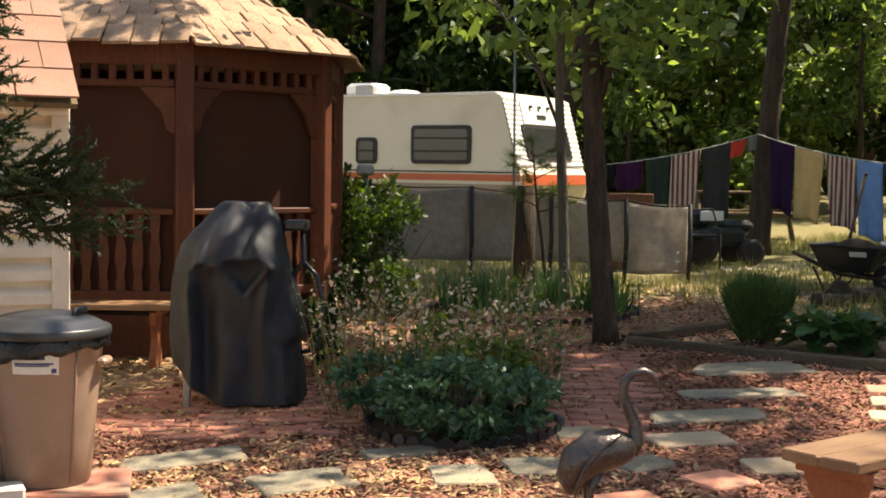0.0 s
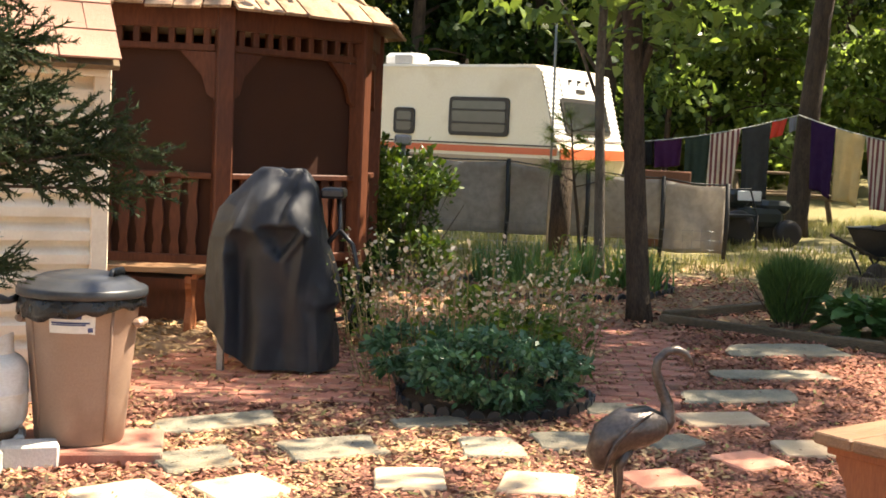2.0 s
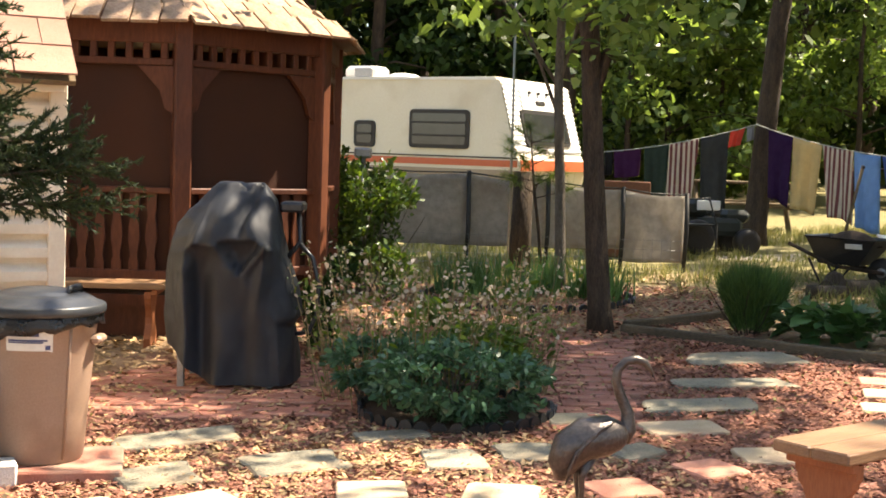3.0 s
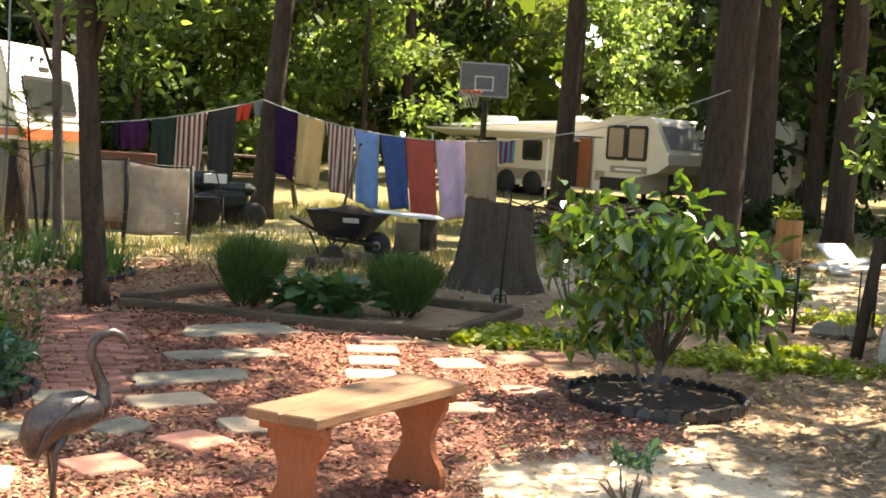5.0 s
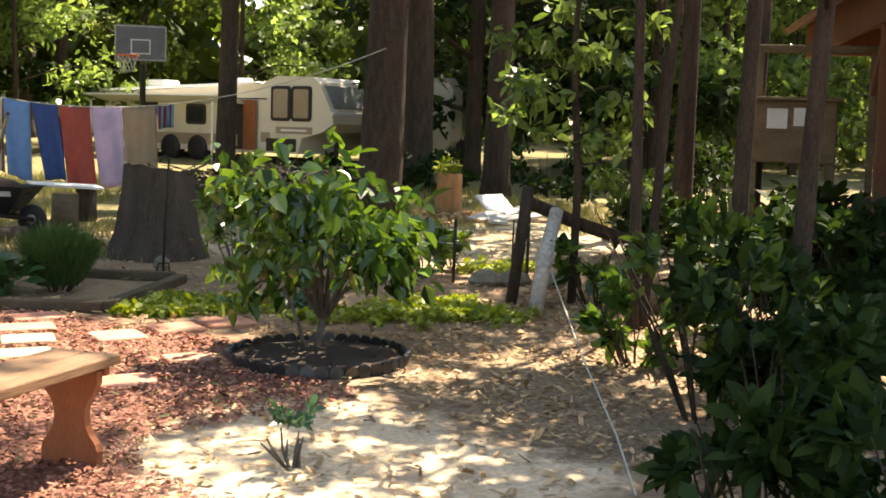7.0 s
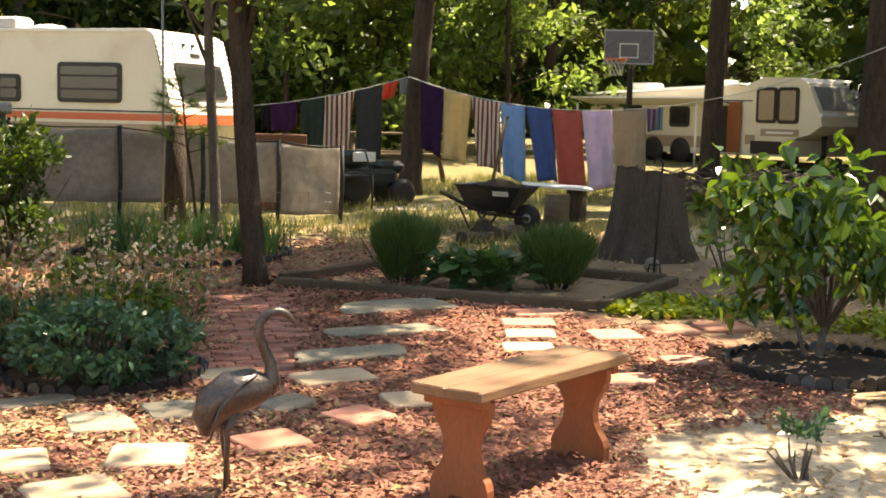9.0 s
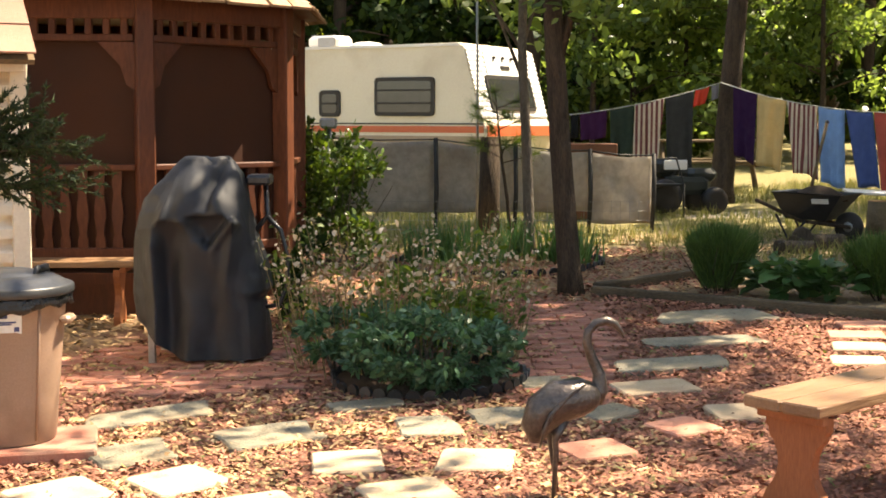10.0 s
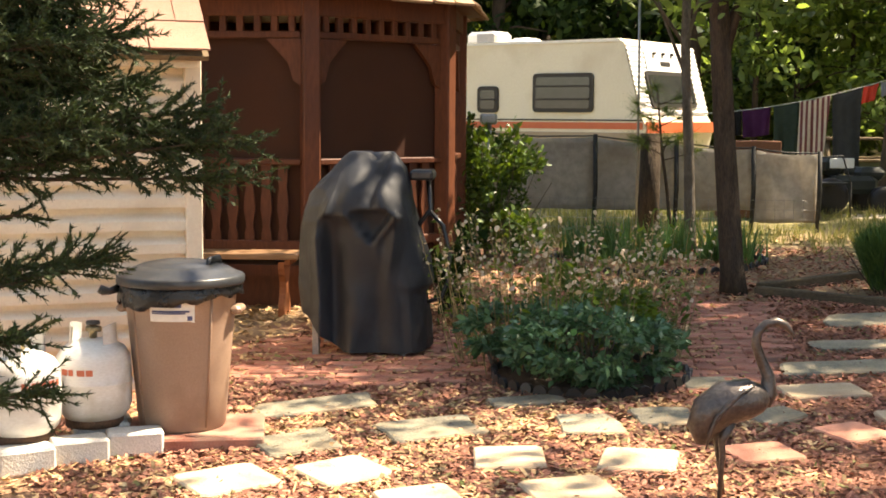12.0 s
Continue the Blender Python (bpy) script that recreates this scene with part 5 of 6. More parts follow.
# ---- heron statue ----
bird = Geo()
bird.tube([(-0.125, 0, 0.24), (-0.12, 0, 0.3), (-0.085, 0, 0.37), (-0.02, 0, 0.415), (0.05, 0, 0.425), (0.1, 0, 0.42), (0.135, 0, 0.415)], [0.02, 0.06, 0.085, 0.092, 0.085, 0.06, 0.02], 18)
neck = [(0.1, 0, 0.41), (0.13, 0, 0.45), (0.125, 0, 0.52), (0.095, 0, 0.59), (0.075, 0, 0.65), (0.08, 0, 0.7), (0.11, 0, 0.735), (0.15, 0, 0.745), (0.185, 0, 0.73), (0.215, 0, 0.69), (0.22, 0, 0.67)]
bird.tube(neck, [0.042, 0.032, 0.024, 0.02, 0.018, 0.0175, 0.018, 0.02, 0.016, 0.007, 0.003], 12)
for s in (-1, 1):
    for j in range(5):
        f = j * 0.024
        bird.tube([(0.06 - f, s * (0.05 + 0.4 * f), 0.49 - 0.5 * f), (0.0 - f, s * (0.084 + 0.1 * f), 0.47 - f), (-0.06 - 0.6 * f, s * 0.088, 0.42 - 1.2 * f), (-0.115 - 0.1 * f, s * 0.062, 0.35 - 1.2 * f)], [0.003, 0.007, 0.007, 0.003], 6)
    bird.tube([(-0.03, s * 0.03, 0.34), (-0.055, s * 0.03, 0.25), (-0.05, s * 0.028, 0.2), (-0.04 + 0.02 * s, s * 0.03, -0.02)], [0.03, 0.013, 0.011, 0.008], 8)
    for d in (-0.5, 0, 0.5):
        bird.tube([(-0.04 + 0.02 * s, s * 0.03, 0.008), (0.02 * s - 0.04 + 0.06 * math.cos(d), s * 0.03 + 0.06 * math.sin(d), 0.006)], [0.007, 0.003], 5)
bird.v = [(x * 1.02, y, z * 0.91 if z > 0 else z) for x, y, z in bird.v]
single("heron_statue", bird, "bronze", at(0.62, 5.06, 0, 12), "dark bronze long-necked bird statue standing in mulch", "statue")
# ---- planting ----
def stems(n, base, r, height, w, lean=0.2):
    gs = []
    tips = []
    for i in range(n):
        g = Geo()
        gs.append(g)
        a, q = rng.random() * 6.283, r * math.sqrt(rng.random())
        p = Vector((base[0] + q * math.cos(a), base[1] + q * math.sin(a), base[2] - 0.02))
        h = height * (0.6 + 0.5 * rng.random())
        d = Vector((math.cos(a) * lean * q / max(r, 0.01), math.sin(a) * lean * q / max(r, 0.01), 1))
        t = p + d * h + Vector((rng.normal() * 0.03, rng.normal() * 0.03, 0))
        g.tube([p, p.lerp(t, 0.5) + Vector((rng.normal() * 0.015, rng.normal() * 0.015, 0)), t], [w, w * 0.8, w * 0.4], 4, cap=False)
        tips.append((p, t))
    return gs, tips


def shrub(name, m, rx, ry, h, n, leaf, material, label, n_stems=14, base=0.1, aspect=0.5, up=0.35, hollow=0.45, droop=0.25, stem="bark_grey", tight=0.3):
    ob = thing(name, m, label, "shrub")
    for g in stems(n_stems, (0, 0, 0), min(rx, ry) * 0.3, h * 0.8, 0.008, 0.6)[0]:
        part("stem", g, stem, ob)
    cl = []
    for i in range(max(6, n // 60)):
        d = rng.normal(size=3)
        d /= np.linalg.norm(d)
        f = hollow + (1 - hollow) * rng.random() ** 0.5
        cl.append((d[0] * rx * f, d[1] * ry * f, base + h * 0.5 + d[2] * (h * 0.5 - 0.02) * f))
    P = np.concatenate([blob(max(1, n // len(cl)), c, (rx * tight, ry * tight, h * tight * 0.57), 0.05) for c in cl])
    P[:, 2] = np.maximum(P[:, 2], 0.03)
    part("foliage", fast_mesh("foliage", leaves(P, leaf, up=up, aspect=aspect, droop=droop, outward=P * np.array([0.8, 0.8, 0.5]) / max(rx, ry)), 6), material, ob)
    return ob


def edging(m, r, ry, label, n=46):
    ob = thing("bed_edging", m, label, "edging")
    for i in range(n):
        a = 2 * math.pi * i / n
        q = Geo().tube([(0, -0.01, 0.022), (0, 0.01, 0.022)], 0.04, 10, smooth=False)
        part("scallop", q, "black_pl", ob, m=pose(r * math.cos(a), ry * math.sin(a), G(m.translation.x + r * math.cos(a), m.translation.y + ry * math.sin(a)) - m.translation.z, 0, 0, math.degrees(a) + 90) @ pose(0, 0, 0, 8 * rng.normal(), 0, 0))
    return ob


# peony bed with seed stalks
edging(at(0.13, 7.2), 0.52, 0.5, "black scalloped plastic edging round the peony bed", 36)
single("bed_soil", Geo().lathe([(0.51, 0), (0.49, 0.025), (0.3, 0.045), (0.02, 0.05)], n=32, wob=0.02), "soil", at(0.13, 7.2), "dark soil of the peony bed", "soil", kind="structure")
shrub("peony_bush", at(0.14, 6.97), 0.47, 0.42, 0.42, 5200, 0.042, "leaf_peony", "low green peony bush in the edged bed", 20, tight=0.19, base=0.02)
shrub("peony_bush", at(-0.3, 7.35), 0.34, 0.32, 0.32, 1700, 0.046, "leaf_peony", "low green peony bush in the edged bed", 16, tight=0.2)
shrub("flower_bush", at(0.05, 7.5), 0.42, 0.35, 0.45, 1000, 0.05, "leaf_pale", "sparse pale green leafy plants in the bed", 18)
wild = thing("seed_stalks", at(-0.02, 7.8), "tall dry seed stalks standing in the bed", "plant")
gs, tips = stems(130, (0, 0, 0), 0.7, 0.8, 0.0035, 0.25)
for g in gs:
    part("stalk", g, "stem", wild)
P = np.concatenate([np.array([p.lerp(t, f) for f in np.linspace(0.25, 1, 10)]) + rng.normal(0, 0.012, (10, 3)) for p, t in tips])
part("leaf_mass", fast_mesh("leaf_mass", leaves(P, 0.045, aspect=0.35), 6), "leaf_pale", wild)
P = np.concatenate([np.array([p.lerp(t, f) for f in np.linspace(0.75, 1.02, 7)]) + rng.normal(0, 0.014, (7, 3)) for p, t in tips])
part("leaf_mass", fast_mesh("leaf_mass", leaves(P, 0.026, aspect=0.7), 6), "seed", wild)

# flowering shrub beside the gazebo, with a pale lamp post in it
shrub("rose_shrub", at(-0.72, 12.2), 0.52, 0.46, 1.3, 5000, 0.055, "leaf_rose", "leafy green shrub beside the gazebo", 22, base=0.03, hollow=0.15, tight=0.2)
shrub("rose_shrub", at(-0.4, 11.9), 0.3, 0.3, 0.5, 420, 0.06, "leaf_rose", "low green shrub beside the gazebo", 10)
lp = thing("lamp_post", at(-0.72, 12.55), "pale grey garden lamp post among the leaves", "lamp post")
part("post", Geo().tube([(0, 0, -0.05), (0, 0, 1.24)], 0.03, 10), "steel", lp)
part("lamp_head", Geo().box((0, 0, 1.28), (0.16, 0.12, 0.1), bevel=0.02), "steel", lp)
# leafy clump put in for a dark upright object of unclear kind
shrub("dark_shrub", at(-0.72, 9.1), 0.22, 0.22, 0.5, 700, 0.06, "leaf_dark", "small dark leafy clump beside the grill, standing in for a conical object", 10)

# iris clumps and small pine by the fence
for x, y in ((0.45, 12.5), (0.7, 12.1), (1.35, 12.3), (1.0, 12.5), (1.5, 12.0), (0.2, 12.3)):
    ob = thing("iris_clump", at(x, y), "upright green iris leaves by the edging", "plant", "iris clumps")
    n = 110
    P = np.stack([rng.normal(0, 0.09, n), rng.normal(0, 0.09, n), np.full(n, -0.01)], 1)
    D = rng.normal(0, 0.28, (n, 3))
    D[:, 2] = 1
    part("leaf_mass", fast_mesh("leaf_mass", needles(P, D, 0.36, 0.012), 3), "leaf_hosta", ob)
edging(at(0.8, 12.0), 0.95, 0.8, "black scalloped plastic edging under the saplings", 52)
pine = thing("young_pine", at(0.98, 13.1), "spindly young pine with thin needle tufts", "tree")
tr = [Vector((0.05, 0, -0.05)), Vector((0.0, 0, 0.5)), Vector((-0.06, 0, 0.9)), Vector((-0.12, 0, 1.5))]
part("trunk", Geo().tube(tr, [0.022, 0.018, 0.014, 0.006], 7), "bark", pine)
P, D = [], []
lg = Geo()
for i in range(16):
    f = 0.35 + 0.65 * i / 16
    q = tr[1].lerp(tr[3], f)
    a = i * 2.4
    e = q + Vector((math.cos(a) * 0.36, math.sin(a) * 0.25, 0.1 + 0.05 * math.sin(i))) * (1.15 - 0.5 * f)
    lg.tube([q, e], [0.006, 0.003], 4)
    for k in range(110):
        d = Vector(rng.normal(size=3)) + (e - q).normalized() * 0.8
        P.append(q.lerp(e, 0.5 + 0.5 * rng.random()))
        D.append(d)
part("twig_cluster", lg, "bark", pine)
part("needle_mass", fast_mesh("needle_mass", needles(np.array(P), np.array(D), 0.13, 0.0022), 3), "leaf_pale", pine)

# ---- timber-edged bed ----
bed = thing("timber_bed", pose(0, 0, 0), "planting bed edged with weathered landscape timbers", "garden bed")


def beam(a, b, h=0.075):
    a, b = Vector((*a, G(*a))), Vector((*b, G(*b)))
    d = b - a
    mm = Matrix.Translation((a + b) / 2 + Vector((0, 0, h / 2 - 0.01))) @ d.to_track_quat("X", "Z").to_matrix().to_4x4()
    return mm, d.length


for a, b in (((1.42, 10.15), (3.42, 8.62)), ((3.44, 8.6), (4.42, 9.62)), ((1.46, 10.3), (2.35, 10.95)), ((3.0, 10.9), (4.4, 9.72))):
    mm, ln = beam(a, b)
    part("timber", Geo().box((0, 0, 0), (ln, 0.085, 0.075), bevel=0.01), "shaded_timber", bed, m=mm)
for x, y, rr, hh in ((2.38, 10.15, 0.29, 0.52), (3.46, 9.62, 0.3, 0.46)):
    ob = thing("boxwood_bush", at(x, y), "rounded fine-leaved green boxwood bush", "shrub", "boxwood bushes")
    for g in stems(14, (0, 0, 0), 0.08, hh * 0.7, 0.006, 0.8)[0]:
        part("stem", g, "bark", ob)
    # fine blades that rise and spread from a narrow base
    n = 9000
    a = rng.random(n) * 6.283
    q = np.sqrt(rng.random(n))
    wob = 1 + 0.12 * np.sin(3 * a + x) + 0.1 * np.sin(5 * a + 2 * y)
    d = np.stack([q * wob * rr * np.cos(a), q * wob * rr * np.sin(a), hh * (1.0 - 0.22 * q ** 2) * (1 + 0.06 * rng.normal(size=n))], 1)
    t = (0.06 + 0.86 * rng.random(n) ** 0.75)[:, None]
    P = d * t
    P[:, :2] += np.stack([0.45 * rr * q * np.cos(a), 0.45 * rr * q * np.sin(a)], 1) * (1 - t)
    D = d * np.array([0.8, 0.8, 1.0]) + rng.normal(0, 0.07, d.shape)
    part("foliage", fast_mesh("foliage", needles(P, D, 0.085, 0.0035), 3), "leaf_box", ob)
for x, y, sz in ((2.9, 9.75, 0.3), (3.08, 9.6, 0.24), (2.72, 9.9, 0.22)):
    ob = thing("hosta", at(x, y), "broad-leaved green hosta clump in the bed", "plant", "hostas")
    n = 110
    a = rng.random(n) * 6.283
    P = np.stack([0.05 * np.cos(a), 0.05 * np.sin(a), 0.03 + 0.16 * rng.random(n)], 1)
    o = np.stack([np.cos(a), np.sin(a), 0.1 + 0.6 * rng.random(n)], 1) * 1.6
    P += o * sz * 0.35 * rng.random(n)[:, None]
    part("stalk_base", Geo().lathe([(0.02, -0.02), (0.025, 0.03), (0.015, 0.07), (0.005, 0.09)], n=10), "leaf_hosta", ob)
    part("leaf_mass", fast_mesh("leaf_mass", leaves(P, sz * 0.5, up=0.6, aspect=0.62, droop=0.1, outward=o), 6), "leaf_hosta", ob)

# ground cover patches
for x, y, rx, ry, n, mat in ((4.0, 8.45, 0.65, 0.45, 2600, "leaf_lime"), (4.55, 8.3, 0.45, 0.3, 1500, "leaf_peony"), (5.2, 7.6, 0.8, 0.5, 2800, "leaf_lime"), (5.6, 7.2, 0.35, 0.3, 900, "leaf_lime"), (7.1, 9.2, 0.5, 0.4, 800, "leaf_lime")):
    q = scatter(n, lambda u, v: u * u + v * v < 0.55 + 1.3 * noise.noise(Vector((u * 2.6 + x, v * 2.6 + y, 0))), (-1.1, -1.1), (1.1, 1.1))
    P = np.array([(x + u * rx, y + v * ry, G(x + u * rx, y + v * ry) + 0.008 + 0.045 * rng.random() ** 1.5) for u, v in q])
    single("ground_cover", fast_mesh("ground_cover", leaves(P, 0.042, up=0.7, aspect=0.7), 6), mat, Matrix(), "patch of low yellow-green ground cover", "ground cover", kind="stuff")

# ---- hydrangea in its black edged ring ----
edging(at(3.93, 6.55), 0.5, 0.5, "black scalloped plastic edging round the broad-leaved bush", 40)
single("bed_soil", Geo().lathe([(0.49, 0), (0.47, 0.03), (0.2, 0.05), (0.02, 0.055)], n=32, wob=0.02), "soil", at(3.93, 6.55), "dark mulch inside the edging ring", "soil", kind="structure")
chips("ring_litter", scatter(18, lambda x, y: (x - 3.93) ** 2 + (y - 6.55) ** 2 < 0.2, (3.4, 6.0), (4.5, 7.1)), "litter", 0.05, "dry leaves on the dark soil inside the ring").location.z = 0.045
hyd = thing("broadleaf_bush", at(3.98, 6.65), "broad-leaved green bush in sun on slender stems", "shrub")
tips = []
fork = Vector((0.03, 0, 0.22))
part("stem", Geo().tube([(0, 0, -0.03), (0.01, 0.01, 0.1), fork], [0.03, 0.024, 0.02], 8), "bark_grey", hyd)
part("stem", Geo().tube([(-0.05, 0.04, -0.03), (-0.1, 0.05, 0.18), (-0.2, 0.06, 0.4)], [0.014, 0.011, 0.008], 6), "bark_grey", hyd)
for i in range(13):
    a = i * 2.4
    t = Vector((-0.02 + 0.66 * math.cos(a) * (0.45 + 0.55 * rng.random()), 0.03 + 0.6 * math.sin(a) * (0.45 + 0.55 * rng.random()), 0.42 + 0.72 * rng.random()))
    mid = fork.lerp(t, 0.5) + Vector((0, 0, 0.1))
    part("branch", Geo().tube([fork - Vector((0, 0, 0.03)), mid, t], [0.012, 0.009, 0.003], 6), "bark_grey", hyd)
    tips += [(mid, t)] * 3
    s = mid + Vector((0.36 * math.cos(a + 0.9), 0.3 * math.sin(a + 0.9), -0.1))
    part("branch", Geo().tube([mid, s], [0.006, 0.003], 5), "bark_grey", hyd)
    tips += [(mid, s)] * (2 - i % 2)
P = np.concatenate([np.array([m_.lerp(t, f) for f in rng.random(24) * 0.9 + 0.15]) + rng.normal(0, 0.085, (24, 3)) for m_, t in tips])
out = (P - np.array([0, 0, 0.55])) * 0.6
part("foliage", fast_mesh("foliage", folded_leaves(P, 0.092, 0.62, 0.75, out), 4), "leaf_hyd", hyd)

shrub("leafy_shrub", at(4.95, 9.7), 0.3, 0.25, 0.85, 620, 0.065, "leaf_pale", "upright light green shrub behind the broad-leaved bush", 9, base=0.05, hollow=0.1, tight=0.2)
for x, y in ((6.3, 9.1), (6.7, 9.35), (5.95, 9.5)):
    shrub("leafy_plant", at(x, y), 0.22, 0.2, 0.34, 170, 0.09, "leaf_pale", "low broad-leaved green plant by the wire fence", 5, base=0.04, hollow=0.2, tight=0.3)

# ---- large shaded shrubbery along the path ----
# most take the leaf_dark green, which has shade put into it
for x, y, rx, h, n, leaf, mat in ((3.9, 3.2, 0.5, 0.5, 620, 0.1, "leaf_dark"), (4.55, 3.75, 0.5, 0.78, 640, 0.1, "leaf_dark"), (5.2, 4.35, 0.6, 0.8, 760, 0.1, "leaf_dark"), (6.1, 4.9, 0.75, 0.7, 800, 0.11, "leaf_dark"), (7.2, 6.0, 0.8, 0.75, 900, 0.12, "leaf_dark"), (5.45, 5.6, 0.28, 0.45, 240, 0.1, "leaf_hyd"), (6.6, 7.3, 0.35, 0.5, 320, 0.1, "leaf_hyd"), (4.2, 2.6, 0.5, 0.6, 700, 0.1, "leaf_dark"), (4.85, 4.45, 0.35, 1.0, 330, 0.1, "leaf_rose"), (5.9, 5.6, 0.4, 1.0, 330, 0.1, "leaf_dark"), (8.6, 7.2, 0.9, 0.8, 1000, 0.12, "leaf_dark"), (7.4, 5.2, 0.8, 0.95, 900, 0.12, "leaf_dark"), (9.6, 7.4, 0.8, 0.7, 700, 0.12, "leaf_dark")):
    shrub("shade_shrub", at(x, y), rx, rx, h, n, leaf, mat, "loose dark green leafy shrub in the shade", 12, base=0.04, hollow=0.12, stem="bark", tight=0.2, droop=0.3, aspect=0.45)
# drooping leafy branches of a young oak over the path
spr = thing("oak_sprout", at(6.55, 7.5), "young oak with drooping sunlit leaves over the path", "tree")
spine = [Vector((0, 0, -0.05)), Vector((0.04, 0.02, 0.9)), Vector((-0.02, 0.05, 1.8)), Vector((0.06, 0.03, 3.1))]
part("trunk", Geo().tube(spine, [0.035, 0.03, 0.024, 0.008], 8), "bark", spr)
cl = []
for i in range(17):
    a, z = i * 2.4, 1.0 + 1.7 * (i / 16)
    ln = 0.75 * (0.5 + 0.5 * rng.random())
    q = spine[1].lerp(spine[3], (z - 0.9) / 2.2)
    e = q + Vector((math.cos(a) * ln, math.sin(a) * ln * 0.8, 0.1 * rng.normal()))
    part("branch", Geo().tube([q, q.lerp(e, 0.5) + Vector((0, 0, 0.1)), e], [0.01, 0.007, 0.003], 5), "bark", spr)
    cl += [blob(26, q.lerp(e, f), (0.15, 0.15, 0.09), 0.1) for f in (0.55, 0.85, 1.05)]
P = np.concatenate(cl)
part("foliage", fast_mesh("foliage", leaves(P, 0.1, up=0.3, aspect=0.42, droop=0.6), 6), "leaf", spr)
# leaf_dark again: the shade under the pines is in the colour
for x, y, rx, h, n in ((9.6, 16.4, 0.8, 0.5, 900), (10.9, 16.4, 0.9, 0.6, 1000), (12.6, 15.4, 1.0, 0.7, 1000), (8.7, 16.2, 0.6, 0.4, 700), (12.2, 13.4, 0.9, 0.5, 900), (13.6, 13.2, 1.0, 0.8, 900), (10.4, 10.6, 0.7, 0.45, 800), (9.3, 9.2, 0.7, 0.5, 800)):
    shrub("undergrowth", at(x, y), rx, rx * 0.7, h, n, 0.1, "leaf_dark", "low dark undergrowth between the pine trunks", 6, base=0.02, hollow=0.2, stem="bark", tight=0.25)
w = shrub("weed", at(2.8, 4.7), 0.09, 0.09, 0.2, 110, 0.05, "leaf_peony", "small grey-green weed in the sand", 8, aspect=0.35)

# ---- juniper reaching in from beside the shed ----
jun = thing("juniper", at(-2.75, 4.75), "dark green feathery juniper beside the shed", "tree")
tk = [Vector((0, 0, -0.05)), Vector((0.05, 0.05, 1.0)), Vector((0.0, 0.1, 2.0)), Vector((-0.05, 0.1, 3.0))]
part("trunk", Geo().tube(tk, [0.09, 0.07, 0.05, 0.02], 9), "bark", jun)
lg = Geo()
P, D = [], []
for z, ln, a, dz, dens in ((0.75, 0.95, 8, 0.22, 1.0), (0.62, 0.75, -8, 0.1, 1.0), (0.85, 0.8, 25, 0.1, 0.8), (1.25, 1.35, 10, 0.12, 1.0), (1.3, 1.5, 14, -0.02, 1.3), (1.4, 1.4, 12, 0.04, 1.2), (1.35, 1.0, -6, 0.12, 1.3), (1.5, 0.95, 20, 0.2, 1.4), (1.6, 0.75, 0, 0.2, 1.6), (1.75, 0.7, 25, 0.15, 1.6), (1.95, 0.6, 5, 0.15, 1.4), (1.45, 0.7, 40, 0.0, 1.0), (1.2, 0.6, -30, 0.0, 1.0), (0.4, 0.7, 15, 0.05, 0.8), (2.2, 0.6, 10, 0.2, 1.3), (1.1, 0.7, 12, 0.05, 0.5), (1.7, 0.85, 12, 0.1, 1.6), (1.85, 0.8, 18, 0.05, 1.6), (2.05, 0.8, 14, 0.1, 1.6), (1.62, 0.9, 5, 0.05, 1.6), (1.4, 0.85, 2, 0.1, 1.4), (2.3, 0.75, 20, 0.1, 1.4), (1.75, 1.05, 8, 0.04, 2.0), (1.95, 1.0, 12, 0.06, 2.0), (2.1, 1.05, 16, 0.02, 2.0), (1.55, 1.1, 16, 0.06, 1.8), (1.68, 0.95, -4, 0.1, 1.8), (1.85, 0.9, 2, 0.1, 1.8), (1.42, 1.35, 12, 0.08, 1.5), (1.36, 1.5, 13, 0.03, 1.5)):
    q = Vector((0.03, 0.05, z))
    d = Vector((math.cos(radians(a)), math.sin(radians(a)), dz))
    e = q + d * ln
    lg.tube([q, q.lerp(e, 0.5) + Vector((0, 0, -0.02)), e], [0.014, 0.009, 0.003], 5)
    for k in range(int(76 * dens)):
        f = 0.25 + 0.75 * rng.random()
        b = q.lerp(e, f)
        dd = (d + Vector(rng.normal(size=3)) * 0.55)
        dd.z += 0.1
        ln2 = 0.15 * (0.6 + 0.8 * rng.random())
        tip = b + dd.normalized() * ln2
        lg.tube([b, tip], [0.003, 0.0012], 3, cap=False)
        for i in range(60):
            P.append(b.lerp(tip, rng.random()))
            D.append(dd.normalized() + Vector(rng.normal(size=3)) * 0.55)
part("bough_cluster", lg, "bark", jun)
part("needle_mass", fast_mesh("needle_mass", needles(np.array(P), np.array(D), 0.026, 0.0042), 3), "needle", jun)
# ---- stump, wheelbarrow and things round them ----
st = thing("tree_stump", at(4.87, 11.2), "large grey weathered tree stump with rotten top", "stump")
g = Geo()
na = 30
prof = [(0.47, -0.05), (0.42, 0.06), (0.36, 0.2), (0.325, 0.4), (0.3, 0.6), (0.29, 0.76)]
for r_, z in prof:
    for k in range(na):
        a = 2 * math.pi * k / na
        rr = r_ * (1 + 0.05 * math.sin(5 * a) + 0.04 * math.sin(9 * a + 1) + 0.03 * noise.noise(Vector((math.cos(a) * 3, math.sin(a) * 3, z * 2))))
        top = 0.05 * noise.noise(Vector((math.cos(a) * 2.5, math.sin(a) * 2.5, 8))) - 0.04 * math.cos(a) if z > 0.7 else 0
        g.v.append((rr * math.cos(a), rr * math.sin(a), z + top))
for i in range(len(prof) - 1):
    for k in range(na):
        g.f.append((i * na + k, i * na + (k + 1) % na, (i + 1) * na + (k + 1) % na, (i + 1) * na + k))
        g.s.append(True)
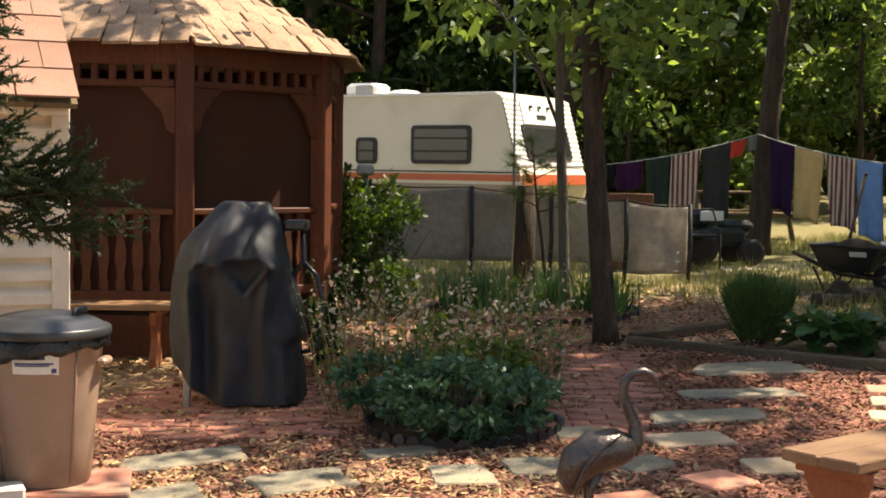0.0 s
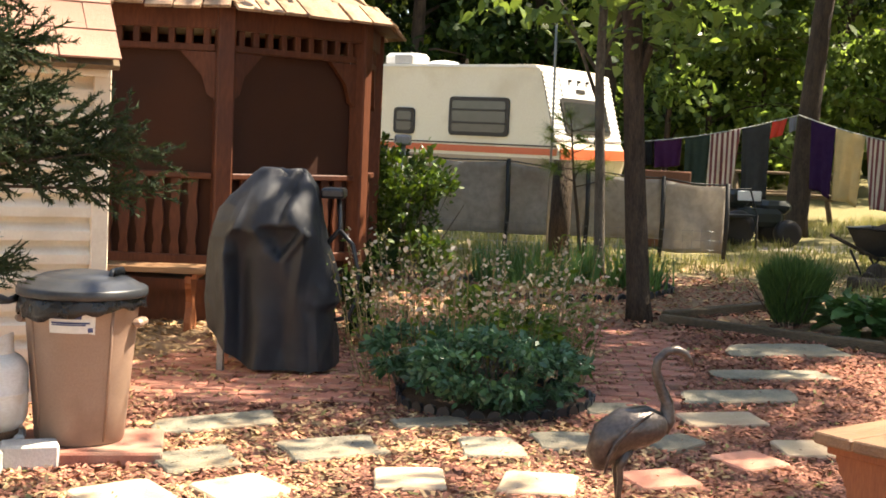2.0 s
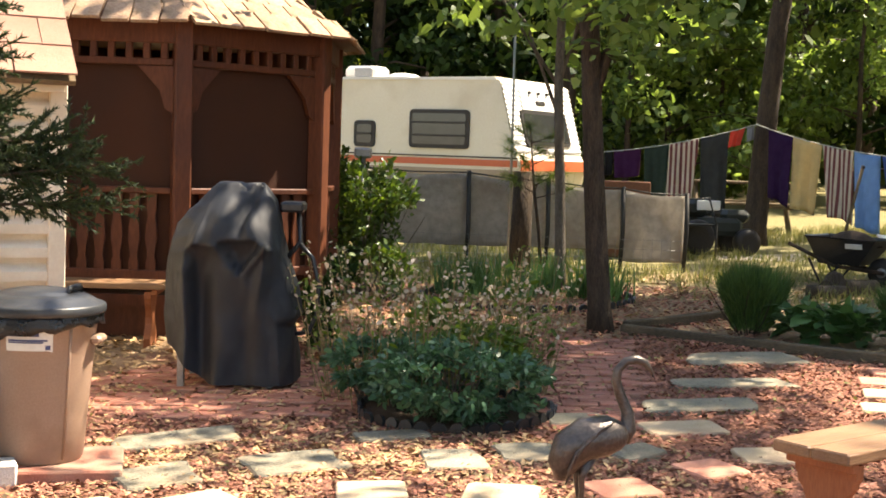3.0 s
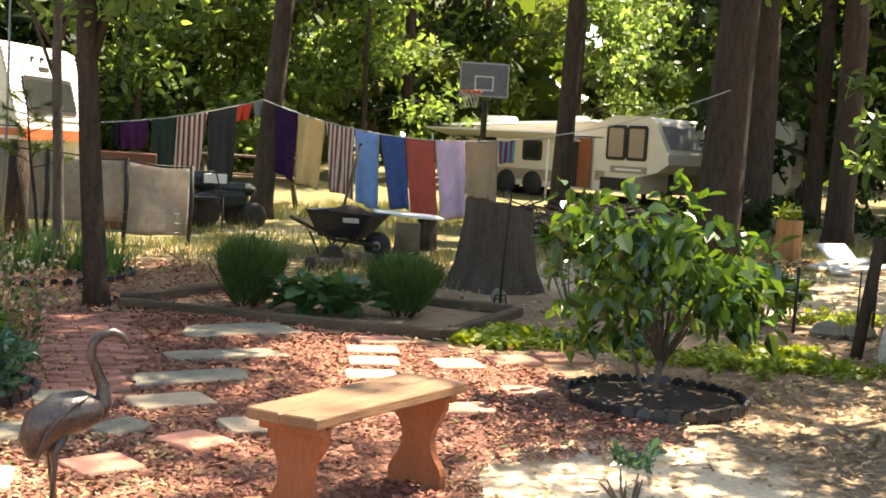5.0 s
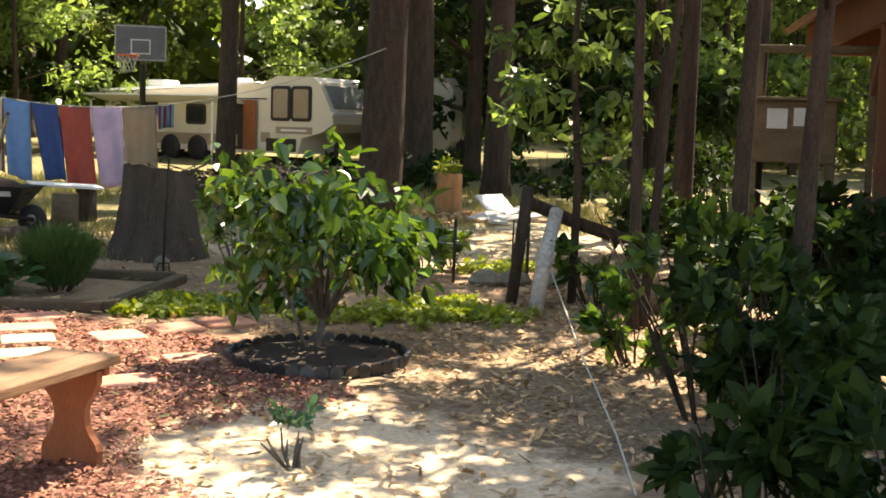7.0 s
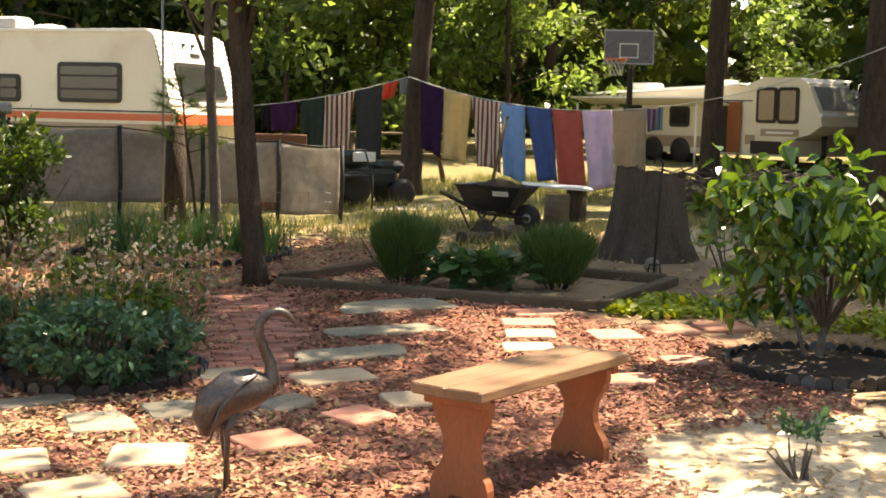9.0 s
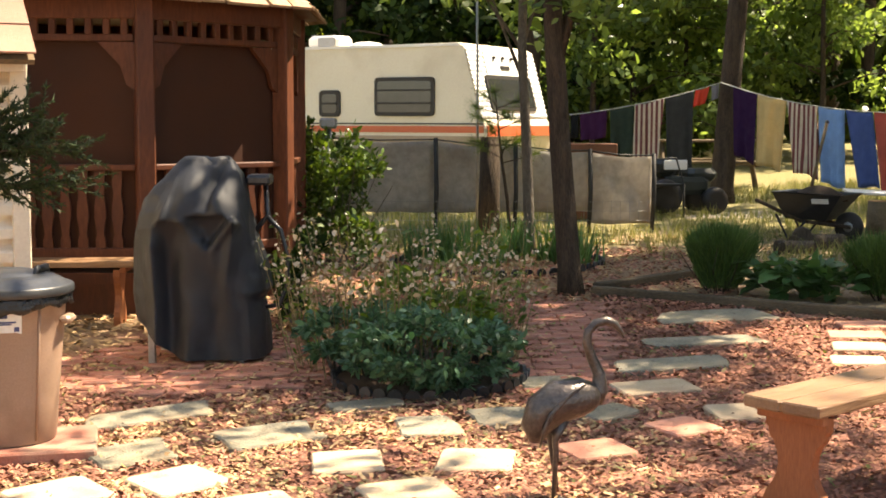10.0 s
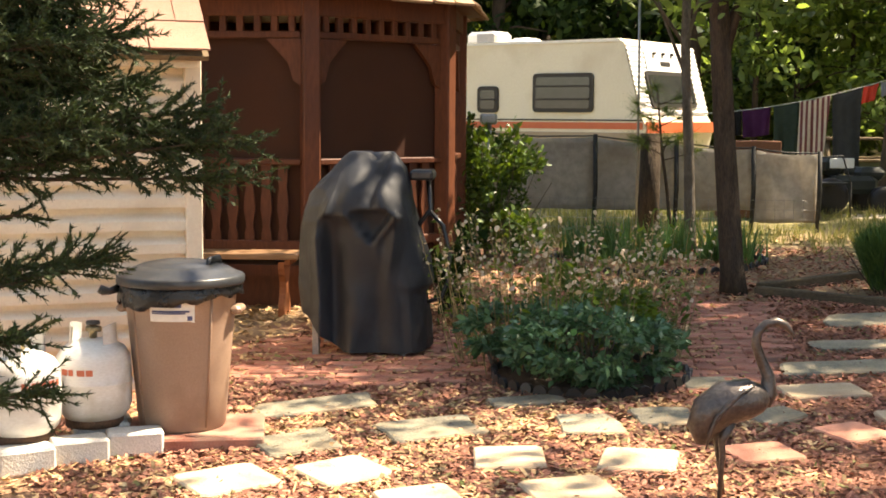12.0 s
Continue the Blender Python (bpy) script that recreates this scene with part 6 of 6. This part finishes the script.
part("bark_side", g, "stump", st)
t = Geo()
for rr, dz in ((0.29, 0.0), (0.2, -0.02), (0.1, -0.05), (0.02, -0.03)):
    for k in range(na):
        a = 2 * math.pi * k / na
        t.v.append((rr * math.cos(a), rr * math.sin(a), 0.76 + dz - 0.04 * math.cos(a) + 0.03 * noise.noise(Vector((rr * 9 * math.cos(a), rr * 9 * math.sin(a), 2)))))
for i in range(3):
    for k in range(na):
        t.f.append((i * na + k, i * na + (k + 1) % na, (i + 1) * na + (k + 1) % na, (i + 1) * na + k))
        t.s.append(False)
part("cut_top", t, "stump_top", st)

hook = thing("shepherd_hook", at(4.5, 10.2), "black iron shepherd hook stake in the ground", "garden stake")
part("rod", Geo().tube([(0, 0, -0.05), (0.02, 0, 0.5), (0.04, 0, 0.85)], 0.01, 8), "iron", hook)
part("hook", Geo().tube([(0.04, 0, 0.84), (0.045, 0, 0.9), (0.02, 0, 0.94), (-0.02, 0, 0.93), (-0.03, 0, 0.89)], 0.008, 8), "iron", hook)
part("foot_bar", Geo().tube([(-0.05, 0, 0.0), (-0.04, 0, 0.07), (0.05, 0, 0.07), (0.06, 0, 0.0)], 0.008, 6), "iron", hook)
single("white_rock", Geo().lathe([(0.04, -0.02), (0.065, 0.03), (0.05, 0.08), (0.02, 0.11)], n=10, wob=0.15, smooth=False), "slate", at(4.55, 10.35), "pale rock lying before the stump", "rock")

wb = thing("wheelbarrow", at(4.12, 13.4, 0, -38), "black wheelbarrow heaped with soil, shovel beside", "wheelbarrow")
g = Geo()
A = [(-0.36, -0.31, 0.48), (0.33, -0.29, 0.46), (0.33, 0.29, 0.46), (-0.36, 0.31, 0.48)]
B = [(-0.26, -0.2, 0.22), (0.14, -0.16, 0.21), (0.14, 0.16, 0.21), (-0.26, 0.2, 0.22)]
A2 = [(x * 1.05, y * 1.06, z + 0.012) for x, y, z in A]
g.add(B + A + A2, [(3, 2, 1, 0)] + [(i, (i + 1) % 4, 4 + (i + 1) % 4, 4 + i) for i in range(4)] + [(4 + i, 4 + (i + 1) % 4, 8 + (i + 1) % 4, 8 + i) for i in range(4)])
tray = part("tray", g, "black_pl", wb)
part("mark", Geo().box((0.12, -0.274, 0.405), (0.17, 0.012, 0.05), (26, 0, -1)), "paper", tray, "plain pale maker's mark")
part("soil", Geo().lathe([(0.3, 0.4), (0.25, 0.46), (0.12, 0.53), (0.02, 0.55)], n=18, wob=0.06, oval=0.8), "soil", wb)
for s in (-1, 1):
    part("handle", Geo().tube([(0.36, s * 0.06, 0.15), (-0.1, s * 0.2, 0.2), (-0.55, s * 0.27, 0.4)], 0.02, 8), "bark", wb)
    part("leg", Geo().tube([(-0.05, s * 0.2, 0.2), (-0.22, s * 0.2, 0.0), (-0.36, s * 0.2, 0.26)], 0.014, 6), "iron", wb)
wheel = part("wheel", Geo().lathe([(0.06, -0.035), (0.135, -0.04), (0.15, 0), (0.135, 0.04), (0.06, 0.035)], n=20), "rv_dark", wb, m=pose(0.32, 0, 0.15, 90, 0, 0))
part("hub", Geo().lathe([(0.08, -0.03), (0.08, 0.03), (0.02, 0.04)], n=12), "steel", wheel)
sv = thing("shovel", at(4.02, 13.42, 0, 0), "long-handled shovel standing in the barrow", "shovel")
part("shaft", Geo().tube([(0.0, 0, 0.38), (0.17, 0.0, 1.18)], 0.016, 8), "timber", sv)
part("grip", Geo().tube([(0.165, -0.05, 1.18), (0.18, 0.05, 1.19)], 0.014, 8), "black_pl", sv)
part("blade", Geo().prism([(-0.08, 0), (0.08, 0), (0.07, 0.09), (0, 0.13), (-0.07, 0.09)], -0.004, 0.004, pose(0, 0, 0.42, -95, 0, 0)), "steel", sv)
lg = thing("log_round", at(4.95, 13.95), "short upright sawn log on the grass", "log")
part("side", Geo().lathe([(0.15, -0.02), (0.14, 0.1), (0.135, 0.33)], n=18, wob=0.03), "timber", lg)
part("cut_face", Geo().lathe([(0.13, 0.325), (0.13, 0.335), (0.02, 0.336)], n=18), "cutwood", lg)
single("plywood_sheet", Geo().box((0, 0, 0.39), (0.75, 0.3, 0.025), (4, 3, 0), 0.004), "white", at(5.05, 14.25, 0, -6), "white weathered board lying across the log and barrow", "board")
for x, y in ((5.3, 14.3),):
    single("support_log", Geo().lathe([(0.12, -0.02), (0.11, 0.35)], n=14), "stump", at(x, y), "short log under the white board", "log")
for x, y, s in ((3.85, 13.0, 0.1), (3.6, 12.4, 0.07), (4.0, 12.7, 0.08), (3.75, 12.9, 0.07)):
    single("split_log", Geo().tube([(-0.18, 0, s), (0.18, 0, s)], [s, s * 0.95], 9), "stump", at(x, y, -0.02, 80 * rng.random()), "dark split firewood log on the ground", "log", "firewood logs")

# ---- basketball hoop ----
bb = thing("basketball_hoop", at(8.15, 20.0, 0, -20), "basketball hoop with smoked backboard on a black pole", "basketball hoop")
zb = 2.6 - G(8.15, 20)
part("pole", Geo().tube([(0.05, 0.55, -0.05), (0.05, 0.5, 1.6), (0.05, 0.3, 2.2)], 0.05, 10), "iron", bb)
part("base", Geo().box((0.05, 0.6, 0.08), (0.6, 0.8, 0.18), bevel=0.05), "iron", bb)
bd = part("backboard", Geo().box((0, 0, zb), (0.78, 0.04, 0.55), bevel=0.01), "board", bb)
for x, z, sx, sz in ((0, 0.255, 0.78, 0.02), (0, -0.255, 0.78, 0.02), (-0.38, 0, 0.02, 0.5), (0.38, 0, 0.02, 0.5)):
    part("border", Geo().box((x, -0.024, zb + z), (sx, 0.012, sz)), "steel", bd)
for x, z, sx, sz in ((0, 0.05, 0.3, 0.016), (0, -0.16, 0.3, 0.016), (-0.14, -0.055, 0.016, 0.2), (0.14, -0.055, 0.016, 0.2)):
    part("target_square", Geo().box((x, -0.024, zb + z), (sx, 0.01, sz)), "white", bd)
part("arm", Geo().tube([(0.05, 0.35, zb - 0.3), (0, 0.02, zb - 0.1)], 0.03, 8), "iron", bb)
ring = [(0.17 * math.cos(a) - 0.2, -0.22 + 0.17 * math.sin(a), zb - 0.2) for a in np.linspace(0, 2 * math.pi, 20)]
part("rim", Geo().tube(ring, 0.012, 6), "rv_red", bb)
part("rim_bracket", Geo().box((-0.12, -0.04, zb - 0.2), (0.1, 0.1, 0.06)), "rv_red", bb)
net = Geo()
for k in range(12):
    a = 2 * math.pi * k / 12
    for tw in (0.5, -0.5):
        net.tube([(0.17 * math.cos(a) - 0.2, -0.22 + 0.17 * math.sin(a), zb - 0.2), (0.12 * math.cos(a + tw) - 0.2, -0.22 + 0.12 * math.sin(a + tw), zb - 0.33), (0.1 * math.cos(a + 2 * tw) - 0.2, -0.22 + 0.1 * math.sin(a + 2 * tw), zb - 0.45)], 0.005, 3, cap=False)
part("net", net, "rope", bb)

# ---- fifth-wheel camper ----
fw = thing("fifth_wheel_camper", pose(11.92, 23.16, G(11.92, 23.16), 0, 0, -65), "white fifth-wheel camper with raised nose and open door", "camper")
side = [(-4.2, 0.2), (0.75, 0.2), (0.82, 0.5), (1.3, 0.62), (1.55, 0.78), (1.5, 1.0), (1.2, 1.55), (1.05, 1.64), (0.25, 1.66), (-0.15, 1.5), (-4.2, 1.3)]
g = Geo()
n = len(side)
g.add([(x, 0, z) for x, z in side] + [(x, 2.3, z) for x, z in side], [tuple(range(n)), tuple(range(n, 2 * n))[::-1]] + [(i, n + i, n + (i + 1) % n, (i + 1) % n) for i in range(n)])
part("body", g, "rv", fw)
part("roof_cap", Geo().box((-2.2, 1.1, 1.43), (4.1, 2.5, 0.05), (0, -2.5, 0), 0.02), "rv_white", fw)
part("nose_window", Geo().box((1.365, 1.15, 1.28), (0.03, 2.05, 0.48), (0, -28, 0), 0.01), "steel", fw, "bright slanted front window")
part("nose_trim", Geo().box((1.53, 1.15, 0.97), (0.05, 2.32, 0.06), bevel=0.01), "rv_white", fw)
window(fw, pose(0.34, 0, 1.14), 0.46, 0.66, mat="rv_tan")
window(fw, pose(0.82, 0, 1.14), 0.46, 0.66, mat="rv_tan")
window(fw, pose(-1.75, 0, 0.9), 0.5, 0.4)
window(fw, pose(-3.0, 0, 1.0), 0.5, 0.28)
# dark panel on the wall stands in for the unlit door opening
part("doorway", Geo().box((-0.75, -0.004, 0.72), (0.36, 0.012, 0.95), bevel=0.002), "rv_dark", fw)
part("door", Geo().box((-0.38, -0.05, 0.72), (0.34, 0.03, 0.95), (0, 0, -8), 0.008), "bench_leg", fw)
part("emblem", Geo().box((0.65, -0.01, 0.64), (0.85, 0.012, 0.13), bevel=0.003), "rv_tan", fw)
part("emblem_bar", Geo().box((0.65, -0.018, 0.64), (0.6, 0.01, 0.04)), "rv_white", fw)
part("trim_line", Geo().box((-0.5, -0.008, 1.22), (1.0, 0.012, 0.025)), "rv_dark", fw)
part("lower_stripe", Geo().box((-2.4, -0.01, 0.42), (3.4, 0.012, 0.22)), "rv_tan", fw)
part("hatch", Geo().box((0.35, -0.01, 0.36), (0.7, 0.014, 0.24), bevel=0.003), "rv_dark", fw)
part("side_emblem", Geo().box((-0.02, -0.01, 0.5), (0.22, 0.012, 0.18), bevel=0.003), "rv_tan", fw)
part("roof_unit", Geo().box((-3.2, 0.6, 1.5), (0.6, 0.5, 0.16), bevel=0.05), "rv_white", fw)
part("roof_unit", Geo().box((-1.2, 0.6, 1.56), (0.5, 0.4, 0.14), bevel=0.04), "rv_white", fw)
for x in (-2.4, -1.7):
    part("wheel", Geo().lathe([(0.12, -0.09), (0.24, -0.09), (0.26, 0), (0.24, 0.09), (0.12, 0.09)], n=18), "rv_dark", fw, m=pose(x, 0.05, 0.25, 90, 0, 0))
for x in (0.6, 1.2):
    part("landing_leg", Geo().tube([(x, 0.6, -0.03), (x, 0.6, 0.6)], 0.05, 8), "iron", fw)
part("awning", Geo().box((-2.3, -0.35, 1.19), (3.6, 0.75, 0.03), (-10, 0, 0)), "white", fw)
for x in (-0.75, -3.9):
    part("awning_pole", Geo().tube([(x, -0.7, -0.03), (x, -0.7, 1.14)], 0.022, 8), "rv_white", fw)
bv = thing("white_van", at(15.2, 23.0, 0, -122), "white van parked behind the trunks", "van")
part("body", Geo().box((0, 0, 0.95), (3.4, 1.7, 1.4), bevel=0.2), "rv", bv)
part("side_window", Geo().box((0.6, -0.9, 1.25), (1.0, 0.03, 0.5), bevel=0.01), "glass", bv)
for x in (-1.3, 1.3):
    for y in (-0.85, 0.85):
        part("wheel", Geo().lathe([(0.15, -0.09), (0.29, -0.09), (0.31, 0), (0.29, 0.09), (0.15, 0.09)], n=16), "rv_dark", bv, m=pose(x, y, 0.3, 90, 0, 0))

# ---- picnic table and small utility vehicle under the line ----
pt = thing("picnic_table", at(4.4, 20.3, 0, 8), "weathered wooden picnic table with benches", "picnic table")
for i in range(5):
    part("top_board", Geo().box((0, -0.3 + i * 0.15, 0.74), (1.8, 0.14, 0.035), bevel=0.006), "timber", pt)
for s in (-1, 1):
    part("bench_board", Geo().box((0, s * 0.66, 0.44), (1.8, 0.24, 0.035), bevel=0.006), "timber", pt)
    part("cross_beam", Geo().box((s * 0.65, 0, 0.41), (0.04, 1.5, 0.09)), "timber", pt)
    for q in (-1, 1):
        part("leg", Geo().tube([(s * 0.68, q * 0.6, -0.03), (s * 0.68, q * 0.25, 0.72)], 0.04, 6), "timber", pt)
for x, c, h in ((-0.35, "navy", 0.3), (-0.22, "grey", 0.22)):
    single("bottle", Geo().lathe([(0.05, 0), (0.055, 0.02), (0.055, h * 0.6), (0.02, h * 0.8), (0.02, h)], n=12), M["white"] if c == "grey" else C["blue"], pose(4.4 + x, 20.2, G(4.4, 20.3) + 0.757 + (x * 0.0)), "blue and white plastic bottle on the picnic table", "bottle", "bottles on the table")
av = thing("utility_vehicle", at(3.35, 16.7, 0, 12), "small dark garden tractor parked on the grass", "vehicle")
part("body", Geo().box((0.05, 0, 0.34), (0.62, 0.5, 0.22), bevel=0.06), "hull", av)
part("hood", Geo().box((0.28, 0, 0.47), (0.4, 0.4, 0.16), bevel=0.06), "hull", av)
part("seat", Geo().box((-0.2, 0, 0.56), (0.3, 0.32, 0.22), bevel=0.06), "hull", av)
part("headlight_panel", Geo().box((-0.12, -0.24, 0.6), (0.3, 0.03, 0.12), bevel=0.01), "white", av)
for x, y, rr in ((-0.28, -0.3, 0.22), (0.38, -0.28, 0.17), (-0.28, 0.3, 0.22), (0.38, 0.28, 0.17)):
    wh = part("wheel", Geo().lathe([(rr * 0.5, -0.08), (rr * 0.9, -0.08), (rr, -0.03), (rr, 0.03), (rr * 0.9, 0.08), (rr * 0.5, 0.08)], n=18), "rv_dark", av, m=pose(x, y, rr - 0.01, 90, 0, 0))
    part("rim", Geo().lathe([(rr * 0.5, -0.06), (rr * 0.5, 0.06), (0.02, 0.05)], n=12), "tarp", wh)
single("folding_chair_frame", Geo().tube([(-0.2, 0, 0), (-0.1, 0, 0.7), (0.2, 0, 0.72), (0.3, 0, 0.4), (-0.1, 0, 0.38)], 0.014, 6).tube([(0.3, 0, 0.0), (0.3, 0, 0.42)], 0.014, 6).box((0.08, 0.1, 0.4), (0.4, 0.3, 0.02)), "iron", at(3.0, 16.0), "black metal chair frame by the fence", "chair")
single("shed_crate", Geo().box((0, 0, 0.45), (0.7, 0.4, 0.9), bevel=0.01), "house", at(2.15, 16.2), "brown wooden crate behind the tarp fence", "crate")

# ---- stub, boards, brush and wire by the far path ----
sb = thing("cut_trunk", at(9.62, 13.6), "orange sawn trunk piece with sprouting leaves", "stump")
part("wood", Geo().lathe([(0.17, -0.05), (0.16, 0.2), (0.15, 0.48)], n=14, wob=0.05, smooth=False), "cutwood", sb)
P = blob(130, (-0.02, 0, 0.56), (0.17, 0.15, 0.1), 0.2)
part("foliage", fast_mesh("foliage", leaves(P, 0.07), 6), "leaf_lime", sb)
for x, y, a, l in ((9.55, 12.7, 20, 0.5), (9.8, 12.4, -30, 0.7), (10.0, 12.9, 5, 0.6), (9.4, 12.3, 60, 0.4)):
    single("scrap_board", Geo().box((0, 0, 0.05), (l, 0.22, 0.03), (8 * rng.normal(), -8, 0), 0.004), "concrete", at(x, y, 0, a), "pale scrap board on the ground", "board", "scrap boards")
single("plywood_offcut", Geo().box((0, 0, 0.14), (0.5, 0.03, 0.34), (-50, 0, 0), 0.004), "white", at(9.9, 13.0, 0, 15), "pale plywood leaning by the cut trunk", "plywood")
for x, y, n in ((7.6, 14.6, 110), (6.9, 14.9, 80), (8.6, 14.6, 50)):
    g = Geo()
    for i in range(n):
        a = rng.random() * 6.283
        p = Vector((rng.normal() * 0.35, rng.normal() * 0.25, 0.02 + 0.42 * rng.random()))
        d = Vector((math.cos(a), math.sin(a) * 0.5, rng.normal() * 0.35)) * 0.5
        g.tube([p - d * 0.5, p + Vector((0, 0, 0.05)), p + d], [0.012, 0.009, 0.003], 4, cap=False)
    single("brush_pile", g, "bark_grey", at(x, y), "heap of bare cut branches on the ground", "brush pile", kind="stuff")
chips("wood_chips", scatter(2600, lambda x, y: ((x - 8.9) / 1.0) ** 2 + ((y - 13.3) / 0.9) ** 2 < 1, (7.6, 12), (10.2, 14.6)), "litter", 0.09, "pale wood chips heaped round the cut trunk")
wf = thing("wire_fence", pose(0, 0, 0), "low wire garden fence on thin black rods", "fence")
rods = [(6.1, 9.4), (6.36, 8.75), (6.75, 8.5), (7.1, 8.75), (6.95, 8.3), (5.7, 9.5), (7.4, 8.5)]
for i, (x, y) in enumerate(rods):
    h = 0.5 if i != 3 else 0.62
    part("rod", Geo().tube([(x, y, G(x, y) - 0.05), (x + 0.01, y, G(x, y) + h)], 0.014 if i in (1, 3) else 0.007, 6), "iron", wf)
for z in (0.15, 0.3, 0.42):
    for (x0, y0), (x1, y1) in zip(rods, rods[1:5]):
        part("wire", Geo().tube([(x0, y0, G(x0, y0) + z), (x1, y1, G(x1, y1) + z)], 0.003, 4), "steel", wf)
for x, y in ((6.7, 8.4), (6.9, 8.2), (6.5, 8.5)):
    single("edge_rock", Geo().lathe([(0.1, -0.03), (0.14, 0.03), (0.1, 0.09), (0.03, 0.12)], n=10, wob=0.12, smooth=False), "slate", at(x, y, 0, 60 * rng.random()), "grey rock edging the path", "rock", "edge rocks")
lp2 = thing("leaning_post", at(6.1, 7.35), "pale weathered post leaning against dark rails", "post")
part("post", Geo().tube([(0, 0, -0.04), (0.15, 0.1, 0.35), (0.34, 0.22, 0.68)], [0.055, 0.055, 0.05], 10), "birch", lp2)
part("rail", Geo().tube([(0.15, 0.33, 0.74), (0.6, 0.3, 0.58), (1.3, 0.1, 0.36)], 0.05, 8), "bark", lp2)
part("stake", Geo().tube([(0.02, 0.32, -0.05), (0.14, 0.3, 0.85)], 0.045, 8), "bark", lp2)
single("fallen_log", Geo().tube([(-0.3, 0, 0.09), (0, 0.03, 0.1), (0.6, 0, 0.09)], [0.1, 0.1, 0.09], 12), "bark_grey", at(6.75, 6.9, 0, -35), "grey fallen log along the path", "log")
single("fallen_branch", Geo().tube([(-1.6, 0, 0.05), (0, 0.05, 0.4), (1.5, 0, 0.75), (1.8, 0, 0.0)], [0.06, 0.06, 0.05, 0.05], 8), "bark_grey", at(10.2, 8.0, 0, 20), "grey fallen branch in the shade", "branch")

single("guy_wire", Geo().tube([(6.25, 7.4, G(6.25, 7.4) + 0.3), (5.03, 5.55, G(5, 5.5) + 0.08), (4.23, 4.36, G(4.2, 4.3) + 0.03), (3.75, 3.7, G(3.75, 3.7) + 0.005)], 0.005, 5), "rope", Matrix(), "thin pale wire running down from the leaning post", "wire")

# ---- porch of the neighbouring house ----
hs = thing("house_porch", pose(13.1, 11.1, G(13.1, 11.1), 0, 0, -132.4), "red-brown wooden house porch under a shingle roof", "house")
# x runs along the eave towards the viewer, y into the house
EH = 2.38
part("deck", Geo().box((3.5, 1.0, 0.2), (8.0, 2.0, 0.1)), "house", hs)
part("wall", Geo().box((3.5, 1.9, 1.2), (8.0, 0.15, 2.4)), "siding", hs)
part("fascia", Geo().box((3.5, 0.03, EH - 0.2), (7.6, 0.06, 0.36), bevel=0.01), "house", hs)
part("gable_wall", Geo().box((-0.2, 1.2, EH - 0.1), (0.1, 2.2, 0.5)), "house", hs)
part("ceiling", Geo().box((3.5, 1.0, EH), (7.6, 2.0, 0.04)), "house", hs)
part("roof_deck", Geo().box((3.6, 1.15, EH + 0.72), (8.0, 3.2, 0.05), (30, 0, 0)), "roofgrey", hs)
sm = Geo().box((0, 0, 0), (0.3, 0.2, 0.014)).mesh("shingle")
for rr in range(12):
    for k in range(24):
        part("shingle", sm, "roofgrey", hs, m=pose(3.6, 1.15, EH + 0.76, 30, 0, 0) @ pose(-3.8 + k * 0.306 + (0.15 if rr % 2 else 0), -1.55 + rr * 0.155, 0.006, 3, 0, 0))
for x in (0.1, 4.9, 7.3):
    part("post", Geo().box((x, 0.1, EH / 2 - 0.1), (0.13, 0.13, EH), bevel=0.012), "house", hs)
    part("knee_brace", Geo().box((x - 0.35, 0.1, EH - 0.65), (0.85, 0.07, 0.09), (0, -42, 0), 0.008), "house", hs)
part("window", Geo().box((3.0, 1.81, 1.3), (0.9, 0.04, 1.0), bevel=0.01), "glass", hs)
part("door", Geo().box((1.2, 1.81, 1.25), (0.85, 0.04, 1.9), bevel=0.01), "house", hs)
part("hanging_cloth", Geo().box((3.9, 0.35, 1.6), (0.12, 0.3, 0.7), bevel=0.03), C["blue"], hs)
bx = thing("wooden_hutch", pose(10.75, 9.2, G(10.75, 9.2), 0, 0, -48), "brown wooden hutch on legs beside the porch", "hutch")
part("case", Geo().box((0, 0.3, 1.17), (0.85, 0.6, 0.62), bevel=0.015), "timber", bx)
part("lid", Geo().box((0, 0.28, 1.5), (0.95, 0.7, 0.035), bevel=0.008), "timber", bx)
part("upper_beam", Geo().box((0.25, 0.1, 2.0), (1.3, 0.06, 0.08), bevel=0.008), "timber", bx)
part("beam_post", Geo().box((-0.35, 0.1, 1.75), (0.07, 0.07, 0.5), bevel=0.006), "timber", bx)
part("beam_post", Geo().box((0.75, 0.1, 1.0), (0.07, 0.07, 2.0), bevel=0.006), "timber", bx)
for x in (-0.38, 0.38):
    for y in (0.06, 0.54):
        part("leg", Geo().box((x, y, 0.42), (0.08, 0.08, 0.92), bevel=0.006), "timber", bx)
part("notice_paper", Geo().box((-0.16, -0.008, 1.3), (0.2, 0.01, 0.2)), "paper", bx)
part("notice_paper", Geo().box((0.08, -0.008, 1.32), (0.16, 0.01, 0.18)), "paper", bx)
